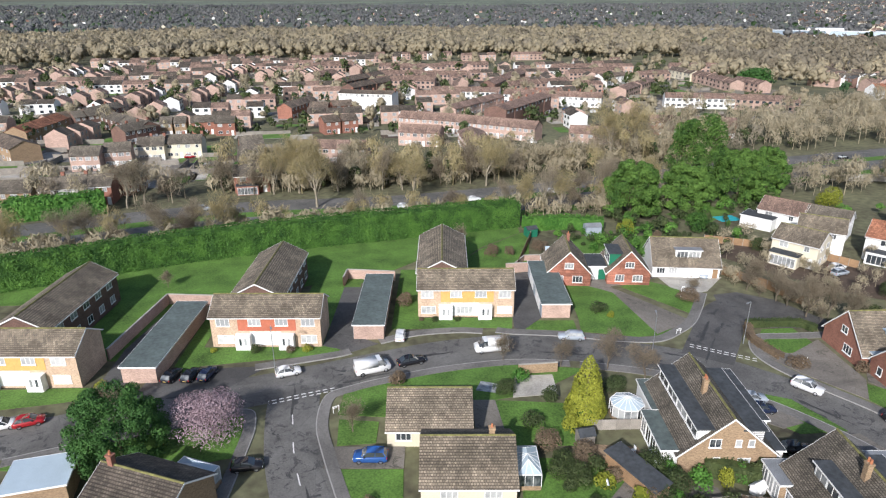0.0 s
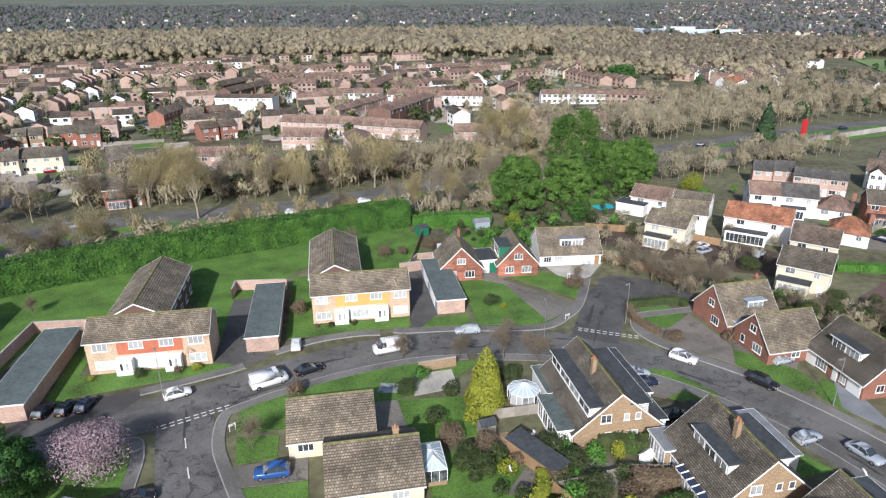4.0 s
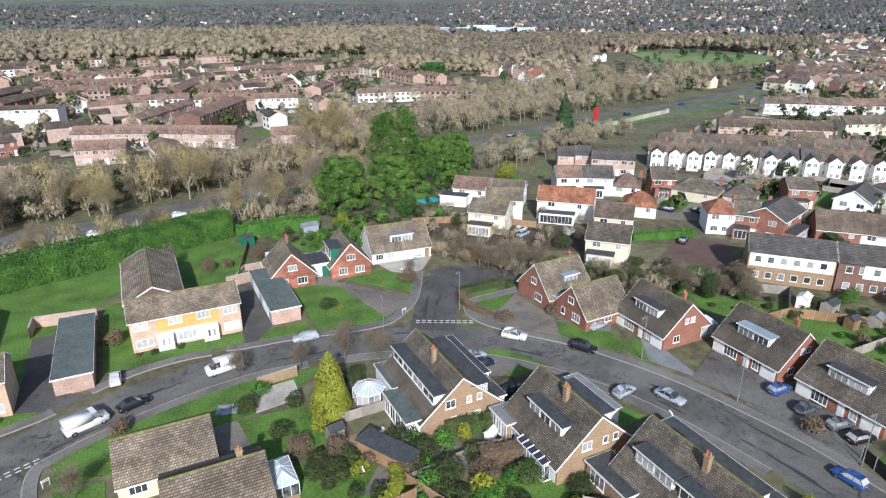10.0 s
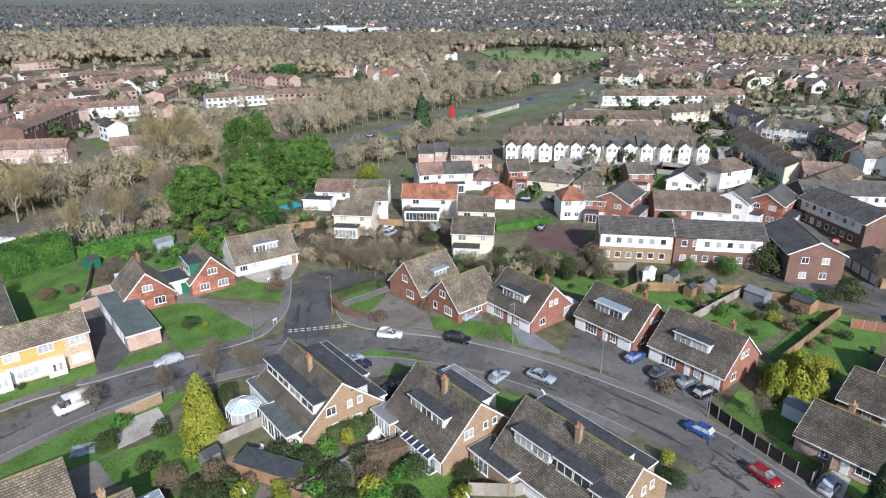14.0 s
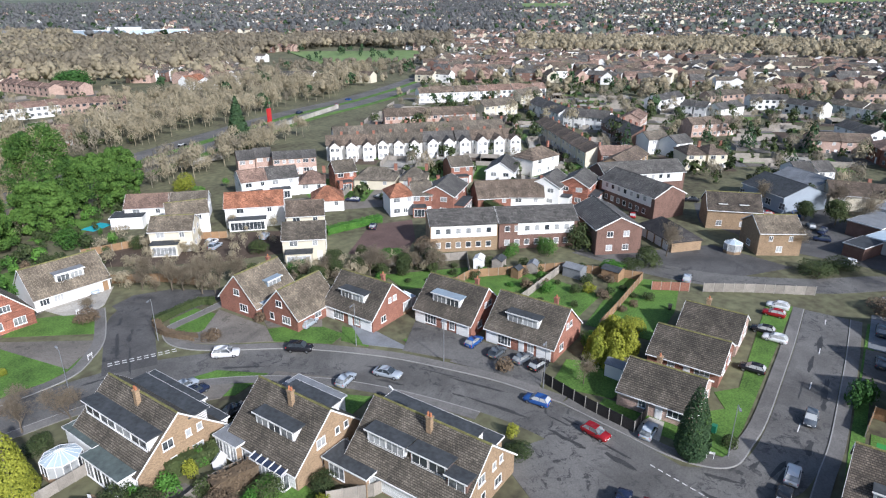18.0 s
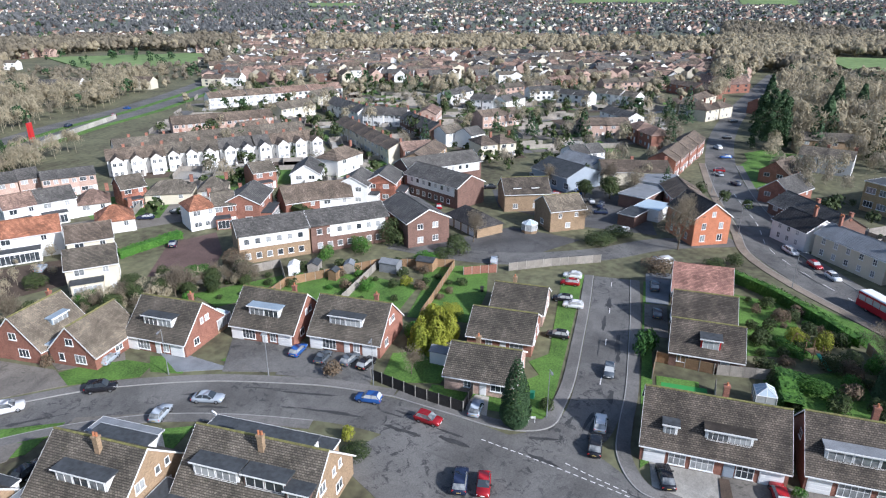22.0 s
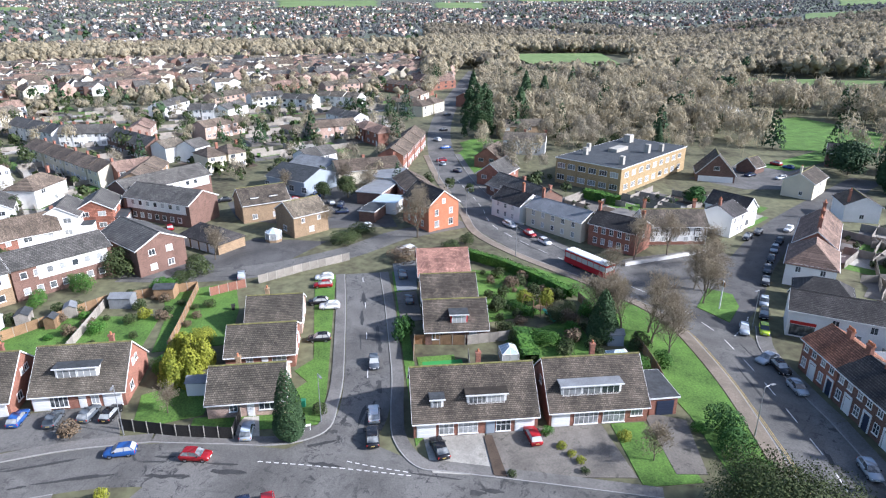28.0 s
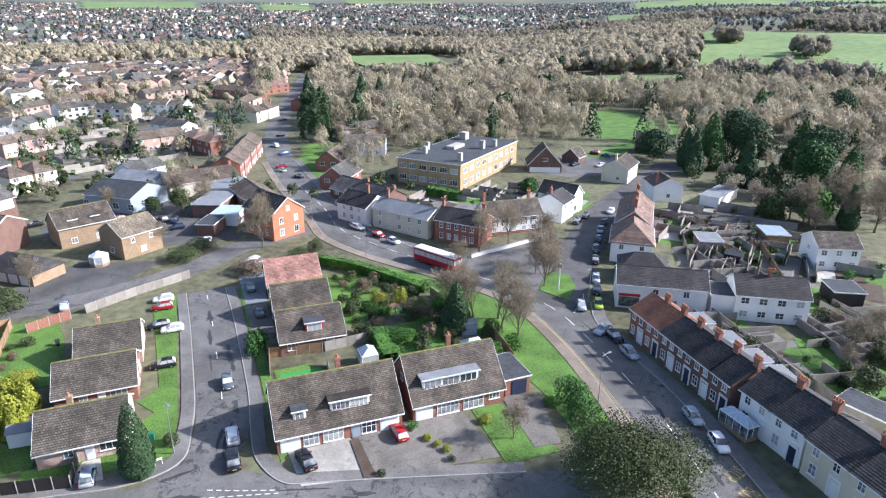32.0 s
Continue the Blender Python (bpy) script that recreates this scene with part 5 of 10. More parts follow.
    for u in (-3.3, 3.1):
        pr = part("porch", Build().box(-1.15, -1.15, 2.25, 1.15, 0, 2.42).box(-1.1, -1.1, 0, -1.0, 0, 2.25).box(1.0, -1.1, 0, 1.1, 0, 2.25).box(-1.0, -1.1, 0, 1.0, -1.02, 2.25).mesh("porch", M["white"]), h, pose(u, -3.4, 0))
        for k in (-.3, .45):
            part("porch_pane", Build().box(-.16, -1.13, 0.9, .16, -1.1, 1.95).mesh("porch_pane", M["glass"]), pr, pose(k, 0, 0))
    for c in h.children_recursive:
        if c.name.startswith("pane"):
            c.material_slots[0].link = "OBJECT"
            c.material_slots[0].material = M["net_glass"]
    r = rear
    wr = []
    for i in range(5):
        u = -7.2 + i * 3.6
        wr += [("F", u, 3.5, 1.7, 1.2, 2), ("F", u + .3, .8, 1.5, 1.2, 2), ("K", u, 3.5, 1.7, 1.2, 2)]
    house("flats", "two-storey rear block of flats in brown brick", r[0], r[1], r[2], r[3], 8.2, 5.1, 7.2, "brick_brown", "roof_light", "block of flats", wins=wr)
    return h


flats(-66.0, -48.6, 72.2, "clad_yellow", "two-storey flats with yellow tile-hung front and white porches", (-60.3, 79, -60.3, 99))
flats(-34.6, -18.3, 82.9, "clad_red", "two-storey flats with red tile-hung front and white porches", (-29.6, 89.8, -29.6, 108.6))
flats(-4.2, 11.4, 92.4, "clad_yellow", "two-storey flats with yellow tile-hung front and white porches", (-0.3, 99.2, -0.3, 118))


def garage_block(x0, y0, x1, y1, n, face):
    g = flat_box("garage_block", "long flat-roofed brick garage block with felt roof", x0, y0, x1, y1, 2.6, "brick_pale", "felt_green", "garage")
    w, d = x1 - x0, y1 - y0
    for i in range(n):
        slab_door(g, face * w / 2, -d / 2 + d * (i + .5) / n, 0, 90 * face, 2.2, 2.05, "white" if i % 3 else "grey_paint", "garage_door")


garage_block(-43.6, 73.2, -38.9, 93.0, 7, -1)
garage_block(-13.8, 85, -9.2, 104, 7, -1)
garage_block(16, 92, 20.6, 110, 7, -1)
brick_wall([(-48.4, 79), (-47.2, 97.4), (-38.5, 96.8)], 1.9, "brick_pale", "red brick garden wall round the garage court")
brick_wall([(-18.2, 104.3), (-18, 108), (-9, 107)], 1.9, "brick_pale", "red brick wall at the end of the garage court")
brick_wall([(11.8, 110.5), (21, 111.5)], 1.9, "brick_pale", "red brick wall behind the garages")


# ---- chalet houses between the estate road and the gardens ----
def chalet(ax, ay, by, rz, label, W=10.6, wall="brick_buff", dm=(), ext=True):
    L = ay - by
    wins = [("B", -1.6, 3.4, 1.3, 1.1, 2), ("B", 0.9, 3.5, .7, .9, 1), ("B", 2.3, 3.5, .7, .9, 1), ("B", -1.2, .8, .8, 1.3, 1), ("B", 1.8, .9, 1.4, 1.1, 2),
            ("K", -3, .9, 1.8, 1.3, 3), ("K", 2.5, .9, 1.8, 1.3, 3)]
    return house("chalet_house", label, ax, ay, ax, by, W, 2.5, rz, wall, "roof_grey", "house", wins=wins, dormers=dm, stacks=[(0.6, -0.9, rz - 1.8, rz + 1.1, "brick_buff")],
                 panels=[("F", 0, .2, L - .6, 2.1, "white_board")])


chalet(30.7, 68.6, 55.4, 7.1, "chalet house in buff brick with long white dormers", dm=[(0, 12.6, -1, 4.0, 1.5, 3.5, 2, 4), (0.5, 12.0, 1, 4.0, 1.5, 3.5, 2, 4)])
chalet(40.3, 53.3, 42.2, 7.2, "chalet house in buff brick with white boarded dormer", dm=[(0.4, 6.2, -1, 4.0, 1.5, 3.4, 2, 3), (0, 7, 1, 4.0, 1.5, 3.4, 2, 3)])
chalet(45.2, 39.8, 25.0, 7.2, "long chalet house in buff brick with dark dormers", dm=[(-3.2, 5.2, -1, 4.0, 1.5, 3.5, 3, 2), (2.3, 4.6, -1, 4.0, 1.5, 3.5, 2, 2, "felt", "brick_brown", "brick_brown"), (6.0, 2.4, -1, 3.6, 1.4, 3.9, 2, 1, "felt", "brick_brown", "brick_brown"), (0, 9, 1, 4.0, 1.5, 3.4, 2, 3)])
ex = flat_box("house_extension", "single-storey flat-roofed rear extension with felt roof", 23.7, 56.0, 27.0, 63.0, 2.7, "render", "felt_green", "extension")
for i in range(4):
    window(ex, -1.65, -2.6 + 1.7 * i, .2, -90, 1.5, 2.1, 2, 1)
flat_box("house_extension", "single-storey flat-roofed rear extension with felt roof", 25.0, 63.3, 27.2, 69.5, 2.75, "render", "felt_green", "extension")
flat_box("house_extension", "flat-roofed garage wing with white fascia", 34.4, 56.0, 37.0, 61.0, 2.6, "white_board", "felt", "extension")
flat_box("house_extension", "flat-roofed garage wing with white fascia", 34.8, 61.3, 37.8, 72.0, 2.65, "white_board", "felt", "extension")
ex = flat_box("house_extension", "flat-roofed sun room with white framed glazing", 34.0, 50.6, 36.9, 54.2, 2.7, "brick_buff", "felt_light", "extension")
for i in range(3):
    window(ex, -1.45, -1.2 + 1.2 * i, .3, -90, 1.1, 2.0, 2, 1)
window(ex, .2, -1.8, .3, 0, 2.0, 2.0, 3, 1)
flat_box("house_extension", "flat-roofed garage wing with pale felt roof", 45.2, 47.5, 48.0, 55.6, 2.6, "white_board", "felt_light", "extension")
ex = flat_box("house_extension", "flat-roofed rear extension with dark felt roof", 38.4, 35.6, 41.6, 41.6, 2.6, "brick_buff", "felt", "extension")
window(ex, -1.6, 1.2, .6, -90, 2.2, 1.6, 3, 1)
window(ex, -.3, -3.0, .2, 0, 1.8, 2.0, 2, 1)
flat_box("house_extension", "flat-roofed garage wing with dark felt roof", 49.8, 27.5, 52.2, 43.0, 2.6, "brick_buff", "felt", "extension")


# ---- bungalows below the estate road ----
house("bungalow", "bungalow with weathered tile roof and buff brick walls", -6.6, 64.2, 3.2, 64.2, 8.6, 2.5, 5.2, "cream", "roof_light", "house",
      wins=[("F", -3, .9, 1.8, 1.2, 3), ("F", 2.5, .9, 1.8, 1.2, 3), ("A", 0, .9, 1.2, 1.1, 2), ("K", 0, .9, 1.8, 1.2, 3)], barge=False)
house("bungalow", "bungalow with weathered tile roof and a side conservatory", -2.4, 55.2, 7.4, 55.2, 9.0, 2.5, 5.2, "cream", "roof_light", "house",
      wins=[("F", -2, .9, 1.8, 1.2, 3), ("F", 2.5, .9, 1.8, 1.2, 3), ("B", 0, .9, 1.2, 1.1, 2)], stacks=[(2.6, 0.4, 4.4, 6.0, "brick_buff", 1)], barge=False)

# ---- three red brick chalets on the bend ----
def detached(x, ya, yb, dmw, dmroof, label, rz=6.7):
    L = ya - yb
    u = L / 2
    wins = [("F", -u * .42, .35, 2.2, 1.75, 4), ("F", u * .35, .5, 1.0, 1.5, 2), ("B", -.5, 3.6, .7, .9, 1), ("B", .7, 3.6, .9, .9, 2), ("B", -2.2, .9, 1.2, 1.1, 2), ("K", -2, .8, 2, 1.3, 3), ("K", 2, .8, 2, 1.3, 3)]
    return house("chalet_house", label, x, ya, x, yb, 9.4, 2.5, rz, "brick_red", "roof_grey", "house", "row of chalet houses on the bend", wins=wins,
                 doors=[("F", u * .72, 2.3, 2.1, "white"), ("F", -u * .8, 2.0, 2.1, "white"), ("F", u * .08, .9, 2.05, "white")],
                 dormers=[(-.2, dmw, -1, 3.6, 1.5, 3.3, 3, 2, dmroof)], stacks=[(u * .55, .8, rz - 1.2, rz + .8, "brick_red", 1)])


detached(70.3, 68.3, 58.0, 5.0, "felt", "red brick chalet house with a white dormer and garage")
detached(77.5, 55.3, 44.6, 5.2, "lead", "red brick chalet house with a pale blue dormer roof")
detached(78.3, 42.5, 31.2, 5.2, "felt", "red brick chalet house with a white dormer and glazed porch")

# pair of red brick gabled houses at the corner of the cul-de-sac
house("corner_house", "red brick house with swept tile roof and blue dormer", 58.0, 80.6, 67.2, 81.0, 8.6, 2.4, 6.9, "brick_red", "roof_light", "house",
      wins=[("A", 0, 3.4, 1.3, 1.1, 2), ("A", 1.4, .8, 1.8, 1.3, 3), ("F", 0, .8, 1.4, 1.2, 2)], dormers=[(1.0, 3.0, -1, 3.4, 1.5, 2.9, 3, 1, "lead", "lead")], stacks=[(3.6, 1, 5.4, 7.2, "brick_red", 1)])
house("corner_house", "red brick house with brown tile roof and white gable window", 59.0, 71.6, 68.0, 71.9, 7.6, 2.4, 6.3, "brick_red", "roof_light", "house",
      wins=[("A", 0, 3.4, 1.3, 1.1, 2), ("A", 1.4, .8, 1.8, 1.3, 3), ("A", -1.8, .8, .9, 1.2, 1), ("F", 0, .8, 1.4, 1.2, 2)])
flat_box("garage", "flat-roofed garage between two gabled houses", 59.4, 75.4, 66, 77.0, 2.7, "lead", "lead", "garage", "white")

# houses at the head of the green
house("gable_house", "red tile-hung gabled house with white windows", 23.2, 113.6, 22.6, 104.5, 8.0, 2.5, 6.6, "hang_red", "roof_light", "house",
      wins=[("B", 0, 3.4, 1.6, 1.1, 3), ("B", -1.8, .7, 1.8, 1.3, 3), ("B", 1.6, .7, 1.8, 1.3, 3)], stacks=[(-2.5, .4, 5.5, 7.6, "brick_red", 1)])
house("gable_house", "red tile-hung gabled house with a green dormer", 34.2, 113.6, 33.6, 104.8, 7.6, 2.5, 6.6, "hang_red", "roof_light", "house",
      wins=[("B", 0, 3.4, 1.6, 1.1, 3), ("B", -1.6, .7, 1.6, 1.3, 3), ("B", 1.6, .7, 1.8, 1.3, 3)], dormers=[(0.5, 4.6, -1, 3.2, 2.2, 3.4, 3, 1, "felt", "green_paint")])
fb = flat_box("garage", "flat-roofed linking garage with white and green doors", 26.4, 107.2, 30.2, 113, 2.8, "white_board", "felt", "garage")
slab_door(fb, -.7, -2.9, 0, 0, 1.9, 2.1, "white", "garage_door")
slab_door(fb, 1.2, -2.9, 0, 0, 1.7, 2.1, "green_paint", "garage_door")
house("chalet_house", "pale brick chalet with weathered roof and double garage", 39.4, 112.6, 51.6, 111.6, 8.4, 2.5, 6.5, "render", "roof_light", "house",
      wins=[("F", -4.6, .8, 1.5, 1.3, 3), ("F", -2.4, .8, 1.5, 1.3, 3), ("B", 0, 3.4, 1.2, 1, 2)], doors=[("F", .9, 2.4, 2.1, "white"), ("F", 3.5, 2.4, 2.1, "white"), ("F", 5.3, .9, 2.05, "wood")],
      dormers=[(.4, 4.6, -1, 3.5, 1.5, 3.0, 3, 2, "felt_light")])

# ---- bungalows along the side road ----
for x, ya, yb, st in ((73.3, 20.2, 10.8, 1), (84.6, 20.0, 10.4, 0), (94.4, 18.7, 10.2, 1)):
    house("bungalow", "brick bungalow with brown tile roof and mossy ridge", x, ya, x, yb, 8.6, 2.4, 5.0, "brick_pale" if st else "brick_red", "roof_grey", "house", "row of bungalows on the side road",
          wins=[("F", -1.5, .9, 1.0, 1.2, 2), ("F", 2.6, .9, 2.0, 1.2, 3), ("B", -1.5, .9, 1.6, 1.2, 3), ("B", 1.8, .9, 1.6, 1.2, 3), ("B", 0, 3.2, .9, .7, 2)], doors=[("F", .6, .9, 2.05, "white")],
          stacks=[(-1.2, .3, 4.2, 6.1, "brick_buff", 1)] if st else [])
house("bungalow", "bungalow with new pink tile roof", 109.5, -9.8, 109.2, -19.2, 9.0, 2.6, 5.9, "brick_buff", "roof_pink", "house", "chalets on the side road", wins=[("A", 0, .9, 1.6, 1.2, 3), ("F", 0, .9, 1.6, 1.2, 3)])
house("bungalow", "bungalow with mottled brown tile roof", 98.3, -9.4, 98.0, -18.6, 8.6, 2.5, 5.6, "brick_brown", "roof_brown", "house", "chalets on the side road", wins=[("A", 0, .9, 1.6, 1.2, 3), ("F", 0, .9, 1.6, 1.2, 3)])
house("chalet_house", "chalet with mottled brown roof and red tile-hung dormer", 88.2, -8.8, 87.8, -18.4, 8.4, 2.5, 5.6, "brick_brown", "roof_brown", "house", "chalets on the side road",
      wins=[("F", -3, .9, 1.6, 1.2, 3), ("F", 2.5, .9, 1.2, 1.2, 2), ("A", 0, .9, 1.6, 1.2, 3)], dormers=[(.4, 2.6, -1, 2.9, 1.6, 3.4, 3, 1, "felt", "red_paint")])

# pair facing the junction
house("semi_detached_pair", "long red brick chalet pair with two dormers and white garages", 66.7, -5.0, 66.3, -20.0, 9.4, 2.5, 6.9, "brick_red", "roof_brown", "house",
      wins=[("F", -3.6, .3, 1.8, 1.9, 3, 2), ("F", -1.0, .3, 2.4, 1.9, 4, 2), ("F", 3.3, .3, 1.8, 1.9, 3, 2), ("B", 0, 3.4, 1, 1, 2)],
      doors=[("F", -6.0, 2.3, 2.1, "white"), ("F", 5.9, 2.4, 2.1, "white"), ("F", 1.7, 1.1, 2.05, "grey_paint")],
      dormers=[(-4.6, 1.5, -1, 3.1, 1.5, 3.7, 2, 1, "felt"), (1.4, 4.8, -1, 3.5, 1.3, 3.5, 4, 2, "roof_brown")], stacks=[(1.0, 1.0, 5.6, 8.0, "brick_red", 1)])
house("semi_detached_pair", "red brick chalet with a long white dormer and glazed porch", 66.7, -21.6, 66.4, -34.0, 9.4, 2.5, 6.9, "brick_red", "roof_brown", "house",
      wins=[("F", -1.6, .2, 3.0, 2.1, 5, 2), ("F", 1.9, .2, 2.8, 2.1, 4, 2), ("F", 4.8, .9, 1.5, 1.2, 3), ("A", 0, 3.4, 1, 1, 2)], doors=[("F", -4.8, 2.3, 2.1, "white")],
      dormers=[(-.8, 7.6, -1, 3.5, 1.4, 3.5, 3, 3, "felt_light")], stacks=[(.6, 1.2, 5.6, 8.0, "brick_red", 1)])
fb = flat_box("garage", "lean-to garage with tiled roof and navy door", 62.6, -38.2, 68.6, -34.6, 2.7, "brick_red", "felt", "garage")
slab_door(fb, -3.0, -.2, 0, -90, 2.3, 2.1, "navy", "garage_door")

# ---- offices ----
OFF = [("F", -5.4 + 2.1 * i, z, 1.1, 1.2, 1) for i in range(6) for z in (.9, 3.9)]
house("office_block", "two-storey office with white upper panels and buff brick below", 101.6, 73.6, 111.0, 63.2, 9.2, 5.9, 7.9, "brick_buff", "roof_slate", "office", wins=OFF, panels=[("F", 0, 3.1, 13.6, 2.7, "render")], gutter=False)
OFF = [("F", -6.6 + 2.1 * i, z, 1.1, 1.2, 1) for i in range(7) for z in (.9, 3.9)]
house("office_block", "two-storey office with brown brick end and white upper panels", 111.2, 63, 122.4, 50.6, 9.2, 5.9, 7.9, "brick_brown", "roof_slate", "office", wins=OFF, panels=[("F", 1.6, 3.1, 12.0, 2.7, "render")], gutter=False)
house("office_block", "gabled brown brick office with white bargeboards", 130.5, 49.0, 119.5, 38.6, 9.6, 5.6, 7.9, "brick_brown", "roof_slate", "office",
      wins=[("B", -2, .9, 1.3, 1.2, 2), ("B", 1.5, .9, 1.3, 1.2, 2), ("B", -2, 3.8, 1.3, 1.2, 2), ("B", 1.5, 3.8, 1.3, 1.2, 2)])
OFF = [("F", -7 + 2.3 * i, z, 1.1, 1.2, 1) for i in range(7) for z in (.9, 3.9)]
house("office_block", "long brown brick office with white upper panels", 159, 54.5, 149, 37.0, 9.5, 5.6, 7.9, "brick_brown", "roof_slate", "office", wins=OFF, panels=[("F", 0, 3.0, 18, 2.5, "render")])
house("office_block", "brown brick office range with white upper panels", 161, 60, 178, 44, 9.5, 5.6, 7.9, "brick_brown", "roof_slate", "office", wins=OFF, panels=[("F", 2, 3.0, 18, 2.5, "render")])


# ---- vehicles ----
LIME = (.45, .60, .04)
CARS = [
    ("hatch", WHITE, -21.6, 75.2, 21, "white"),
    ("van", WHITE, -10.0, 76.0, 22, "white"),
    ("saloon", BLACK, -4.7, 78.0, 21, "black"),
    ("hatch", WHITE, -6.7, 85.4, 90, "white"),
    ("van", WHITE, 7.0, 81.7, 189, "white"),
    ("estate", SILVER, 19.5, 85.0, 175, "silver"),
    ("hatch", BLACK, -37.4, 74.3, 80, "black"),
    ("hatch", BLACK, -34.8, 74.4, 80, "black"),
    ("hatch", NAVY, -32.6, 74.7, 80, "navy"),
    ("hatch", RED, -50.8, 64.2, 23, "red"),
    ("hatch", WHITE, -53.7, 63.5, 21, "white"),
    ("suv", BLUE, -8.3, 57.6, 180, "blue"),
    ("hatch", BLACK, -21.8, 56.2, 10, "black"),
    ("suv", WHITE, 48.2, 71.2, 313, "white"),
    ("hatch", SILVER, 39.8, 68.7, 0, "silver"),
    ("hatch", NAVY, 39.8, 66.4, 0, "navy"),
    ("hatch", BLACK, 40.2, 58.8, 0, "black"),
    ("hatch", SILVER, 48.8, 108.5, 250, "silver"),
    ("suv", BLACK, 55.4, 63.5, 300, "black"),
    ("saloon", SILVER, 57.5, 48.5, 284, "silver"),
    ("hatch", SILVER, 53.0, 52.1, 10, "silver"),
    ("hatch", BLUE, 71.6, 43.3, 0, "blue"),
    ("hatch", GREY, 70.9, 38.9, 0, "grey"),
    ("hatch", GREY, 71.5, 35.0, -10, "grey"),
    ("hatch", BLACK, 71.2, 32.3, -10, "black"),
    ("hatch", BLUE, 63.5, 28.7, 94, "blue"),
    ("hatch", RED, 61.6, 20.0, 260, "red"),
    ("hatch", SILVER, 61.7, 68.1, 10, "silver"),
    ("hatch", SILVER, 65.4, 14.9, 0, "silver"),
    ("saloon", BLACK, 59.3, -7.6, 10, "black"),
    ("hatch", RED, 60.1, -18.9, 4, "red"),
    ("hatch", WHITE, 66.8, -0.3, 0, "white"),
    ("saloon", BLACK, 62.4, 0.0, 0, "black"),
    ("hatch", GREY, 79.2, -0.7, 180, "grey"),
    ("hatch", BLACK, 87.4, 7.4, 90, "black"),
    ("hatch", WHITE, 98.5, 6.2, 90, "white"),
    ("hatch", BLACK, 100.5, 8.2, 90, "black"),
    ("hatch", WHITE, 111.0, 7.6, 90, "white"),
    ("hatch", RED, 107.6, 7.7, 90, "red"),
    ("suv", GREY, 110.4, -7.1, 0, "grey"),
    ("hatch", GREY, 99.4, -7.4, 0, "grey"),
    ("van", WHITE, 121.7, -9.0, -60, "white"),
    ("suv", NAVY, 52.3, 13.4, 10, "navy"),
    ("hatch", RED, 52.5, 10.9, -170, "red"),
    ("hatch", WHITE, 137.2, -34.0, -160, "white"),
    ("hatch", WHITE, 136.5, -34.4, 200, "white"),
    ("hatch", RED, 129.9, -37.2, 200, "red"),
    ("hatch", WHITE, 124.5, -39.1, 200, "white"),
    ("saloon", BLACK, 70.5, -57.8, 175, "black"),
    ("hatch", SILVER, 65.3, -56.8, 175, "silver"),
    ("hatch", SILVER, 49.4, -54.2, 165, "silver"),
    ("hatch", WHITE, 44.2, -53.3, 160, "white"),
    ("hatch", SILVER, 81.6, -59.2, 150, "silver"),
    ("hatch", LIME, 81.1, -62.3, 150, "lime-green"),
    ("hatch", BLACK, 86.1, -65.5, 145, "black"),
    ("hatch", SILVER, 90.5, -68.4, 145, "silver"),
    ("hatch", BLACK, 98.5, -73.9, 145, "black"),
    ("hatch", GREY, 103.9, -77.8, 145, "grey"),
    ("hatch", BLACK, 108.7, -81.7, 140, "black"),
    ("hatch", SILVER, 114.0, -86.1, 140, "silver"),
    ("hatch", BLACK, 118.2, -90.0, 135, "black"),
    ("hatch", WHITE, 125.5, -97.3, 130, "white"),
    ("hatch", BLACK, 121.6, -84.6, 130, "black"),
    ("hatch", BLACK, 124.3, -88.8, 130, "black"),
    ("hatch", WHITE, 139.4, -0.7, 150, "white"),
    ("hatch", NAVY, 146.3, -2.8, 170, "navy"),
    ("hatch", NAVY, 157.6, 5.4, 170, "navy"),
    ("hatch", SILVER, 114.0, 23.3, 10, "silver"),
    ("hatch", RED, 144.8, 44.2, 20, "red"),
    ("hatch", WHITE, 139.5, 38.9, 20, "white"),
    ("hatch", SILVER, 74.7, 109.1, 20, "silver"),
    ("hatch", WHITE, 75.7, 111.7, 20, "white"),
    ("hatch", SILVER, 84.5, 105.3, 30, "silver"),
    ("hatch", NAVY, 103.0, 90.0, 30, "navy"),
    ("hatch", WHITE, -9.9, 151.6, 15, "white"),
    ("hatch", WHITE, 8.0, 157.7, 15, "white"),
    ("hatch", WHITE, 29.3, 164.8, 15, "white"),
    ("hatch", BLACK, 131.0, 203.2, 20, "black"),
    ("hatch", WHITE, 32.6, 230.1, 0, "white"),
]
for shape, rgb, x, y, ang, word in CARS:
    far = x * x + y * y > 150 ** 2
    car(shape, rgb, x, y, ang, "%s %s standing on the %s" % (word, {"hatch": "hatchback car", "saloon": "saloon car", "suv": "tall family car", "estate": "estate car", "van": "panel van"}[shape], "road or drive"), not far)


# ---- rows of houses farther off ----
def plain_window(w, h):
    return frame_mesh(w, h, 2, 1, "white", True, False)


STYLE = {"t": "terraced house", "s": "detached house", "g": "gabled house", "h": "hipped-roof house", "w": "semi-detached house"}
WALLWORD = {"brick_pale": "pale red brick", "brick_red": "red brick", "brick_brown": "dark brown brick", "brick_buff": "buff brick", "render": "white rendered", "cream": "cream", "hang_red": "red tile-hung"}
ROOFWORD = {"roof_grey_lit": "sunlit-toned grey-brown tile", "roof_brown_lit": "sunlit-toned brown tile", "roof_slate": "grey slate", "roof_rust": "rust-brown tile", "roof_brown": "brown tile", "roof_grey": "grey-brown tile", "roof_dark": "dark slate", "roof_red": "orange-red tile", "roof_light": "weathered tile"}


FAR_ROWS = []


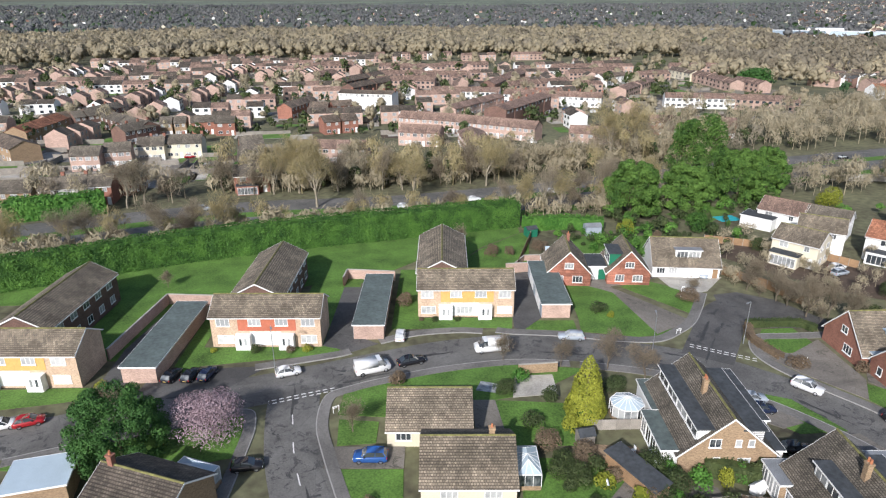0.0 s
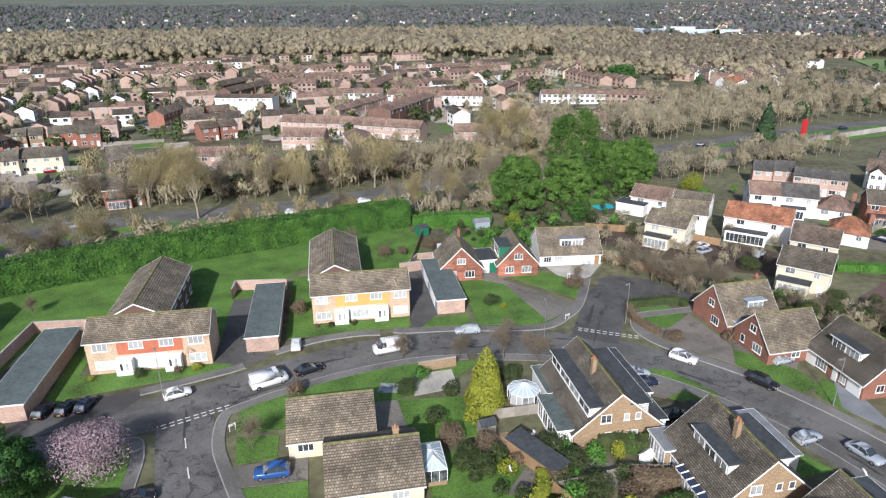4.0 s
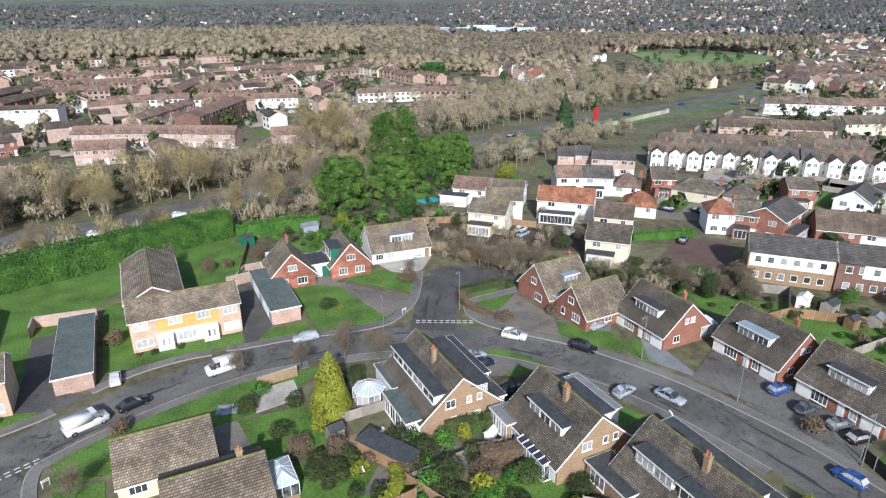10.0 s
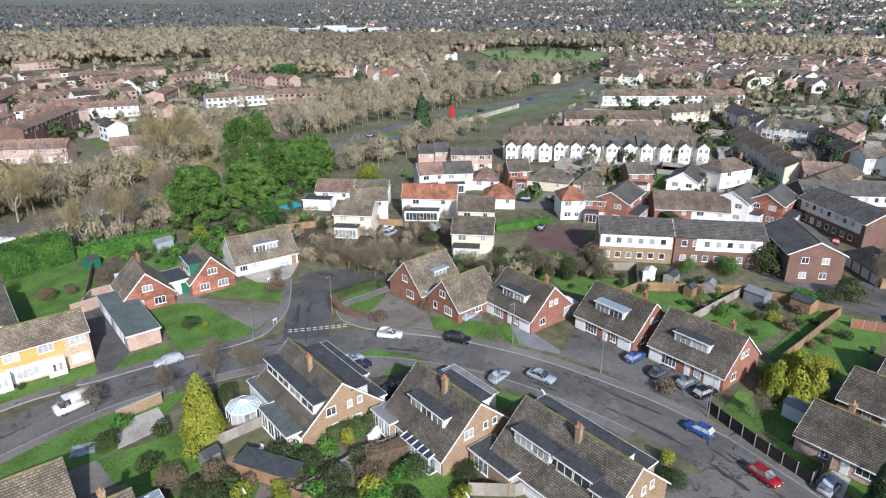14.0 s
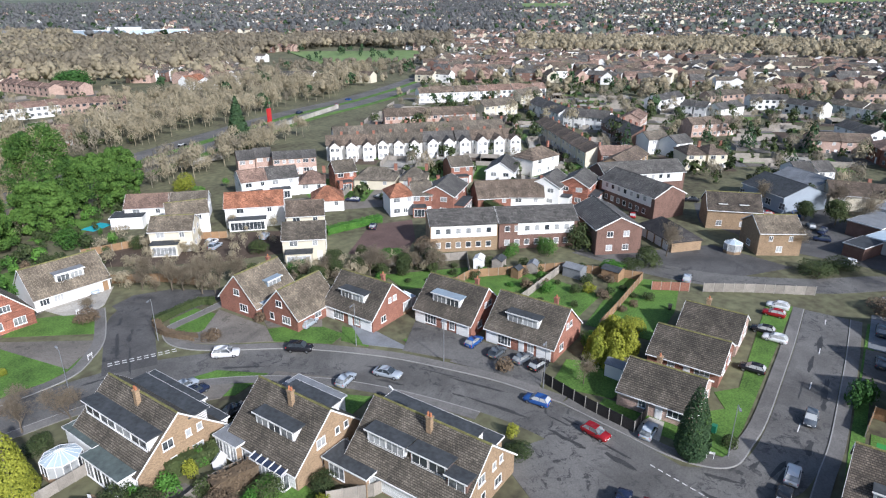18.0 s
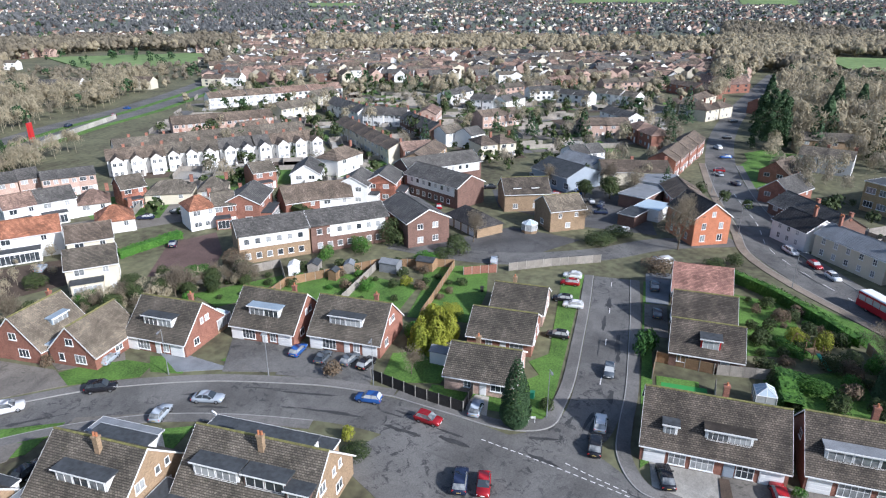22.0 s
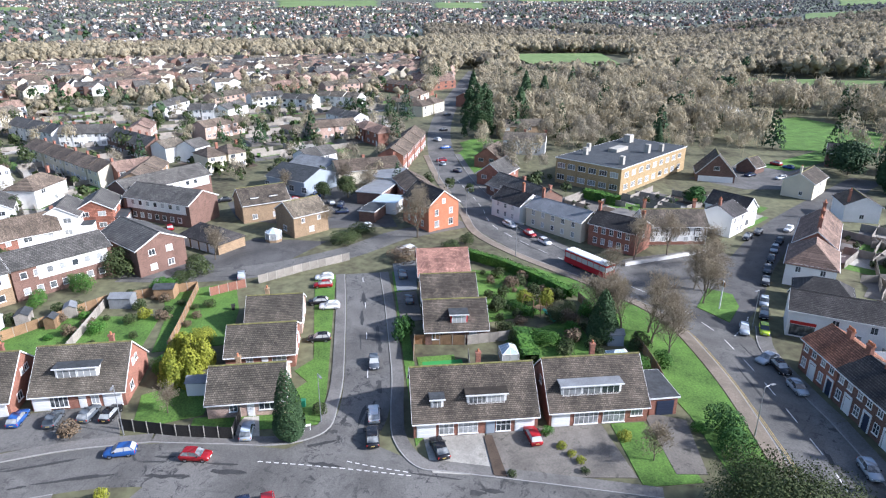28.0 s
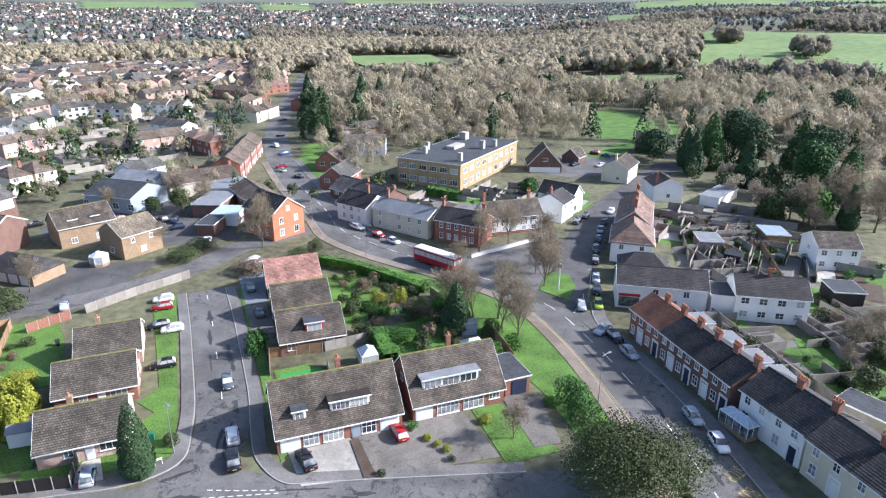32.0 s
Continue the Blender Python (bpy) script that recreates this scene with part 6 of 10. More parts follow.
def row(ax, ay, bx, by, n, W, ez, rz, wall, roof, style):
    # Rows swap grey and brown tile for copies with sunlight in the colour.
    roof = {"roof_grey": "roof_grey_lit", "roof_brown": "roof_brown_lit", "roof_dark": "roof_slate"}.get(roof, roof)
    a, b = Vector((ax, ay)), Vector((bx, by))
    far = ((a + b) / 2).length > 330
    if far:
        return FAR_ROWS.append((ax, ay, bx, by, n, W, ez, rz, wall, roof))
    gap = .0 if style in "tw" else (.8 if n > 1 else 0)
    d = (b - a) / n
    u = d.normalized()
    ln = round(d.length - gap, 1)
    word = "%s %s with %s roof" % (WALLWORD[wall], STYLE[style], ROOFWORD[roof])
    for i in range(n):
        p = a + d * i + u * gap / 2
        q = p + u * (d.length - gap - (.02 if style == "t" else 0))
        off = (i % 2) * .25 - .1 if style == "t" else 0
        nrm = Vector((u.y, -u.x)) * off
        p, q = p + nrm, q + nrm
        near = p.length < 185
        h = house("house", word, p.x, p.y, q.x, q.y, W, ez, rz, wall, roof, "house", STYLE[style] + " row" if n > 2 else "", gutter=near and style != "h", barge=near and style in "gs", hip=style == "h")
        two = ez > 4
        big = cached(("pw", 1), lambda: plain_window(1.6, 1.15))
        small = cached(("pw", 2), lambda: plain_window(1.0, 1.1))
        z1 = ez - 1.55
        front = [(-ln * .24, z1, big), (ln * .26, z1, small)] + ([(-ln * .24, .8, big), (ln * .1, .8, small)] if two and not far else [])
        for x, z, me in front:
            part("window", me, h, pose(x, -W / 2, z))
        if style == "g":
            for x, z, me in [(-W * .22, z1, big), (W * .22, z1, big)] + ([(-W * .22, .8, big), (W * .2, .8, big)] if two else []):
                part("window", me, h, pose(-ln / 2, -x, z, 0, 0, -90))
                part("window", me, h, pose(ln / 2, x, z, 0, 0, 90))
        if two and not far:
            part("door", cached("pdoor", lambda: Build().box(-.48, -.06, 0, .48, 0, 2.05).mesh("door", M["white"])), h, pose(ln * .36, -W / 2, 0))
        if not far or (i % 2):
            c = cached(("stack", rz), lambda: Build().box(-.4, -.3, rz - .9, .4, .3, rz + .85).box(-.46, -.36, rz + .85, .46, .36, rz + .98).mesh("chimney", M["brick_red"]))
            if style in "twh" and wall in ("render", "cream", "brick_brown"):
                part("chimney", c, h, pose(ln * .47, .3, 0))
        if near and style in "gs" and two:
            w, x = round(ln * .62, 1), -ln * .12
            ex = part("extension", cached(("ext", w, wall), lambda: Build().box(-w / 2, -2.4, 0, w / 2, 0, 2.55).mesh("extension", M[wall])), h, pose(x, -W / 2, 0))
            part("extension_roof", cached(("extroof", w), lambda: Build().box(-w / 2 - .15, -2.6, 2.554, w / 2 + .15, 0, 2.7).mesh("extension_roof", M["felt"])), ex)
            part("window", cached(("extwin", w), lambda: frame_mesh(w - .6, 1.9, max(2, round(w / .9)), 1, "white", True, False)), ex, pose(0, -2.4, .2))
        if style == "w":
            w, g = ln * .62, 3.2
            t = Build().sweep([(-w / 2, 0), (w / 2, 0), (w / 2, ez), (0, ez + w * .42), (-w / 2, ez)], 1, -W / 2 - g, -W / 2 + 2).mesh("gable_wing", M[wall])
            gw = part("gable_wing", t, h, pose(0, 0, 0))
            rb = Build()
            for s in (-1, 1):
                rb.sweep([(s * (w / 2 + .25), ez - .2), (s * (w / 2 + .25), ez - .02), (0, ez + w * .42 + .14), (0, ez + w * .42 - .02)], 1, -W / 2 - g - .2, -1.0)
            part("gable_roof", rb.mesh("gable_roof", M[roof]), gw)
            for x, z, me in ((-w * .25, z1, small), (w * .25, z1, small), (-w * .2, .8, small), (w * .25, .8, small)):
                part("window", me, gw, pose(x, -W / 2 - g, z))


HOUSE_ROWS = [
    (-17, 261, 2.1, 253.9, 4, 8, 5, 7.2, "brick_pale", "roof_rust", "t"),
    (2.4, 253.7, 35.6, 235.2, 8, 8, 5, 7.2, "brick_pale", "roof_rust", "t"),
    (-15.4, 230.7, -0.6, 227.2, 3, 8, 5, 7.2, "brick_pale", "roof_rust", "t"),
    (9.6, 228.7, 14.6, 188.1, 6, 9, 5, 6.5, "brick_pale", "roof_rust", "t"),
    (-5.7, 344, 10.3, 341.4, 3, 8, 5, 7, "render", "roof_rust", "t"),
    (10.3, 341.4, 29.9, 337.3, 4, 8, 5, 7, "render", "roof_rust", "t"),
    (32, 331.7, 78.3, 315.8, 9, 8, 5, 7, "render", "roof_rust", "t"),
    (21.1, 258.1, 45.3, 298.4, 6, 10, 8, 9.5, "brick_brown", "roof_rust", "t"),
    (2.1, 281, 26.8, 320.5, 6, 8, 5, 6.5, "brick_pale", "roof_rust", "t"),
    (46, 228.1, 57.5, 224.3, 2, 8, 5, 7, "brick_pale", "roof_rust", "t"),
    (57.5, 224.3, 65.6, 219.5, 2, 8, 5, 7, "brick_pale", "roof_rust", "t"),
    (108.9, 316.8, 141.3, 310.2, 6, 8, 5, 7, "render", "roof_rust", "t"),
    (141.3, 310.2, 166.6, 298.9, 5, 8, 5, 7, "brick_pale", "roof_rust", "t"),
    (81.5, 250.3, 111.6, 241.8, 6, 8, 5, 7, "brick_red", "roof_rust", "t"),
    (-93.7, 502.7, -70.3, 508.7, 5, 8, 5, 7, "brick_pale", "roof_rust", "t"),
    (-46.9, 485.8, -13.9, 479.3, 6, 8, 5, 7, "brick_pale", "roof_rust", "t"),
    (-2.7, 496.1, 34.3, 493.6, 6, 8, 5, 7, "brick_pale", "roof_rust", "t"),
    (-31.8, 392.7, -4.6, 388.9, 5, 8, 5, 7, "brick_pale", "roof_rust", "t"),
    (-14.9, 427.4, 15.7, 423.9, 6, 8, 5, 7, "brick_pale", "roof_rust", "t"),
    (-48.2, 307.6, -22.6, 301.5, 5, 10, 9, 10, "render", "roof_brown", "t"),
    (-52.9, 356.2, -31.4, 395.2, 6, 8, 5, 7, "brick_brown", "roof_brown", "t"),
    (35.7, 365.3, 72.9, 384.9, 6, 8, 5, 7, "brick_pale", "roof_rust", "t"),
    (24.5, 361, 50.1, 427.2, 8, 8, 6, 8, "brick_brown", "roof_rust", "t"),
    (78.5, 473.8, 107.3, 475.7, 5, 8, 5, 7, "brick_pale", "roof_rust", "t"),
    (82.3, 432.1, 110.7, 436.4, 5, 8, 5, 7, "brick_pale", "roof_rust", "t"),
    (95.8, 402.6, 116.2, 416.9, 3, 8, 5, 7, "render", "roof_brown", "t"),
    (93.1, 344.4, 122.7, 388.6, 6, 9, 5, 6.5, "brick_pale", "roof_rust", "t"),
    (125.2, 421.2, 147.7, 428.7, 3, 8, 5, 7, "brick_pale", "roof_rust", "t"),
    (166.1, 481.6, 202.2, 477.1, 5, 8, 5, 7, "brick_pale", "roof_rust", "t"),
    (165.3, 425.4, 168.4, 370.2, 5, 8, 5, 7, "brick_pale", "roof_rust", "t"),
    (160.2, 452, 163.8, 421.5, 3, 8, 5, 7, "cream", "roof_brown", "t"),
    (177.2, 389.6, 181.3, 364.4, 3, 8, 5, 7, "brick_pale", "roof_rust", "t"),
    (210.5, 479.3, 222.5, 467.9, 2, 8, 5, 7, "brick_pale", "roof_brown", "s"),
    (244.9, 482.6, 274.1, 482.6, 3, 8, 5, 7, "brick_pale", "roof_brown", "s"),
    (226.1, 340.9, 239.7, 342.4, 2, 9, 5, 8, "render", "roof_red", "s"),
    (235.4, 333, 258.4, 341.3, 2, 8, 5, 7, "render", "roof_brown", "s"),
    (257.9, 337.7, 288.6, 348.1, 4, 8, 5, 7, "render", "roof_grey", "s"),
    (-103.9, 485.3, -67.3, 493.7, 6, 8, 5, 7, "brick_pale", "roof_rust", "t"),
    (-86.5, 418.9, -73.7, 441.1, 2, 8, 5, 7, "brick_pale", "roof_rust", "t"),
    (-61.4, 385.3, -35.5, 439.9, 6, 8, 5, 7, "brick_brown", "roof_brown", "t"),
    (-41.8, 469.5, 0.8, 481.8, 6, 8, 5, 7, "brick_pale", "roof_rust", "t"),
    (-42, 428.6, -12.5, 435.3, 5, 8, 5, 7, "brick_pale", "roof_rust", "t"),
    (-40.5, 394, -4.6, 402.8, 6, 8, 5, 7, "brick_pale", "roof_rust", "t"),
    (-114.9, 193, -106.5, 194.5, 2, 8, 5, 7.2, "brick_pale", "roof_grey", "t"),
    (-107.5, 198, -100.1, 200.5, 2, 8, 5, 7.2, "brick_pale", "roof_grey", "t"),
    (-100.6, 206.9, -92.6, 208.7, 2, 8, 5, 7.2, "cream", "roof_grey", "t"),
    (-93, 210.6, -81.4, 212.4, 2, 8, 5, 7.2, "cream", "roof_grey", "t"),
    (-113, 152.4, -102.4, 153.9, 2, 8, 5, 7.2, "brick_buff", "roof_grey", "t"),
    (-102.2, 155, -91.9, 158.2, 2, 8, 5, 7.2, "render", "roof_grey", "t"),
    (-91.9, 158.2, -85.5, 159.3, 1, 8, 5, 7.2, "brick_red", "roof_grey", "t"),
    (-88.3, 163.5, -87.1, 173.2, 2, 8, 5, 7.2, "brick_red", "roof_brown", "t"),
    (-68.4, 209.3, -61.3, 212.1, 1, 8, 4.8, 7, "brick_red", "roof_grey", "s"),
    (-63.8, 194.1, -56.1, 195.6, 1, 8, 4.8, 7, "brick_red", "roof_grey", "s"),
    (-60, 181.5, -52.1, 182.8, 1, 8, 4.8, 7, "brick_red", "roof_grey", "s"),
    (-57.3, 169, -48.3, 170.8, 1, 8, 4.8, 7, "brick_red", "roof_grey", "s"),
    (-70.8, 283.3, -64.3, 310.9, 4, 7, 5, 7, "brick_red", "roof_brown", "s"),
    (-59.8, 288.3, -51.6, 288.1, 1, 7, 5, 7, "brick_red", "roof_brown", "s"),
    (-51, 291.6, -42.4, 295.1, 1, 7, 5, 7, "brick_red", "roof_brown", "s"),
    (-48.5, 249.8, -35.4, 256.4, 2, 8, 5, 7, "brick_red", "roof_brown", "s"),
    (-48.1, 202.5, -39.3, 204.2, 2, 8, 5, 7, "brick_pale", "roof_rust", "t"),
    (-38.7, 203.3, -24, 202.2, 3, 8, 5, 7, "brick_pale", "roof_rust", "t"),
    (-152.7, 270.3, -147.9, 290, 3, 8, 5, 7, "brick_brown", "roof_grey", "t"),
    (-139.6, 265.6, -110.7, 238.1, 4, 8, 5, 7, "brick_brown", "roof_grey", "s"),
    (-118.9, 230, -112.3, 241.8, 3, 8, 5, 7, "brick_brown", "roof_grey", "t"),
    (-111.1, 248.2, -101, 250.7, 2, 8, 5, 7, "brick_buff", "roof_grey", "s"),
    (-99.7, 250.7, -91.2, 253.2, 1, 8, 5, 7, "brick_red", "roof_grey", "s"),
    (-89.4, 249.2, -82, 250.4, 1, 8, 5, 7, "brick_red", "roof_grey", "s"),
    (-152.2, 216.5, -135.4, 202, 2, 9, 5, 7, "brick_buff", "roof_brown", "s"),
    (-155.1, 227.2, -156.8, 258.6, 3, 8, 5, 7, "brick_buff", "roof_red", "s"),
    (-161.2, 254.5, -155.4, 264.4, 2, 8, 5, 7, "brick_pale", "roof_brown", "s"),
    (-153.8, 261.4, -143.4, 273.3, 3, 8, 5, 7, "brick_brown", "roof_grey", "s"),
    (68, 119.8, 73.8, 113.7, 1, 7.5, 4.8, 6.8, "cream", "roof_light", "g"),
    (74.9, 125.8, 82.3, 121.4, 1, 7, 4.8, 6.8, "render", "roof_light", "g"),
    (74.9, 141, 81.6, 134.2, 1, 7, 4, 6.2, "render", "roof_rust", "g"),
    (81.6, 134.2, 87.9, 128.6, 1, 7, 4, 6.2, "render", "roof_grey", "g"),
    (86.3, 119.9, 95.7, 111.1, 1, 7.5, 5, 7.4, "render", "roof_red", "g"),
    (80.4, 94.1, 86.1, 88.1, 1, 8, 4.8, 7, "cream", "roof_grey", "g"),
    (90.8, 104.5, 96.5, 98.8, 1, 8, 4.8, 7, "cream", "roof_brown", "g"),
    (101.5, 134.9, 107.9, 131.8, 1, 8, 5, 7.2, "render", "roof_rust", "g"),
    (107.9, 131.8, 114.7, 127.4, 1, 8, 5, 7.2, "render", "roof_dark", "g"),
    (117.4, 155.5, 121.5, 152.9, 1, 7, 5, 7, "brick_pale", "roof_dark", "s"),
    (122.6, 154, 126.8, 151.4, 1, 7, 5, 7, "brick_pale", "roof_dark", "s"),
    (124.5, 147.6, 134, 139.4, 3, 7, 5, 6.5, "brick_pale", "roof_dark", "t"),
    (115.5, 127.1, 120.4, 122, 1, 8, 3, 5.5, "render", "roof_rust", "h"),
    (123, 121.9, 128.1, 118.8, 1, 7, 5, 7.4, "hang_red", "roof_grey", "s"),
    (128.2, 117.3, 133.6, 107.4, 1, 8, 3, 5.5, "cream", "roof_grey", "h"),
    (106.2, 112.8, 111.8, 107.4, 1, 8, 3, 5.5, "render", "roof_red", "h"),
    (113.9, 94.9, 118.8, 91.2, 1, 7.5, 5, 7.2, "render", "roof_red", "h"),
    (118.8, 91.2, 121.9, 87.3, 1, 7.5, 5, 7.2, "brick_red", "roof_grey", "s"),
    (119.3, 83.9, 131.3, 87.7, 1, 8.5, 5, 7.2, "brick_red", "roof_dark", "g"),
    (131.2, 80.5, 137.5, 74.3, 1, 8, 3, 6.2, "brick_red", "roof_brown", "t"),
    (137.5, 74.3, 142.4, 67.2, 1, 8, 3, 6.2, "render", "roof_brown", "t"),
    (141.3, 66.2, 151.5, 67.7, 1, 8, 5, 7.2, "render", "roof_dark", "g"),
    (145.8, 60.5, 156.8, 62, 1, 8, 5, 7.2, "hang_red", "roof_dark", "g"),
    (147.1, 99.7, 152.1, 95.7, 1, 8, 5, 7, "brick_red", "roof_grey", "s"),
    (153.1, 85.7, 164.323, 89.9486, 1, 8, 3.5, 6, "render", "roof_dark", "g"),
    (165.7, 85.2, 177.8, 82.5, 1, 8, 5, 7.4, "render", "roof_brown", "h"),
    (134.9, 106.7, 138.3, 100.4, 1, 8, 3, 5.5, "cream", "roof_grey", "h"),
    (125.5, 96.3, 130, 90.6, 1, 8, 3, 5.5, "cream", "roof_grey", "h"),
    (147.7, 148.3, 159, 137.1, 3, 8, 5, 7.5, "render", "roof_brown", "w"),
    (160.8, 138.1, 170.4, 125.9, 3, 8, 5, 7.5, "render", "roof_grey", "w"),
    (171.2, 126.5, 182.7, 115.1, 3, 8, 5, 7.5, "render", "roof_dark", "w"),
    (182.7, 115.1, 195.8, 103.5, 3, 8, 5, 7.5, "render", "roof_brown", "w"),
    (159, 156.2, 183.4, 136.1, 6, 8, 5, 7.8, "render", "roof_grey", "t"),
    (183.4, 136.1, 206.8, 115.9, 6, 8, 5, 7.8, "render", "roof_grey", "t"),
    (201.7, 168.6, 216.1, 155.2, 4, 8, 5, 7.5, "brick_pale", "roof_brown", "t"),
    (216.1, 155.2, 229.9, 142.7, 4, 8, 5, 7.5, "brick_pale", "roof_brown", "t"),
    (265.2, 199, 290, 178.9, 5, 8, 5, 7.5, "render", "roof_brown", "t"),
    (290, 178.9, 321.2, 155, 6, 8, 5, 7.5, "render", "roof_rust", "t"),
    (198.8, 136.9, 208, 131.4, 2, 8, 5, 7.5, "cream", "roof_brown", "t"),
    (245.4, 149.5, 264.3, 143, 3, 8, 5, 7.5, "cream", "roof_grey", "t"),
    (286.5, 153.7, 303.6, 150.1, 2, 8, 5, 7.5, "cream", "roof_grey", "s"),
    (271.5, 133.8, 249.1, 108.4, 5, 8, 5, 7.5, "render", "roof_dark", "t"),
    (249.1, 108.4, 249.4, 89.6, 4, 8, 5, 7.5, "render", "roof_dark", "t"),
    (241.6, 86.6, 219.4, 67, 5, 8, 5, 7.5, "brick_brown", "roof_dark", "t"),
    (226, 107.1, 186.1, 69.8, 7, 8, 5, 7, "cream", "roof_brown", "t"),
    (186.1, 69.8, 192.4, 61.7, 2, 8, 5, 7, "brick_red", "roof_rust", "t"),
    (172.3, 60.1, 193.3, 60.6, 2, 8, 5, 7, "brick_buff", "roof_brown", "t"),
    (216, 65.8, 222.5, 60.8, 1, 8, 5, 7, "render", "roof_grey", "s"),
    (214.8, 56.7, 221.1, 53.2, 1, 8, 5, 7, "render", "roof_dark", "s"),
    (250.6, 82.1, 266.6, 84.3, 2, 8, 5, 7, "brick_pale", "roof_rust", "s"),
    (308.9, 92.1, 331.4, 85.8, 2, 8, 5, 7, "render", "roof_dark", "s"),
    (303.6, 75.6, 302.3, 63.7, 2, 8, 5, 7, "render", "roof_dark", "g"),
    (297.9, 61.5, 315.3, 55.2, 2, 8, 5, 7, "render", "roof_dark", "g"),
    (254.2, 61.2, 268.7, 48.8, 3, 8, 5, 7, "brick_pale", "roof_brown", "t"),
    (339.8, 75, 378.8, 49.7, 6, 8, 5, 7, "brick_pale", "roof_grey", "t"),
    (386.6, 50.9, 407.5, 35.8, 3, 8, 5, 7, "brick_red", "roof_rust", "t"),
    (515.7, 129.3, 557.7, 107.5, 5, 8, 5, 7, "render", "roof_dark", "t"),
    (557.7, 107.5, 590.8, 82.1, 5, 8, 5, 7, "render", "roof_dark", "t"),
    (452.2, 109, 450.9, 82.3, 4, 8, 5, 7, "render", "roof_dark", "t"),
    (202, 49.6, 210.4, 38.9, 2, 10, 5, 7, "cream", "roof_brown", "h"),
    (339.3, 55, 349.3, 39.1, 3, 8, 5, 7, "render", "roof_dark", "g"),
    (337.2, 36.5, 328.5, 20.4, 2, 8, 5, 7, "render", "roof_dark", "g"),
    (347.1, 19.9, 332.7, -2.2, 3, 8, 5, 7, "render", "roof_grey", "g"),
    (388.2, 20.3, 416.5, -21.2, 6, 8, 5, 7, "brick_pale", "roof_grey", "t"),
    (399.5, -20.3, 372.2, -41.6, 3, 8, 5, 7, "brick_red", "roof_brown", "h"),
    (397.1, -40.9, 412.1, -60.7, 2, 8, 5, 7, "brick_red", "roof_rust", "h"),
    (319.9, -16, 313.9, -30.9, 3, 8, 5, 7, "cream", "roof_brown", "h"),
    (284.8, 10.7, 267.4, -1.4, 2, 8, 5, 7, "render", "roof_dark", "g"),
    (253, -1.3, 232.7, -11.3, 2, 9, 5, 7, "brick_red", "roof_rust", "h"),
    (248.8, 19.3, 256.1, 2.1, 2, 9, 5, 7, "brick_pale", "roof_brown", "t"),
    (196.6, 18.5, 204.2, 9.3, 2, 8, 5, 7, "render", "roof_dark", "g"),
    (184.2, 7.8, 189.5, -10.7, 2, 12, 4, 6, "cream", "roof_brown", "t"),
    (193.3, -9.6, 232.3, -20.7, 7, 8, 5.2, 7.5, "brick_red", "roof_brown", "t"),
    (171.2, -12.7, 152.8, -16.9, 3, 8, 4, 6, "brick_red", "roof_brown", "t"),
    (218.7, -51.6, 213.8, -65.2, 2, 9, 5, 7, "render", "roof_grey", "t"),
    (243.8, -55.1, 244.4, -72.3, 2, 9, 5, 7, "brick_buff", "roof_grey", "t"),
    (194.4, -40, 204.734, -46.1006, 1, 8, 3.5, 6.5, "brick_red", "roof_brown", "g"),
    (172.9, -36.7, 182.612, -43.7487, 1, 8, 3.5, 6.5, "brick_red", "roof_dark", "g"),
    (166.8, -38.2, 148.1, -47.1, 2, 9, 3, 5.5, "brick_brown", "roof_dark", "t"),
    (330, -25.2, 351.642, -35.5739, 2, 8, 5, 7, "cream", "roof_brown", "h"),
    (298.4, -26.7, 317.2, -39.7, 2, 8, 5, 7, "cream", "roof_brown", "h"),
    (326.6, -54, 347.012, -66.6227, 2, 8, 5, 7, "brick_red", "roof_brown", "h"),
]
for r in HOUSE_ROWS:
    row(*r)


def far_terraces():
    """Terraces beyond easy counting: walls, roofs and window bands for each wall and roof colour."""
    sets = {}
    for ax, ay, bx, by, n, W, ez, rz, wall, roof in FAR_ROWS:
        b = sets.setdefault((wall, roof), Build())
        a, d = Vector((ax, ay)), Vector((bx - ax, by - ay)) / n
        u = d.normalized()
        s = Vector((-u.y, u.x))
        for i in range(n):
            o = a + d * i + s * ((i % 3) * .3 - .3)
            e = o + d * .985
            dz = (i % 2) * .25
            q = lambda p, k, z: (p.x + s.x * k, p.y + s.y * k, z)
            w = W / 2
            for m, f in ((0, [q(o, -w, 0), q(e, -w, 0), q(e, -w, ez), q(o, -w, ez)]), (0, [q(o, w, 0), q(e, w, 0), q(e, w, ez), q(o, w, ez)]),
                         (0, [q(o, -w, 0), q(o, w, 0), q(o, w, ez), q(o, 0, rz + dz), q(o, -w, ez)]), (0, [q(e, -w, 0), q(e, w, 0), q(e, w, ez), q(e, 0, rz + dz), q(e, -w, ez)]),
                         (1, [q(o, -w - .3, ez - .1), q(e, -w - .3, ez - .1), q(e, 0, rz + dz + .05), q(o, 0, rz + dz + .05)]), (1, [q(o, w + .3, ez - .1), q(e, w + .3, ez - .1), q(e, 0, rz + dz + .05), q(o, 0, rz + dz + .05)])):
                b.face(f, m)
            for z in ((1.0, ez - 1.6) if ez > 4 else (1.0,)):
                for t in (.26, .74):
                    c = o + d * t
                    b.face([q(c - u * .8, -w - .05, z), q(c + u * .8, -w - .05, z), q(c + u * .8, -w - .05, z + 1.2), q(c - u * .8, -w - .05, z + 1.2)], 2)
    for (wall, roof), b in sets.items():
        me = bpy.data.meshes.new("far_terraces")
        me.from_pydata(b.v, [], b.f)
        for m in (wall, roof, "glass"):
            me.materials.append(M[m])
        me.polygons.foreach_set("material_index", b.m)
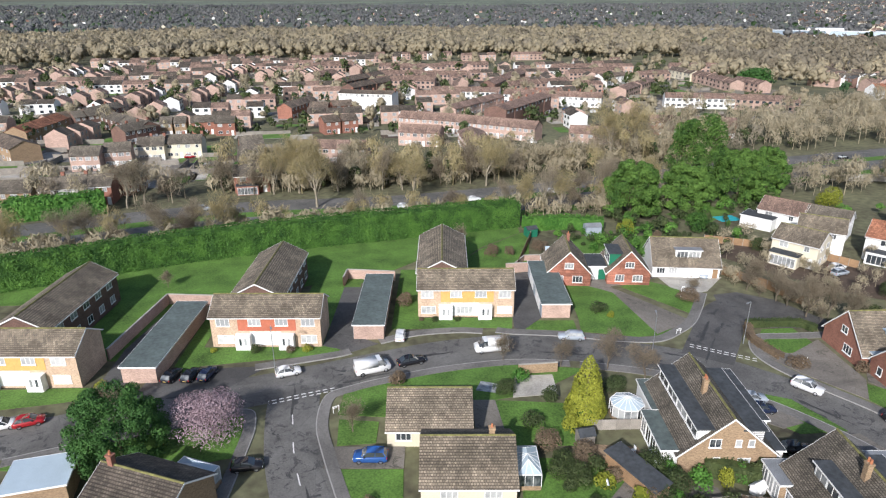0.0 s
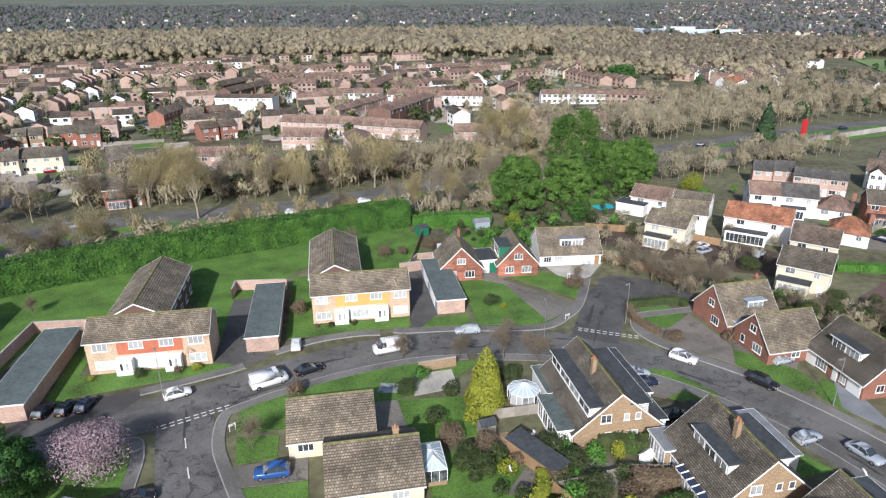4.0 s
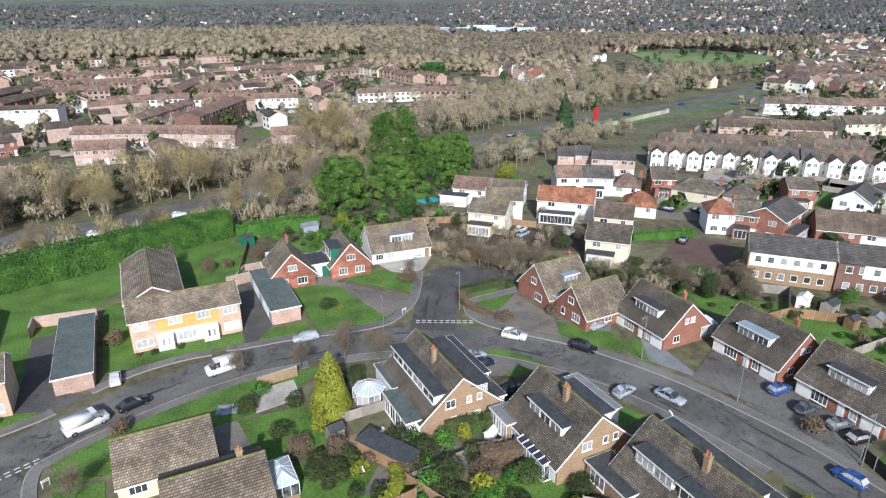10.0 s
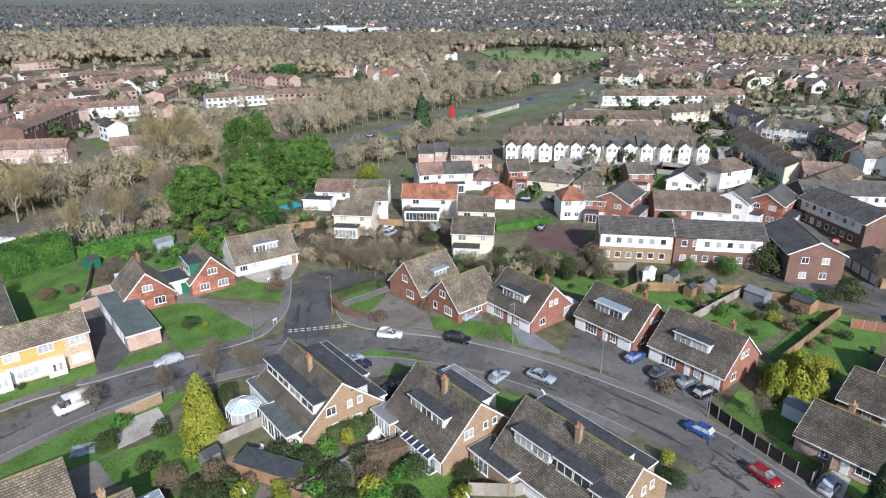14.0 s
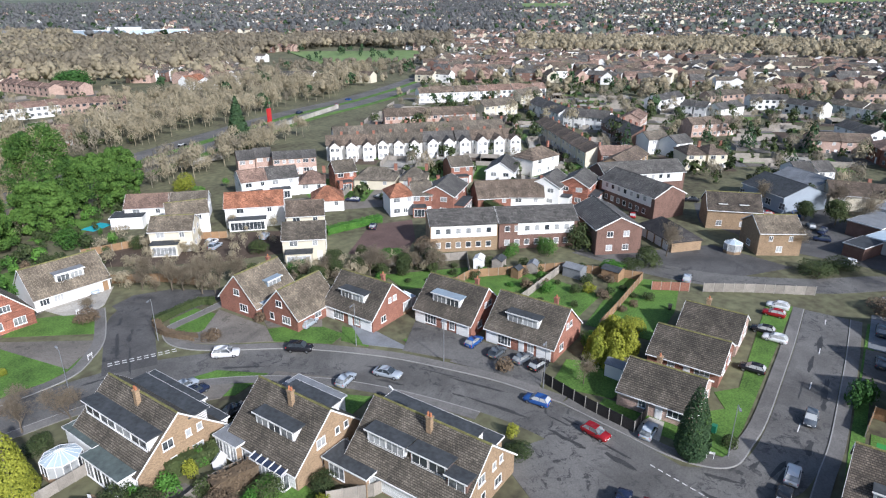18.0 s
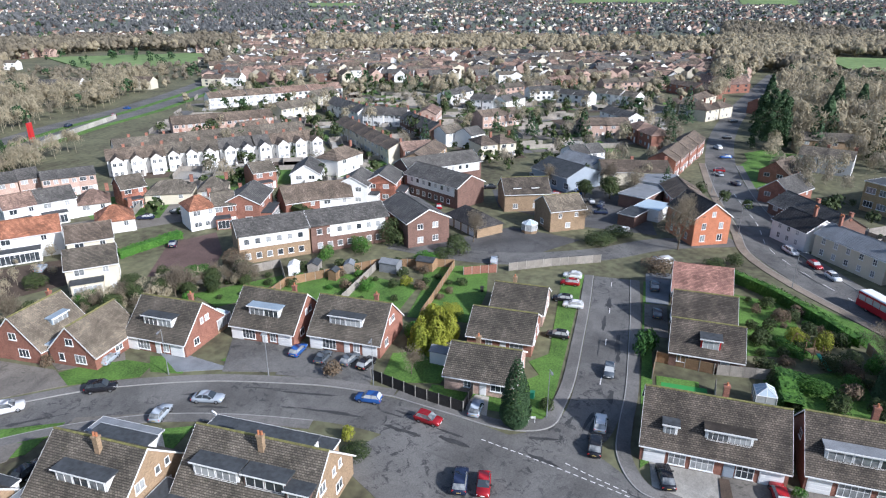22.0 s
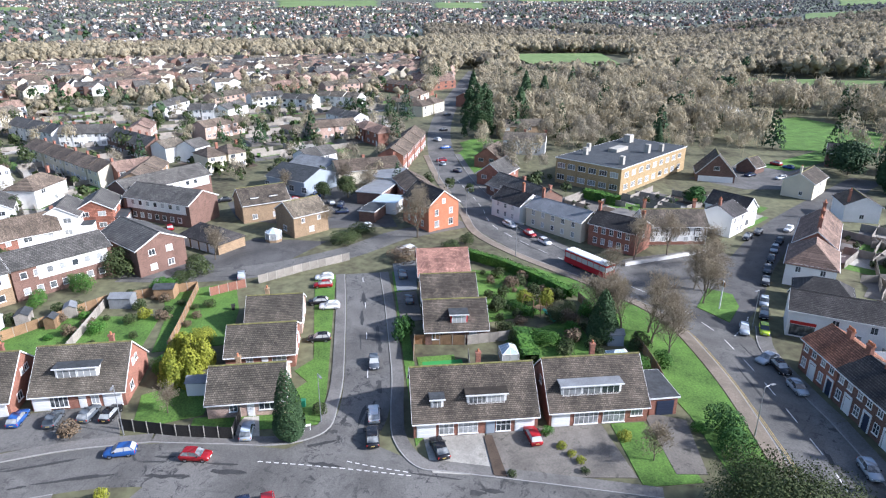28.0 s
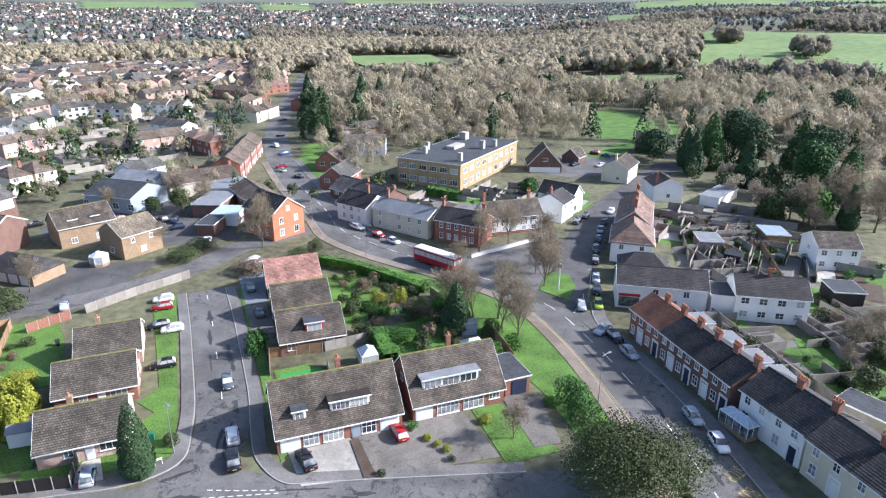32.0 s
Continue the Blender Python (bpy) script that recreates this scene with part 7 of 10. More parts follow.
        tagged(new("far_terraces", me), "%s terraces with %s roofs far off" % (WALLWORD[wall], ROOFWORD[roof]), "houses", kind="stuff")


far_terraces()

# ---- village high street ----
def sash(n, L, rows_=(0.9, 3.7), w=.9, h=1.4, side="F", m=.8):
    return [(side, -L / 2 + m + (L - 2 * m) * (i + .5) / n, z, w, h, 2, 2) for i in range(n) for z in rows_]


house("village_house", "long cream rendered house with grey slate roof", 139.2, -41.1, 125.8, -49.8, 7.0, 4.8, 6.5, "cream", "felt_light", "house", wins=sash(5, 16, (.8, 3.1), .9, 1.2) + [("B", 0, .9, .9, 1.2, 2, 2), ("B", 0, 3.1, .9, 1.2, 2, 2)], stacks=[(-6, 0, 5.6, 8.6, "brick_red", 3)])
house("village_house", "white rendered house with grey slate roof and gable", 148.4, -35.2, 140.2, -40.2, 8, 4.4, 6.6, "render", "roof_dark", "house", wins=sash(3, 9, (.8, 2.9), .9, 1.2), stacks=[(2, 0, 5.8, 8.6, "brick_red", 3)])
house("village_house", "red brick georgian house with white sash windows", 125.5, -51.0, 117.3, -58.0, 7.2, 5.0, 6.9, "brick_red", "roof_dark", "house", wins=sash(5, 10.8, (.8, 3.2), .9, 1.3) + [("B", 0, 3.2, .9, 1.3, 2, 2)], stacks=[(-5, 0, 6, 8.6, "brick_red", 4), (4.9, 0, 6, 8.6, "brick_red", 3)])
house("village_inn", "timber-framed village inn with brown tile roof", 124.6, -60.2, 123.2, -74.0, 7.4, 4.4, 7.0, "render", "roof_brown", "inn", wins=sash(5, 13.6, (.9, 3.0), 1.0, 1.0), panels=[("F", 0, .1, 13.4, .75, "brick_red")] + [("F", -6.5 + 1.18 * i, 2.2, .18, 2.1, "black_wood") for i in range(12)], stacks=[(-6, .5, 6, 8.8, "brick_red", 3), (5, .5, 6, 8.8, "brick_red", 3)])
house("village_house", "white rendered village shop with slate roof", 125.6, -79.0, 129.9, -85.0, 7.0, 4.9, 6.7, "render", "roof_dark", "house", wins=sash(3, 7.2, (.8, 3.1), .9, 1.2), stacks=[(-3, 0, 5.9, 8.2, "brick_red", 2)])
house("village_house", "white gabled village shop with slate roof", 129.2, -89.6, 137.5, -84.6, 6.0, 4.6, 7.0, "render", "roof_dark", "house", wins=[("A", -1.3, 3.0, .9, 1.2, 2), ("A", 1.3, 3.0, .9, 1.2, 2), ("A", -1.2, .7, 1.4, 1.5, 2)])
house("red_brick_shop", "tall red brick gabled shop house with white windows", 146.5, -13.5, 137.0, -18.6, 8.4, 6.2, 9.2, "brick_orange_lit", "roof_dark", "house", wins=[("B", -2, .9, 1.2, 1.5, 2), ("B", 2, .9, 1.2, 1.5, 2), ("B", -2, 3.6, 1.0, 1.4, 2), ("B", 2, 3.6, 1.0, 1.4, 2), ("B", 0, 6.3, .9, 1.1, 2)] + sash(3, 10))
sc = flat_box("school_building", "flat-roofed yellow brick school block with rooftop plant", 159.1, -89.8, 200.1, -68.8, 7.5, "brick_yellow", "felt", "school", ang=-51)
for i in range(6):
    for z in (1.2, 4.6):
        window(sc, -20.5, 8.6 - i * 3.4, z, -90, 2.4, 1.5, 3, 1)
for i in range(9):
    for z in (1.2, 4.6):
        window(sc, -17.5 + i * 4.2, -10.5, z, 0, 2.2, 1.5, 3, 1)
for x, y, w, d, h in ((-16, -8, 1.2, 1.2, 2.4), (-12, 6, 1.2, 1.2, 2.2), (3, -6, 1.4, 1.4, 2.6), (14, 6, 2.6, 2.2, 2.4), (0, 2, 7, 3, 1.0), (-7, 8, 1, 1, 2.4), (8, -8, 1.2, 1.2, 2.2)):
    part("roof_plant", Build().box(x - w / 2, y - d / 2, 7.5, x + w / 2, y + d / 2, 7.5 + h).mesh("roof_plant", M["concrete"]), sc)
house("cottage", "brown tile-hung cottage with steep brown roof and white base", 168.6, -103.6, 177.4, -107.6, 10.5, 2.6, 8.2, "brick_brown", "roof_brown", "house", wins=[("A", 0, 3.6, 1.6, 1.1, 3)], panels=[("A", 0, .05, 9.6, 1.7, "render")])
house("outbuilding", "small brown-roofed outbuilding beside the barn", 178, -119, 181, -124, 6, 2.2, 4.8, "brick_brown", "roof_brown", "outbuilding")
house("cottage", "cream rendered cottage with brown roof and chimney", 150.4, -116.6, 157.8, -126, 7.8, 4.6, 6.8, "cream", "roof_brown", "house", wins=sash(3, 11, (.8, 2.9), .9, 1.1) + [("A", 1, .9, .9, 1.1, 2)], stacks=[(-5.6, 0, 3, 8.6, "cream", 1)])
house("house", "brown brick house with dark roof beside the playing field", 186, -152, 180, -160, 8, 4.6, 7, "brick_brown", "roof_dark", "house")

# terrace along the pavement, and the white houses beside it
def cottages(ax, ay, bx, by, n, W, ez, rz, wall, roof, label, stacks=True):
    a, b = Vector((ax, ay)), Vector((bx, by))
    d = (b - a) / n
    for i in range(n):
        p, q = a + d * i, a + d * (i + .998)
        ln = d.length
        h = house("terraced_cottage", label, p.x, p.y, q.x, q.y, W, ez, rz, wall, roof, "house", "terrace on the high street",
                  wins=[("F", -ln * .25, 3.2, .9, 1.3, 2, 2), ("F", ln * .22, 3.2, .9, 1.3, 2, 2), ("F", -ln * .25, .8, 1.0, 1.4, 2, 2), ("K", 0, 3.2, .9, 1.2, 2)], doors=[("F", ln * .25, .95, 2.1, "navy" if i % 2 else "white")],
                  stacks=[(ln * .48, 0, rz - .7, rz + 1.2, "brick_red", 4, .9, .55)] if stacks else [], barge=False)
        part("door_surround", Build().box(-.75, -.1, 0, -.55, 0, 2.5).box(.55, -.1, 0, .75, 0, 2.5).box(-.75, -.12, 2.3, .75, 0, 2.6).mesh("door_surround", M["white"]), h, pose(ln * .25, -W / 2, 0))


cottages(70.4, -64.3, 62.6, -63.5, 2, 7, 4.8, 6.8, "brick_red", "roof_red", "red brick terraced cottage with orange tile roof")
cottages(62.4, -63.4, 48.0, -62.0, 4, 7, 4.8, 6.7, "brick_brown", "roof_dark", "brown brick terraced cottage with black slate roof and arched door")
cottages(47.0, -62.9, 37.6, -62.4, 2, 7.6, 4.8, 6.9, "render", "roof_dark", "white rendered cottage with black slate roof and bay window")
cottages(37.0, -62.2, 26, -61.2, 2, 7.8, 4.8, 6.7, "cream", "roof_dark", "cream rendered cottage with grey slate roof and green porch")
house("shop", "long white shop with dark tile roof and pink shopfront", 82.8, -66.9, 74.6, -79.2, 6.8, 4.6, 6.6, "render", "roof_dark", "shop", wins=[("F", -1, 2.7, 1.0, 1.2, 2), ("F", 4, 2.7, 1.0, 1.2, 2), ("F", 2, .7, 1.4, 1.4, 2)], panels=[("F", -5.2, 2.2, 3.6, .5, "red_paint"), ("F", -5.2, .3, 3.4, 1.8, "glass")])
flat_box("house_extension", "white flat-roofed link between the shop and the houses", 69.6, -82.9, 75.2, -78.9, 4.0, "render", "felt", "extension", ang=-34)
house("semi_detached_pair", "white rendered pair with dark tile roof and porches", 71.6, -82.2, 65.4, -91.6, 7.2, 4.8, 6.9, "render", "roof_dark", "house", wins=sash(4, 12.8, (.8, 3.1), 1.3, 1.1), stacks=[(0, 0, 6.0, 7.9, "brick_red", 4)])
house("cottage", "white and grey cottage with brown tile roof", 82.6, -114.0, 78.8, -121.2, 7.6, 4.8, 6.8, "render", "roof_brown", "house", wins=sash(3, 10, (.8, 3.1), 1.1, 1.1) + [("A", 0, 3, 1, 1, 2)])
house("shop", "white shop with rose hipped tile roof and dormers", 95.6, -80.2, 104.6, -87.4, 8.2, 4.4, 7.6, "render", "roof_rust", "shop", hip=True, wins=[("F", -2, 3.0, 1, 1.2, 2), ("F", 2, 3.0, 1, 1.2, 2), ("A", -2, 2.8, .9, 1.1, 2), ("A", 2, 2.8, .9, 1.1, 2), ("A", 0, .8, 1.4, 1.2, 2)])
house("shop", "rose-tiled terrace shop with tall chimneys", 105.0, -87.8, 119.6, -100.2, 7.4, 4.6, 7.4, "brick_red", "roof_rust", "shop", wins=sash(5, 18, (3.0,)), stacks=[(-6, 0, 6.4, 9.4, "brick_red", 5, 1.4, .7), (0, 0, 6.4, 9.4, "brick_red", 5, 1.4, .7), (6.5, 0, 6.4, 9.4, "brick_red", 5, 1.4, .7)])
house("shop", "low dark-roofed shop beside the rose-tiled shop", 91.4, -73.9, 86.0, -81.4, 7.0, 3.0, 5.2, "render", "roof_dark", "shop", hip=True, wins=sash(2, 8, (.8,), 1.2, 1.3))
house("house", "white house with brown roof among gardens", 128.8, -118.2, 137, -121.4, 7.8, 4.2, 6.2, "render", "roof_brown", "house", wins=[("A", 0, .9, 1, 1.1, 2)], stacks=[(-3, 3, 3.6, 7.6, "brick_red", 2)])
flat_box("outbuilding", "long white flat-roofed outbuilding", 117, -133.5, 130.5, -128.5, 2.8, "render", "felt_light", "outbuilding", ang=-65)
flat_box("outbuilding", "low garden outbuilding with felt roof", 94.2, -104.2, 100.2, -99.6, 2.4, "wood_grey", "felt_light", "outbuilding", ang=-30)
flat_box("outbuilding", "low garden outbuilding with green felt roof", 91.5, -120.6, 98, -115.8, 2.6, "wood", "lead", "outbuilding", ang=-30)
flat_box("outbuilding", "dark timber garden outbuilding with felt roof", 64.5, -106.5, 70, -101.5, 2.8, "black_wood", "felt", "outbuilding", ang=-30)
flat_box("outbuilding", "grey garden shed range with felt roof", 38, -76, 44, -72, 2.5, "wood_grey", "felt", "outbuilding", ang=12)
for x, y, w, l in ((67, -70.2, 3.6, 4.6), (60.5, -69.6, 3.6, 4.6), (55, -69, 3.4, 4.6), (50.5, -68.4, 3.4, 4.6)):
    flat_box("house_extension", "pale flat-roofed rear extension of a cottage", x - w / 2, y - l / 2, x + w / 2, y + l / 2, 2.9, "render", "felt_light", "extension", ang=-15)

# workshops and houses by the yard
house("workshop", "grey sheet-roofed workshop with rooflights", 182, 22, 173, 11, 13, 4.2, 6.6, "grey_paint", "felt", "workshop", wins=sash(4, 20, (1.0,), 1.8, 1.6), barge=False)
house("workshop", "long grey roofed workshop behind the yard", 196, 18, 187, 7, 10, 4.0, 5.8, "render", "felt_light", "workshop", barge=False)
flat_box("workshop", "low flat-roofed workshop with pale sheet roof", 158, -8, 170, -1, 3.4, "brick_brown", "felt_light", "workshop", ang=-25)
flat_box("workshop", "low flat-roofed store with white sheet roof", 150, -10, 157, -4, 3.0, "white", "conserv", "workshop", ang=-25)
flat_box("workshop", "flat-roofed brick lock-up store in the yard", 144, -4.5, 151, -0.5, 2.8, "brick_brown", "felt", "workshop", ang=-25)
flat_box("workshop", "white flat-roofed workshop beside the yard", 172, -12, 184, -5, 3.6, "render", "felt_light", "workshop", ang=-20)
house("house", "buff brick house with grey-brown tile roof", 138.4, 17.4, 143.2, 10.2, 8.5, 5.0, 7.4, "brick_buff", "roof_light", "house", wins=[("F", -2, 3.2, .8, 1, 2), ("F", 2, 3.2, .8, 1, 2), ("F", 0, .8, 1.2, 1.2, 2), ("A", 0, .8, 1.6, 1.2, 3)])
house("house", "buff brick house with tile roof and dormers", 150.5, 29.5, 155, 19, 8.5, 4.6, 7.6, "brick_buff", "roof_brown", "house", wins=[("F", -3, .8, 1.2, 1.2, 2), ("F", 2, .8, 1.2, 1.2, 2)], dormers=[(-2.5, 1.6, -1, 4.4, 1.2, 3.2, 2, 1, "roof_brown", "render"), (2, 1.6, -1, 4.4, 1.2, 3.2, 2, 1, "roof_brown", "render")])
g4 = house("garage_block", "long garage with dark hipped roof and white doors", 137, 37, 129, 27.5, 7, 2.4, 4.6, "brick_buff", "roof_dark", "garage", hip=True, gutter=False)
for i in range(4):
    slab_door(g4, -4.2 + i * 2.8, -3.5, 0, 0, 2.2, 1.95, "white", "garage_door")

# houses at the foot of the side road
house("house", "house with brown tile roof and skylights beside the side road", -33.5, 50, -24.5, 47.0, 8, 4.0, 6.2, "brick_buff", "roof_brown", "house", stacks=[(-3.6, 0, 5.4, 7.4, "brick_red", 1)])
flat_box("garage", "flat pale-roofed garage below the trees", -45, 50, -39, 55, 2.8, "brick_buff", "conserv", "garage", ang=15)


# ---- trees ----
BARE = [bare_tree(s, 12, .72, 2600, "twig", "bark", width=.022, length=.9, fork=.2) for s in (11, 12, 13)]
GOLD = [bare_tree(s, 15, .6, 3600, "twig_gold", "bark_pale", up=.5, width=.022, droop=.1, fork=.16) for s in (21, 22, 23)]
PALE = [bare_tree(s, 14, .5, 1500, "twig", "bark_pale", up=.8, width=.022, fork=.2) for s in (31, 32)]
SMALL = [bare_tree(s, 6, .8, 1400, "twig", "bark", length=.6, width=.02) for s in (41, 42)]
DARK = [bare_tree(s, 9, .8, 2600, "twig_dark", "bark", width=.02, length=.8, fork=.14) for s in (51, 52)]
CONE = [cone_tree(s, 12, 6, 2600, .42, "cedar") for s in (61, 62)]
EVER = [leafy_tree(s, 12, 11, 5200, .42, "conifer", base=0.0, lobes=14) for s in (71, 72)]
OAK = [leafy_tree(s, 8, 8, 3200, .26, "bush") for s in (81, 82)]
WORDS = {id(BARE): "bare winter tree with brown twigs", id(GOLD): "tall willow with golden winter twigs", id(PALE): "slender bare tree with pale trunk", id(SMALL): "small bare garden tree",
         id(DARK): "dark bare tree with dense twigs", id(CONE): "tall dark green conifer tree", id(EVER): "big rounded evergreen conifer", id(OAK): "dense dull-green evergreen tree"}


FAR_TREES = {id(k): [] for k in (BARE, GOLD, PALE, SMALL, DARK, CONE, EVER, OAK)}


def grove(kinds, places, smin=.75, smax=1.15, group=""):
    for i, (x, y) in enumerate(places):
        k = kinds[i % len(kinds)]
        if math.hypot(x, y) > 176:
            FAR_TREES[id(k)].append((x, y))
            continue
        plant(k[rng.randrange(len(k))], x, y, WORDS[id(k)], s=rng.uniform(smin, smax), group=group)


# hedge and single trees
hedge([(-130, 78), (-105, 91), (-80, 103.5), (-53.5, 116.5), (-33, 124), (-8, 131.5), (17, 138.5)], 4.2, 6.0, "hedge", "tall clipped evergreen hedge along the back of the lawns", 30.0, .17)
bush(9.8, 119.4, 3.0, 2.7, "russet", "round clipped brown beech bush on the lawn", 5)
bush(13.4, 119.8, 2.0, 2.2, "russet", "round clipped brown beech bush on the lawn", 6)
for bx, by, bw, bm_, bl in ((-20.2, 81.6, 1.5, "gold", "yellow-flowered shrub beside the flats"), (-22.6, 81.4, 1.4, "russet", "brown shrub under the flats' windows"), (-27.6, 81.2, 1.7, "bush", "dark green shrub between the porches"), (-34.0, 81.4, 1.0, "gold", "yellow-flowered shrub beside the flats"), (-1.4, 91.0, 1.2, "bush", "dark green shrub beside a porch"), (2.2, 91.0, 1.1, "bush", "dark green shrub beside a porch"), (-3.6, 91.2, 0.9, "russet", "brown shrub under the flats' windows")):
    bush(bx, by, bw, bw * .85, bm_, bl, 7)
hedge([(18, 135), (27, 136), (36, 134)], 2.5, 3.0, "bright", "shorter green hedge behind the gardens", 10, .25)
plant(clumpy_tree(901, 8.5, 10.5, 30000, .13, "conifer"), -36.6, 58.2, "round dense green evergreen tree beside the road")
plant((bare_tree(902, 6.5, .75, 100, "blossom", "bark")[0], leafy_tree(903, 6.4, 9, 11000, .1, "blossom", base=.1, lobes=16)[1]), -27.3, 61.5, "pink flowering cherry tree in full blossom", rot=0)
plant(cone_tree(904, 9.2, 5.6, 9000, .13, "gold", power=.62), 17.4, 65.0, "golden yellow conifer in a back garden")
plant(cone_tree(905, 9.5, 4.4, 9000, .12, "cedar", power=.6), 64.4, 9.8, "dark green columnar conifer on the corner lawn")
for x, y, h, w, s in ((45.5, 146, 13, 15, 911), (66, 161, 21, 19, 912), (60, 150.5, 11, 14, 913), (75.5, 156, 13, 15, 914), (86, 163, 12, 12, 915)):
    plant(clumpy_tree(s, h, w * .86, 40000, .19, "cypress"), x, y, "huge rounded evergreen conifer behind the gardens")
plant(leafy_tree(921, 7, 4, 1800, .28, "conifer", base=0), -58, 172, "clipped green evergreen by estate")
hedge([(-104, 143), (-92, 146), (-84, 150)], 6, 5, "bright", "big clipped bright green hedge beside the estate", 7, .35)

for x, y, h, w in ((77.6, 26.4, 4.6, 3.6), (79.6, 24.6, 5.0, 3.8), (82.2, 23.2, 4.6, 3.4), (80.4, 27.2, 4.2, 3.4), (84.0, 25.4, 4.4, 3.6), (85.6, 27.2, 3.8, 3.2), (77.0, 23.8, 3.2, 2.8)):
    plant(cone_tree(970 + int(x), h, w, 2600, .16, "gold", power=.5, wob=.5), x, y, "golden yellow-green conifer in the garden corner", group="golden conifers")

# belts of bare trees along the dual carriageway
plant(GOLD[0], -32, 152.5, "tall spreading willow with pale trunk", s=1.15)
plant(GOLD[1], -8, 160, "broad pale willow beside the road", s=.75)
plant(GOLD[2], 12, 172, "broad pale willow beside the road", s=.95)
plant(GOLD[2], 52, 196, "tall pale willow beside the estate", s=1.35)
plant(GOLD[1], 64, 205, "tall pale willow beside the estate", s=1.3)
grove([GOLD, PALE, BARE, GOLD, BARE], scatter([(-60, 162), (-10, 168), (40, 184), (52, 205), (30, 204), (-15, 190), (-62, 186)], 74, 4, 3.2), .6, 1.05, "trees along the dual carriageway")
grove([BARE, PALE, DARK], scatter([(-140, 120), (-95, 143), (-60, 158), (-64, 175), (-90, 168), (-150, 140)], 26, 5, 4), .6, .95, "trees along the dual carriageway")
grove([BARE, GOLD, SMALL, DARK, PALE], scatter([(-130, 92), (-80, 116), (-40, 131), (0, 140), (30, 146), (58, 158), (50, 165), (20, 152), (0, 143), (-50, 135), (-90, 119), (-130, 103)], 52, 6, 2.5), .45, .85, "shrubby trees behind the hedge")
grove([BARE, GOLD, PALE, DARK], scatter([(52, 190), (90, 206), (145, 222), (200, 238), (262, 250), (340, 300), (250, 330), (180, 300), (120, 262), (70, 225)], 150, 7, 5), .75, 1.2, "woodland beside the dual carriageway")
brick_wall([(150, 190.5), (156, 193.2), (178, 203), (206, 211.8), (227, 218.2)], 1.8, "concrete", "long pale boundary wall beside the dual carriageway")
brick_wall([(112, 177), (127, 175.4)], 1.8, "concrete", "pale wall between gardens and the carriageway")
strip("verge", DUAL, 2.0, -2.0, 0, 0.05, "grass", "grass strip between the carriageways", "verge")
strip("verge", DUAL, -11, -15, 0, 0.05, "grass", "grass verge of the dual carriageway", "verge")
grove([DARK, BARE], scatter([(80, 168), (100, 174), (140, 188), (150, 182), (120, 165), (95, 158)], 24, 8, 3), .5, .9)
plant(CONE[0], 141, 184, "tall dark ivy-clad conifer", s=1.5)
grove([BARE, SMALL, DARK, SMALL], scatter([(55, 106), (64, 92), (72, 85), (90, 72), (98, 71), (91, 63), (84, 72), (66, 88), (60, 90), (52, 104)], 36, 10, 2), .35, .65, "scrubby trees behind the houses")
grove([OAK, SMALL], scatter([(66, 92), (80, 78), (96, 66), (92, 62), (74, 76), (64, 86)], 26, 11, 2), .28, .5)
grove([BARE, DARK, GOLD], scatter([(170, -40), (240, -42), (330, -62), (350, -85), (280, -100), (215, -80), (200, -62)], 50, 12, 6), .7, 1.1)
grove([BARE, PALE, BARE, DARK], scatter([(200, -92), (290, -95), (310, -170), (230, -165), (195, -130)], 110, 13, 4), .7, 1.1)
grove([CONE, DARK, BARE, OAK], scatter([(185, -165), (150, -250), (90, -165), (95, -135), (125, -128), (150, -140), (165, -150)], 80, 14, 4.5), .8, 1.35, "woodland behind the village")
for x, y, s in ((262, -68, 1.5), (300, -80, 1.7), (330, -60, 1.5), (320, -95, 1.4), (210, -105, .9), (160, -152, 1.1), (150, -146, 1.2), (133, -150, 1.3)):
    plant(CONE[rng.randrange(2)], x, y, WORDS[id(CONE)], s=s)
plant(clumpy_tree(931, 20, 13, 16000, .3, "cedar"), 246, -47, "very tall rounded dark conifer beside the high street")
plant(leafy_tree(932, 9, 11, 3800, .4, "cedar", base=.05), 158, -157, "dark spreading evergreen by the field")
plant(leafy_tree(933, 5, 6, 2000, .3, "conifer", base=.05), 148, -86, "round evergreen shrub before the school")
plant(leafy_tree(934, 8.0, 15, 34000, .12, "bush", base=.05, lobes=30), 41.8, -38.8, "broad olive-green evergreen tree close to the road")
plant(SMALL[0], 54.5, -31.5, "round bare red-twigged tree on the front lawn", s=.9)
for x, y, s in ((92, -58, .7), (97, -61, .75), (101, -64, .7), (86, -38, .8), (80, -43, .75), (112, -54, .8), (114, -62, .8), (109, -68, .75), (104, -46.5, .55), (132, -12, .95), (142, -14, .8), (124, 30, .6), (140, 8, .5)):
    plant(BARE[rng.randrange(3)], x, y, WORDS[id(BARE)], s=s, group="street trees")
grove([BARE, DARK, OAK, CONE], scatter([(150, 20), (185, 40), (215, 20), (205, -15), (170, -15)], 18, 15, 6), .5, .95)
grove([BARE, BARE, OAK, DARK, CONE], scatter([(190, 60), (300, 120), (420, 60), (420, -20), (290, -20), (215, 10)], 110, 16, 7), .5, .95)
grove([BARE, OAK, DARK], scatter([(120, 90), (200, 180), (330, 240), (350, 100), (200, 70), (140, 70)], 60, 17, 7), .35, .7)
grove([BARE, CONE, OAK], scatter([(-200, 260), (-60, 240), (-40, 420), (-250, 480)], 60, 18, 9), .45, .8)
grove([BARE, GOLD, OAK], scatter([(-20, 250), (160, 300), (190, 430), (0, 450)], 36, 19, 9), .4, .8)
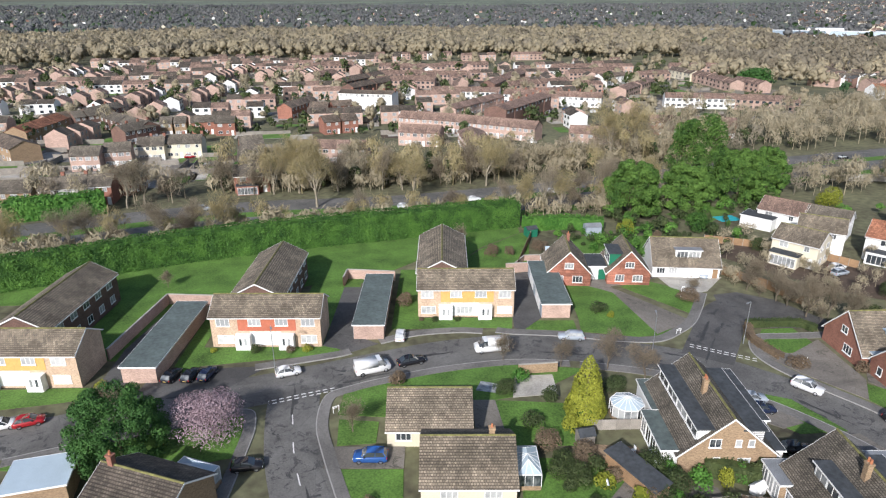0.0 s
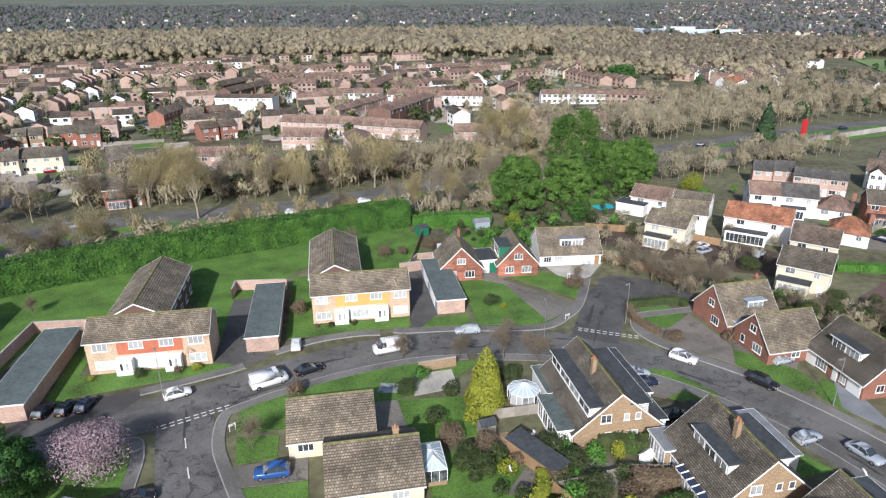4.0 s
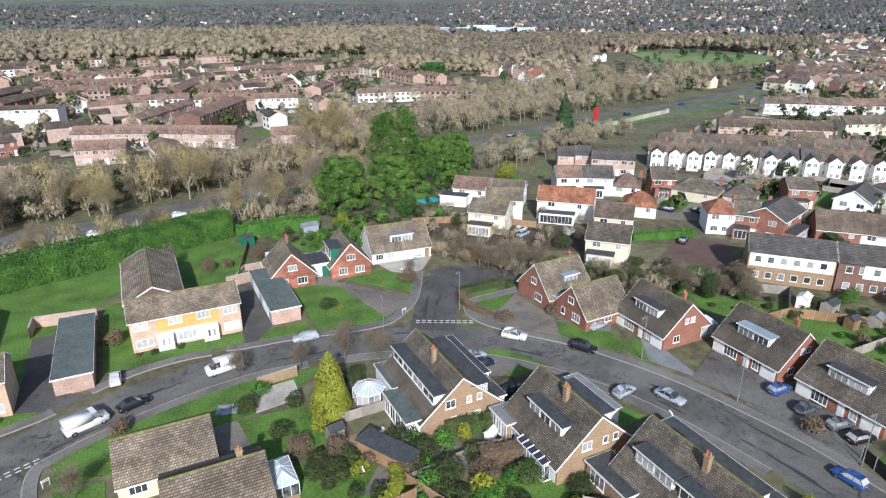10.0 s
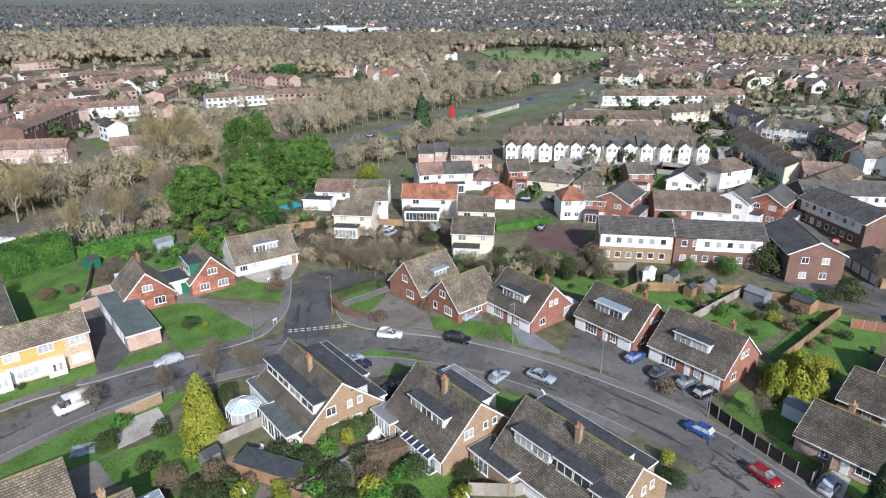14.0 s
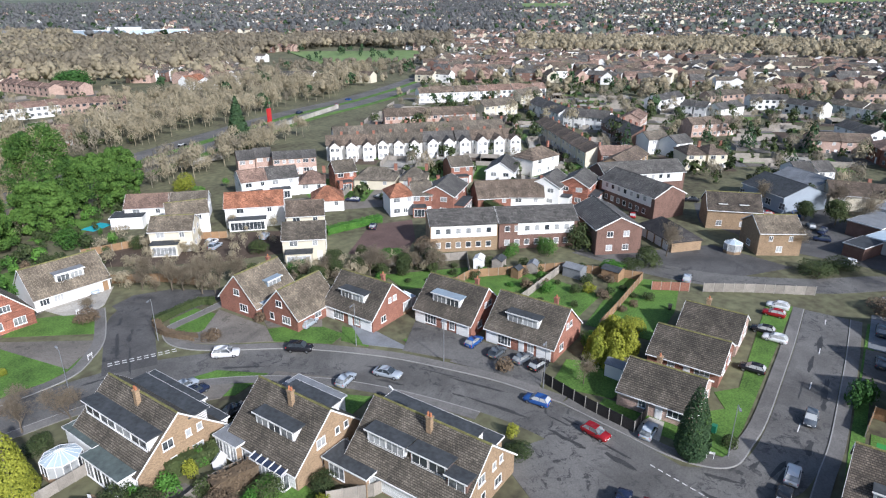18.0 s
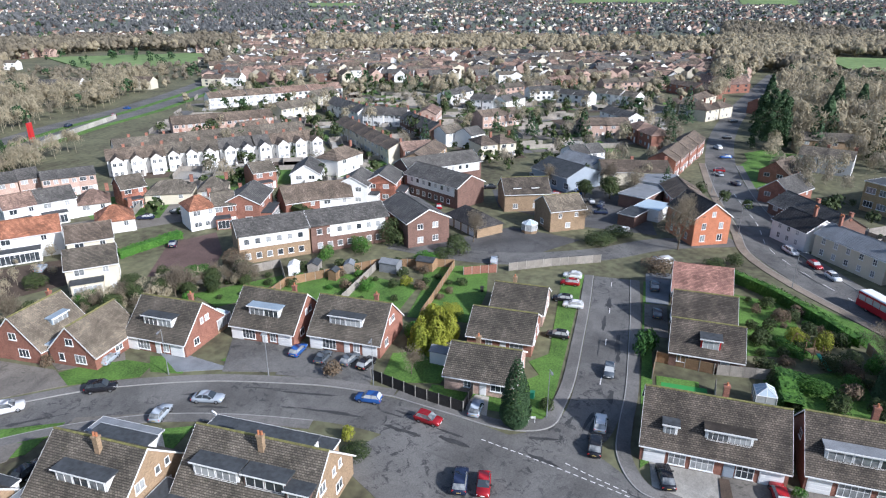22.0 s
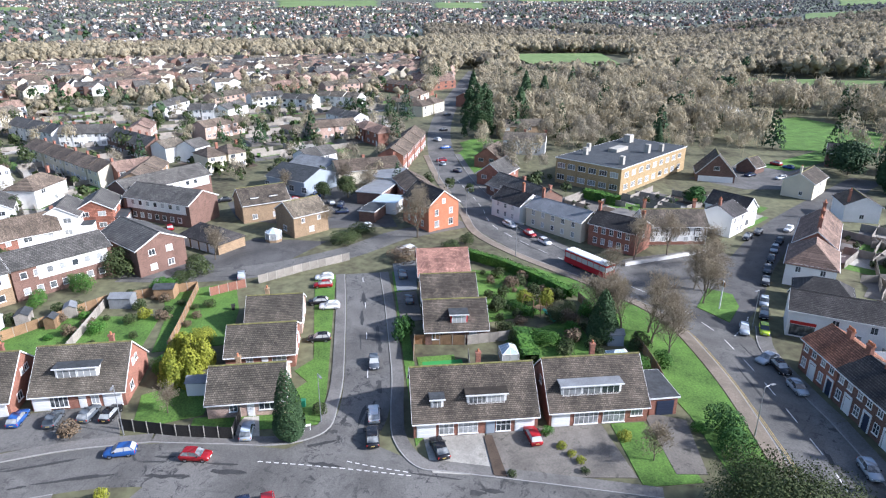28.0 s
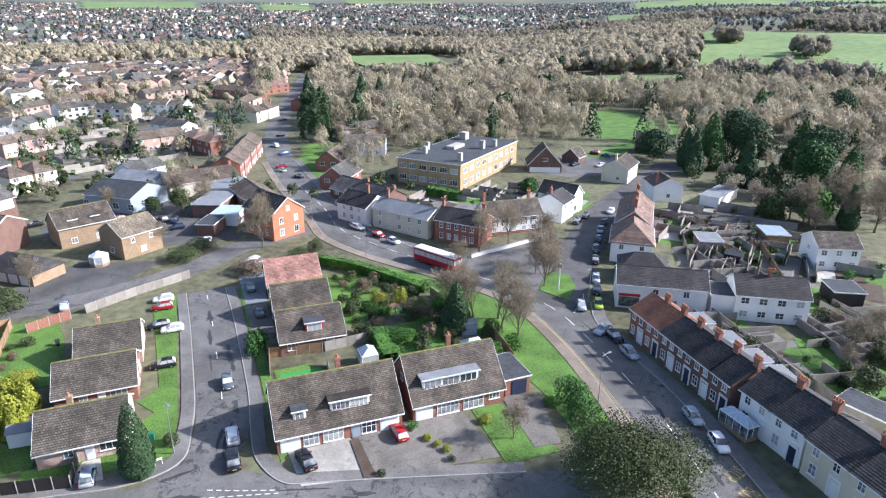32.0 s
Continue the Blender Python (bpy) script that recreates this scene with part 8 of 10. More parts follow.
plant(leafy_tree(941, 11, 22, 3800, .6, "conifer", base=0, lobes=16), 190, 395, "dark green evergreen clump in the estate")
plant(DARK[0], 23, 76.5, "bare spreading garden tree by the road", s=.62)
plant(DARK[1], 16.5, 77, "bare garden tree by the road", s=.5)
plant(DARK[0], 27.5, 74, "bare spreading garden tree branches", s=.6)
plant(SMALL[0], 8.5, 78.8, "slender bare street tree", s=.75)
plant(SMALL[1], -11, 62.6, "bare ornamental tree on the lawn", s=.75)
plant(SMALL[0], -42, 66, "bare tree beside the road", s=.8)
plant(SMALL[1], 71, 25.5, "bare blossom tree by the fence", s=.7)
plant(SMALL[1], 3.5, 123, "bare birch on the lawn", s=.9)
plant(SMALL[0], -50, 104, "small bare tree on the lawn", s=.6)
plant(SMALL[1], 43.5, 100.5, "reddish bare garden shrub", s=.6)

wood("roadside_trees", "tall golden-twigged bare trees along the dual carriageway", scatter([(-62, 160), (-10, 167), (40, 182), (95, 203), (95, 228), (40, 206), (-15, 192), (-66, 186)], 52, 81), "twig_gold", 7, 13.5, 520, 81, .32, width=.11)
wood("roadside_trees", "brown bare trees along the dual carriageway", scatter([(-140, 118), (-95, 140), (-62, 160), (-10, 167), (40, 182), (95, 203), (95, 228), (40, 206), (-15, 192), (-90, 172), (-150, 142)], 44, 82), "twig", 6, 11, 460, 82, .36, width=.11)
wood("roadside_trees", "golden and brown trees between hedge and road", scatter([(-128, 94), (-80, 118), (-40, 132), (20, 144), (56, 158), (50, 163), (18, 150), (-40, 138), (-85, 124), (-130, 102)], 40, 83), "twig_gold", 4, 9.5, 420, 83, .36, width=.11)
wood("roadside_trees", "olive winter woodland beside the dual carriageway", scatter([(60, 192), (100, 206), (150, 220), (205, 234), (262, 247), (360, 300), (260, 340), (180, 300), (110, 262), (66, 225)], 190, 84), "far_twig_lit", 7, 13, 300, 84, .38, width=.11)
wood("roadside_trees", "bare trees on the near side of the dual carriageway", scatter([(80, 172), (112, 182), (150, 186), (175, 190), (168, 180), (140, 170), (96, 160)], 40, 85), "far_twig_lit", 4, 9, 320, 85, .4, width=.11)
wood("undergrowth", "bare undergrowth below the roadside trees", scatter([(-62, 163), (-10, 167), (40, 183), (90, 203), (95, 225), (40, 205), (-15, 190), (-66, 184)], 420, 51), "far_twig_lit", 2, 6, 120, 51, .5, width=.2)
wood("undergrowth", "ivy and evergreen undergrowth below the roadside trees", scatter([(-62, 166), (-10, 172), (40, 188), (90, 208), (140, 224), (120, 240), (40, 204), (-15, 190), (-66, 184)], 110, 52), "bush", 2, 6.5, 70, 52, .4, "leaf")
wood("undergrowth", "bare scrub between the hedge and the road", scatter([(-130, 96), (-80, 122), (-40, 136), (20, 146), (60, 158), (60, 150), (25, 143), (-35, 130), (-80, 110), (-130, 88)], 300, 53), "far_twig_lit", 1.5, 5.5, 120, 53, .5, width=.2)
wood("undergrowth", "bare scrub behind the gardens", scatter([(52, 112), (60, 100), (70, 92), (88, 76), (97, 70), (92, 64), (76, 76), (62, 90), (52, 104)], 90, 54), "far_twig_lit", 1.2, 3.2, 160, 54, .5, width=.2)

# bushes: x, y, width, height, leaf, words
BUSHES = [
    (-45.8, 71.6, 1.6, 1.5, "gold", "golden round shrub by the flats"), (26, 94, 2.6, 2.0, "bush", "olive shrub on the green"), (27.2, 92, 1.2, 1.4, "gold", "yellow shrub on the green"),
    (-6.8, 97, 2.6, 2.6, "russet", "brown rounded shrub by the garages"), (20, 122, 3.6, 2.6, "russet", "brown rounded bush on the lawn"), (42, 98, 4, 2.2, "russet", "reddish shrubs beside the drive"),
    (24.2, 54.6, 2.4, 2.2, "bright", "clipped green garden shrub"), (27.2, 53.2, 2.6, 2.4, "bright", "clipped green garden shrub"), (22.0, 51.0, 3.4, 2.4, "bush", "dark green garden shrub"),
    (30, 53.6, 1.6, 2.4, "gold", "yellow-green clipped shrub beside the lawn"), (32, 54.2, 2, 2.4, "bright", "clipped green column shrub"), (34.6, 54.4, 2.0, 2.6, "bush", "clipped green column shrub"),
    (25, 48.6, 4, 2.4, "bush", "spreading dark garden bush"), (29, 46.6, 3.2, 2.2, "russet", "brown bush beside the fence"), (33, 44.8, 4, 2.4, "bush", "spreading green bush beside the lawn"), (34.5, 38.5, 2.2, 2, "gold", "golden rounded garden shrub"),
    (30, 40, 2.2, 1.8, "bush", "round clipped green shrub"), (37, 40.5, 3, 2, "bush", "green shrub by the wall"), (31.5, 37, 2.5, 2, "bush", "round clipped green shrub"),
    (8, 71, 3, 2.2, "bush", "dark shrub beside the pond"), (10.5, 73.6, 2.4, 2, "bright", "green shrub beside the road"), (13.5, 68.5, 2.2, 2.4, "bush", "leafy shrub in a garden"), (-6.4, 73, 2.4, 2, "russet", "brown shrub beside the road"),
    (15.5, 62.5, 2.4, 2.4, "gold", "yellow shrub in the garden"), (12, 60, 3.2, 2.4, "russet", "brown shrub in the garden"), (13, 55.5, 3, 2.2, "bush", "green shrub in the garden"), (17, 53.5, 2.4, 1.8, "gold", "golden shrub in the garden"), (-7.6, 50.4, 1.6, 1.3, "russet", "round brown shrub on the lawn"),
    (81.5, 29, 3, 2.6, "bright", "green bush beside golden conifers"), 
    (98.5, 36, 2.4, 2, "gold", "round yellow-green bush on the lawn"), (68.6, 6.4, 1.9, 1.7, "bush", "grey-green rounded shrub beside the lawn"), (55.8, 28, 1.6, 2.3, "gold", "yellow columnar shrub by the road"), (53, 26, 3.4, 1.6, "bush", "low planting at the corner"),
    (67.5, 35.8, 2.6, 2.2, "russet", "brown shrub at the drive"), (58.2, 75.5, 2, 1.8, "russet", "brown shrub beside the house"), (50, 77.3, 3, 1.6, "russet", "low brown planting at the corner"), (69.6, 69.6, 2.2, 2.6, "bright", "green climber bush beside the house"),
    (60.6, -21, 1.4, 1.3, "bright", "round clipped green shrub"), (58, -21.8, 1.3, .9, "gold", "small golden yellow shrub"), (56.6, -22.6, 1.1, .9, "gold", "small golden yellow shrub"), (55.2, -23.2, 1.2, .9, "gold", "small golden yellow shrub"), (53.6, -23.0, 1.0, .8, "bush", "small round green shrub"), (54.2, -15, 1.1, .9, "bush", "low dark green shrub"),
    (58.6, -29.6, 1.6, 1.3, "gold", "olive round shrub beside the lawn"), (58.8, -39.2, 1.7, 1.4, "bright", "round clipped green shrub"), (58.6, -42.0, 4.4, 3.8, "conifer", "large clipped green bush"), (54.4, -41.4, 4.2, 3.6, "conifer", "large clipped green bush"), (50.6, -41.6, 3.4, 2.6, "hedge", "clipped green bush on grass"),
    (73, -37.8, 3.4, 2.6, "hedge", "green clipped bush on the verge"), (86, -5.2, 2.6, 4.2, "conifer", "dark evergreen column beside lane"), (88, -6.2, 2.4, 3.6, "hedge", "dark evergreen bush beside lane"), (96, -27.5, 3.2, 3, "gold", "yellow-green garden tree beside the lawn"),
    (119, -8, 7, 3, "russet", "wide pale brown bush by the fence"), (112.5, 33, 4, 3, "bush", "green bush by the offices"), (117, 31.5, 5, 4.5, "bush", "dark bare-topped bush by offices"), (110, 36, 5, 3, "bright", "green hedge bush beside the lawn"), (131.5, 4, 7, 2.6, "bush", "planting along the verge"), (136, 0, 6, 2.4, "bush", "planting along the verge"),
    (104, -28, 3, 2.4, "bush", "leafy shrub in a garden"), (91, -33, 3, 2.6, "bush", "leafy shrub in a garden"), (40, 131, 4, 4, "gold", "olive conifer in the garden"), (57, 134, 5, 5, "hedge", "clipped green garden conifer"), (96, 151, 6, 6, "gold", "yellow-green conifer among gardens"), (65, 122, 3, 3, "bush", "leafy green garden bush"),
    (126, -22, 3, 3, "bush", "green bush by the shop"), (123, -18, 4, 2.4, "bush", "green bush by the hedge"), (165, -44, 5, 2.4, "bush", "low shrubs by the pavement"), (160, -42, 4, 2, "bright", "low shrubs by the pavement"), (150, -41, 4, 2, "bush", "low shrubs by the pavement"),
]
BUSHES += [
    (27.6, 45.2, 2.4, 2.3, "gold", "round golden clipped garden shrub"), (26.9, 43.6, 2.2, 1.8, "bright", "round clipped green shrub below the golden one"), (25.3, 45.6, 2.2, 1.7, "bush", "round clipped green shrub by the fence"), (23.6, 46.4, 2.4, 1.9, "bush", "round clipped green shrub by the fence"),
    (23.0, 55.6, 3.6, 3.0, "bush", "large domed dark green shrub by the garden store"), (24.6, 53.0, 3.4, 2.9, "bush", "large domed green shrub by the garden store"), (15.6, 57.2, 3.0, 2.6, "russet", "rusty brown garden shrub"), (14.2, 53.6, 3.4, 2.4, "bush", "dark green garden shrub by the lawn"),
    (11.0, 63.6, 2.6, 2.0, "bush", "dark shrub beside the bungalow lawn"), (18.8, 70.6, 3.0, 2.4, "russet", "brown shrub under the bare tree"), (22.5, 71.4, 3.2, 2.6, "bush", "dark evergreen shrub by the conservatory"), (26.5, 45.6, 1.2, .9, "gold", "small yellow flowering shrub"),
]
for x, y, w, h, mt in ((86, -22, 2.4, 2.2, "bush"), (95, -22.5, 2.6, 2.4, "bush"), (99, -24, 2.2, 2.8, "bush"), (103, -26.5, 3.0, 2.6, "russet"), (78, -28.5, 2.6, 2.0, "bush"), (75.4, -27, 2.2, 1.6, "bush"), (88.5, -30.5, 3.2, 3.0, "bush"), (97, -33, 2.6, 2.6, "bush"),
                       (82, -31, 2.6, 2.4, "russet"), (100, -30, 2.4, 2.2, "bush"), (108, -25, 2.6, 2.4, "bush"), (106, -29.6, 2.4, 2.2, "russet"), (79.5, -33.8, 2.4, 2.2, "bush"), (93.6, -21.6, 1.8, 2.6, "bush")):
    BUSHES.append((x, y, w, h, mt, "brown twiggy shrub in a back garden" if mt == "russet" else "dark evergreen shrub in a back garden"))
for i, (x, y, w, h, mt, words) in enumerate(BUSHES):
    bush(x, y, w, h, mt, words, seed=i % 4 + 1)
gr = random.Random(77)
for x, y in scatter([(80, 72), (88, 52), (92, 30), (104, 22), (112, 30), (100, 60), (90, 68)], 40, 31, 2) + scatter([(70, -21), (84, -21), (112, -22), (108, -30), (92, -34), (72, -34)], 30, 32, 2) + scatter([(8, 46), (28, 40), (36, 47), (22, 58), (8, 58)], 34, 33, 1.5) + scatter([(60, -90), (96, -100), (118, -110), (90, -125), (60, -110)], 34, 34, 3) + scatter([(22, 117), (55, 116), (52, 132), (24, 132)], 34, 35, 2.5):
    s = gr.uniform(1.0, 2.6)
    bush(x, y, s, s * gr.uniform(.6, 1.0), gr.choice(["bush", "bush", "bright", "russet", "bush"]), "small garden shrub among the lawns", seed=gr.randrange(1, 5))
hedge([(119, -20.5), (112, -27), (104, -32), (97, -35.5)], 1.6, 2.0, "hedge", "long clipped hedge beside the high street", 14, .18)
hedge([(48, 88.6), (46.9, 84), (48.6, 78.8)], 1.2, 1.0, "russet", "low olive-brown hedge round the corner plot", 18, .14)
hedge([(48, 88.8), (56, 89), (58, 87)], 1.2, 1.2, "bush", "low hedge beside the turning head", 18, .14)
hedge([(76, -23), (84.5, -23.5)], 2.6, 2.0, "hedge", "clipped green garden hedge row", 14, .18)
hedge([(72.4, -24), (72.4, -31)], 1.2, 1.6, "hedge", "clipped green garden hedge row", 14, .18)
hedge([(130, 76), (122, 58), (131, 50)], 2.4, 2.4, "bush", "dark hedge behind the offices", 8, .25)
hedge([(158, -60), (150, -66)], 3, 2.5, "hedge", "clipped green hedge by the lawn", 8, .25)
hedge([(94, 96), (108, 92)], 2, 1.6, "bright", "clipped hedge at the car park", 10, .2)
hedge([(29.4, 49.0), (32, 48.3), (35.2, 47.6)], 1.9, 2.0, "russet", "brown beech hedge across the back garden", 22, .14)
hedge([(31.6, 44.6), (34.6, 45.2), (38.2, 43.0)], 1.3, 1.5, "bright", "clipped green hedge below the striped lean-to", 22, .14)
hedge([(28.2, 55.4), (30.8, 54.6), (33.6, 53.6)], 1.5, 2.1, "bush", "clipped green hedge behind the chalet", 22, .14)
hedge([(13.5, 45.5), (18.5, 47.4), (20.5, 51.5)], 1.6, 1.7, "gold", "curved clipped hedge in the garden", 16, .14)

# verge of the high street and the gardens beside it
plant(cone_tree(961, 8.5, 6, 7000, .16, "cedar", power=.7), 82.5, -36, "dark green fir tree in a back garden")
for x, y, sc_ in ((85.1, -40.2, .75), (83.3, -44.0, .8), (76.2, -43.9, .7), (90.3, -41.6, .6), (98.1, -59.6, .55), (97, -62, .5)):
    plant(BARE[rng.randrange(3)], x, y, WORDS[id(BARE)], s=sc_, group="street trees")
for x, y, w, h, d, mt, words in ((83.2, -26, 3.4, 2.2, 7.5, "hedge", "big clipped laurel hedge in the garden"), (93.2, -25.6, 1.8, 1.8, 6, "hedge", "clipped dark hedge between gardens"), (73.8, -41.6, 2.6, 2.8, 2.6, "hedge", "clipped evergreen column on the verge"), (98.5, -36.4, 3, 2.4, 3, "bright", "glossy laurel bush by the verge"),
                                 (94.7, -30.4, 3, 3.6, 3, "gold", "yellow-green round garden tree"), (87.6, -32.7, 3, 3, 3, "russet", "bare grey-brown garden bush"), (78.5, -40.5, 3.4, 3, 3.4, "bush", "olive evergreen bush by the fence"), (90, -36.5, 3.6, 3.2, 3.6, "bright", "bright green laurel bush"), (86.4, 27.7, 4, 3.4, 4, "gold", "golden conifer bush by lawn"), (88.8, 24.9, 4, 3, 4, "gold", "golden conifer bush by lawn"),
                                 (88, 79.9, 3, 3, 3, "bush", "green shrub beside the car park"), (89.9, 73.8, 5, 3.4, 4, "bright", "olive green shrub beside the car park"), (97.4, 70.7, 5.5, 3.6, 5, "russet", "pale twiggy shrub before the offices"), (118.9, 46.1, 7, 6, 7, "bush", "big dark evergreen shrub before the offices"), (112, 51, 6, 3.6, 4, "hedge", "clipped green hedge before the offices"), (106, 56, 6, 2.8, 3, "hedge", "clipped green hedge before the offices"),
                                 (78.6, 100, 5, 3, 4, "bush", "green shrub in a back garden"), (84, 84, 4, 2.6, 4, "bush", "ivy-green shrub behind the houses"), (76, 86, 4, 2.4, 4, "bright", "green shrub behind the houses"), (70, 90, 4, 2.4, 4, "bush", "ivy-green shrub behind the houses"), (64, 98, 4, 2.2, 4, "bush", "low green shrub beside the cul-de-sac")):
    bush(x, y, w, h, mt, words, seed=int(x) % 4 + 1, d=d)

# ---- woods and far country ----
def polar(a0, a1, r0, r1, n, seed, keep=None):
    """Places between two bearings (degrees, clockwise from +y) and two distances."""
    r = random.Random(seed)
    out = []
    while len(out) < n:
        a, d = radians(r.uniform(a0, a1)), math.sqrt(r.uniform(r0 * r0, r1 * r1))
        p = (math.sin(a) * d, math.cos(a) * d)
        if keep is None or keep(p, r):
            out.append(p)
    return out


def patchy(size, cut):
    return lambda p, r: noise.noise(Vector((p[0] / size, p[1] / size, 3.1))) > cut


def not_in(*rings):
    def keep(p, r):
        for x0, y0, x1, y1 in rings:
            if x0 < p[0] < x1 and y0 < p[1] < y1:
                return False
        return True
    return keep


def field(a0, a1, r0, r1, words, mt="field"):
    """A field laid on the land between two bearings and two distances, with uneven edges."""
    v, f, n, k = [], [], 14, 10
    for i in range(n + 1):
        for j in range(k + 1):
            a = a0 + (a1 - a0) * (i / n) + .5 * noise.noise(Vector((j * .6, a0, 1)))
            r = r0 + (r1 - r0) * (j / k) * (1 + .12 * noise.noise(Vector((i * .35, r0, 2))))
            x, y = math.sin(radians(a)) * r, math.cos(radians(a)) * r
            v.append((x, y, rise(x, y) + .5 + r * .0006))
    for i in range(n):
        for j in range(k):
            p = i * (k + 1) + j
            f.append((p, p + 1, p + k + 2, p + k + 1))
    tagged(new("far_field", raw("far_field", v, f, mt)), words, "field", kind="structure")


FIELDS = [(133.6, 152, 492, 850), (122.5, 132.5, 462, 500), (126, 133, 1380, 2100), (134, 142, 1600, 2300), (142.6, 152, 1650, 2600), (128, 139, 2700, 3600), (140, 152, 3000, 4200),
          (84, 92, 3000, 3900), (97, 101, 2800, 3600), (60, 66, 2500, 3000), (70, 78, 3600, 4500), (104, 112, 3700, 4600)]
for a0, a1, r0, r1 in FIELDS:
    field(a0, a1, r0, r1, "pale green pasture on the rising land")
area("far_field", [(395, 400), (470, 345), (560, 420), (470, 520)], 0.8, "field", "bright green field beyond the woods", "field")
area("far_field", [(560, -155), (700, -165), (700, -270), (560, -235)], 1.2, "field", "bright green field beyond the trees", "field")
area("playing_field", [(208, -152), (268, -188), (275, -205), (226, -214), (198, -188)], 0.1, "grass", "green school playing field", "field")


def off_fields(*boxes):
    """Clear of the fields and of any boxes given."""
    clear = not_in((200, -216, 276, -150), (385, 340, 570, 525), (555, -280, 705, -150), *boxes)

    def keep(p, r):
        a, d = math.degrees(math.atan2(p[0], p[1])), math.hypot(*p)
        low = ((39.5, 53, 440, 580), (104.5, 113.5, 470, 640), (123, 132, 405, 470))
        return clear(p, r) and not any(a0 - .4 < a < a1 + .4 and r0 - 8 < d < r1 + 10 for a0, a1, r0, r1 in FIELDS + list(low))
    return keep


def off_patchy(size, cut):
    a, b = off_fields(), patchy(size, cut)
    return lambda p, r: a(p, r) and b(p, r)


for kinds, mt, h0, h1, kw in (((BARE, GOLD, PALE), "far_twig_lit", 6, 11, .36), ((DARK, SMALL), "far_twig_dark_lit", 5, 9, .4)):
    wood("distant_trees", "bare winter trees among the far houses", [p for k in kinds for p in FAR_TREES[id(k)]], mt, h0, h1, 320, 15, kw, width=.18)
wood("distant_trees", "evergreen trees among the far houses", FAR_TREES[id(CONE)][::2] + FAR_TREES[id(EVER)], "cedar", 6, 12, 260, 16, .28, "cone")
wood("distant_trees", "olive evergreen trees among the far houses", FAR_TREES[id(OAK)], "bush", 5, 9, 220, 17, .42, "leaf")
wood("far_wood", "wide bare winter woodland beyond the estate", polar(-50, 26, 622, 1060, 3600, 41), "far_twig_lit", 9, 17, 60, 1, .46)
wood("far_wood", "darker trees in the winter woodland beyond the estate", polar(-50, 26, 640, 1150, 1300, 141, patchy(90, .05)), "far_twig_dark_lit", 10, 17, 60, 101, .46)
wood("far_wood", "bare winter woodland beyond the houses", polar(20, 56, 520, 900, 1900, 42, off_fields()), "far_twig_dark_lit", 8, 15, 70, 2, .46)
wood("far_wood", "pale bare trees among the darker winter woodland", polar(20, 52, 450, 800, 380, 142, off_fields()), "far_twig_lit", 8, 14, 80, 102, .44)
wood("far_wood", "band of bare winter trees on the rise", polar(62, 100, 640, 860, 1000, 43, off_fields()), "far_twig_lit", 8, 15, 70, 3, .46)
wood("far_wood", "winter woodland on the nearer hillside", polar(96, 152, 258, 450, 1150, 40, off_fields()), "far_twig_lit", 8, 15, 190, 40, .42, width=.15)
wood("far_wood", "dark bare trees on the nearer hillside", polar(96, 152, 280, 470, 420, 140, off_fields()), "far_twig_dark_lit", 8, 14, 170, 140, .42, width=.15)
wood("far_wood", "broad winter woodland on the hillside", polar(96, 134, 440, 960, 3300, 44, off_fields()), "far_twig_lit", 8, 15, 60, 4, .46)
wood("far_wood", "dark winter woodland on the hillside", polar(96, 152, 520, 1500, 2600, 144, off_patchy(140, -.05)), "far_twig_dark_lit", 8, 15, 50, 104, .5)
wood("far_wood", "tree clumps standing in the hillside pasture", polar(140.2, 142.2, 590, 625, 26, 145) + polar(134.4, 136.2, 690, 720, 22, 146) + polar(133.2, 152, 478, 496, 60, 147) + polar(128, 152, 1440, 1640, 420, 148), "far_twig_dark_lit", 9, 16, 110, 145, .5)
wood("undergrowth", "low hedges and scrub before the fields", polar(39.5, 53, 440, 575, 260, 153) + polar(104.5, 113.5, 470, 600, 200, 154) + polar(123, 132, 405, 462, 130, 155), "far_twig_dark_lit", 2, 4.5, 60, 153, .6)
SCHOOL = not_in((152, -108, 208, -56), (205, -70, 252, -46))
wood("village_trees", "bare trees round the school and the houses", polar(93, 112, 190, 262, 95, 156, SCHOOL), "far_twig_dark_lit", 5, 10.5, 340, 156, .38, width=.15)
wood("village_trees", "dark conifers among the houses", polar(92, 106, 200, 300, 16, 157, SCHOOL), "cedar", 9, 18, 420, 157, .2, "cone")
wood("village_trees", "evergreen garden shrubs round the school", polar(92, 114, 165, 262, 60, 158, SCHOOL), "bush", 2, 5, 160, 158, .5, "leaf")
wood("far_wood", "dark evergreens among the woodland", polar(96, 150, 240, 520, 110, 45, off_fields()), "cedar", 9, 17, 300, 5, .26, "cone")
wood("far_wood", "dark spreading evergreens among the woodland", polar(96, 150, 250, 620, 90, 149, off_fields()), "cedar", 8, 15, 200, 105, .4, "leaf")
wood("far_wood", "garden trees between the far houses", polar(25, 98, 340, 700, 480, 46, off_fields()), "far_twig_lit", 4, 9, 90, 6, .45)
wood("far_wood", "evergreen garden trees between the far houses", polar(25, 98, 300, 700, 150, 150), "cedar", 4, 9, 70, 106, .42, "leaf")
wood("far_wood", "garden trees between the far houses", polar(-48, 20, 250, 620, 420, 47), "far_twig_lit", 4, 9, 110, 7, .45)
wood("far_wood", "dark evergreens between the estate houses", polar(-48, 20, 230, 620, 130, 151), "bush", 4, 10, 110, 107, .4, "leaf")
# The farthest woods wear the twig colour that has haze painted in.
wood("far_wood", "distant haze-toned winter woods across the plain", polar(-52, 62, 1040, 3600, 11000, 48, patchy(260, -.38)), "far_twig_hazed", 7, 13, 14, 8, .62)
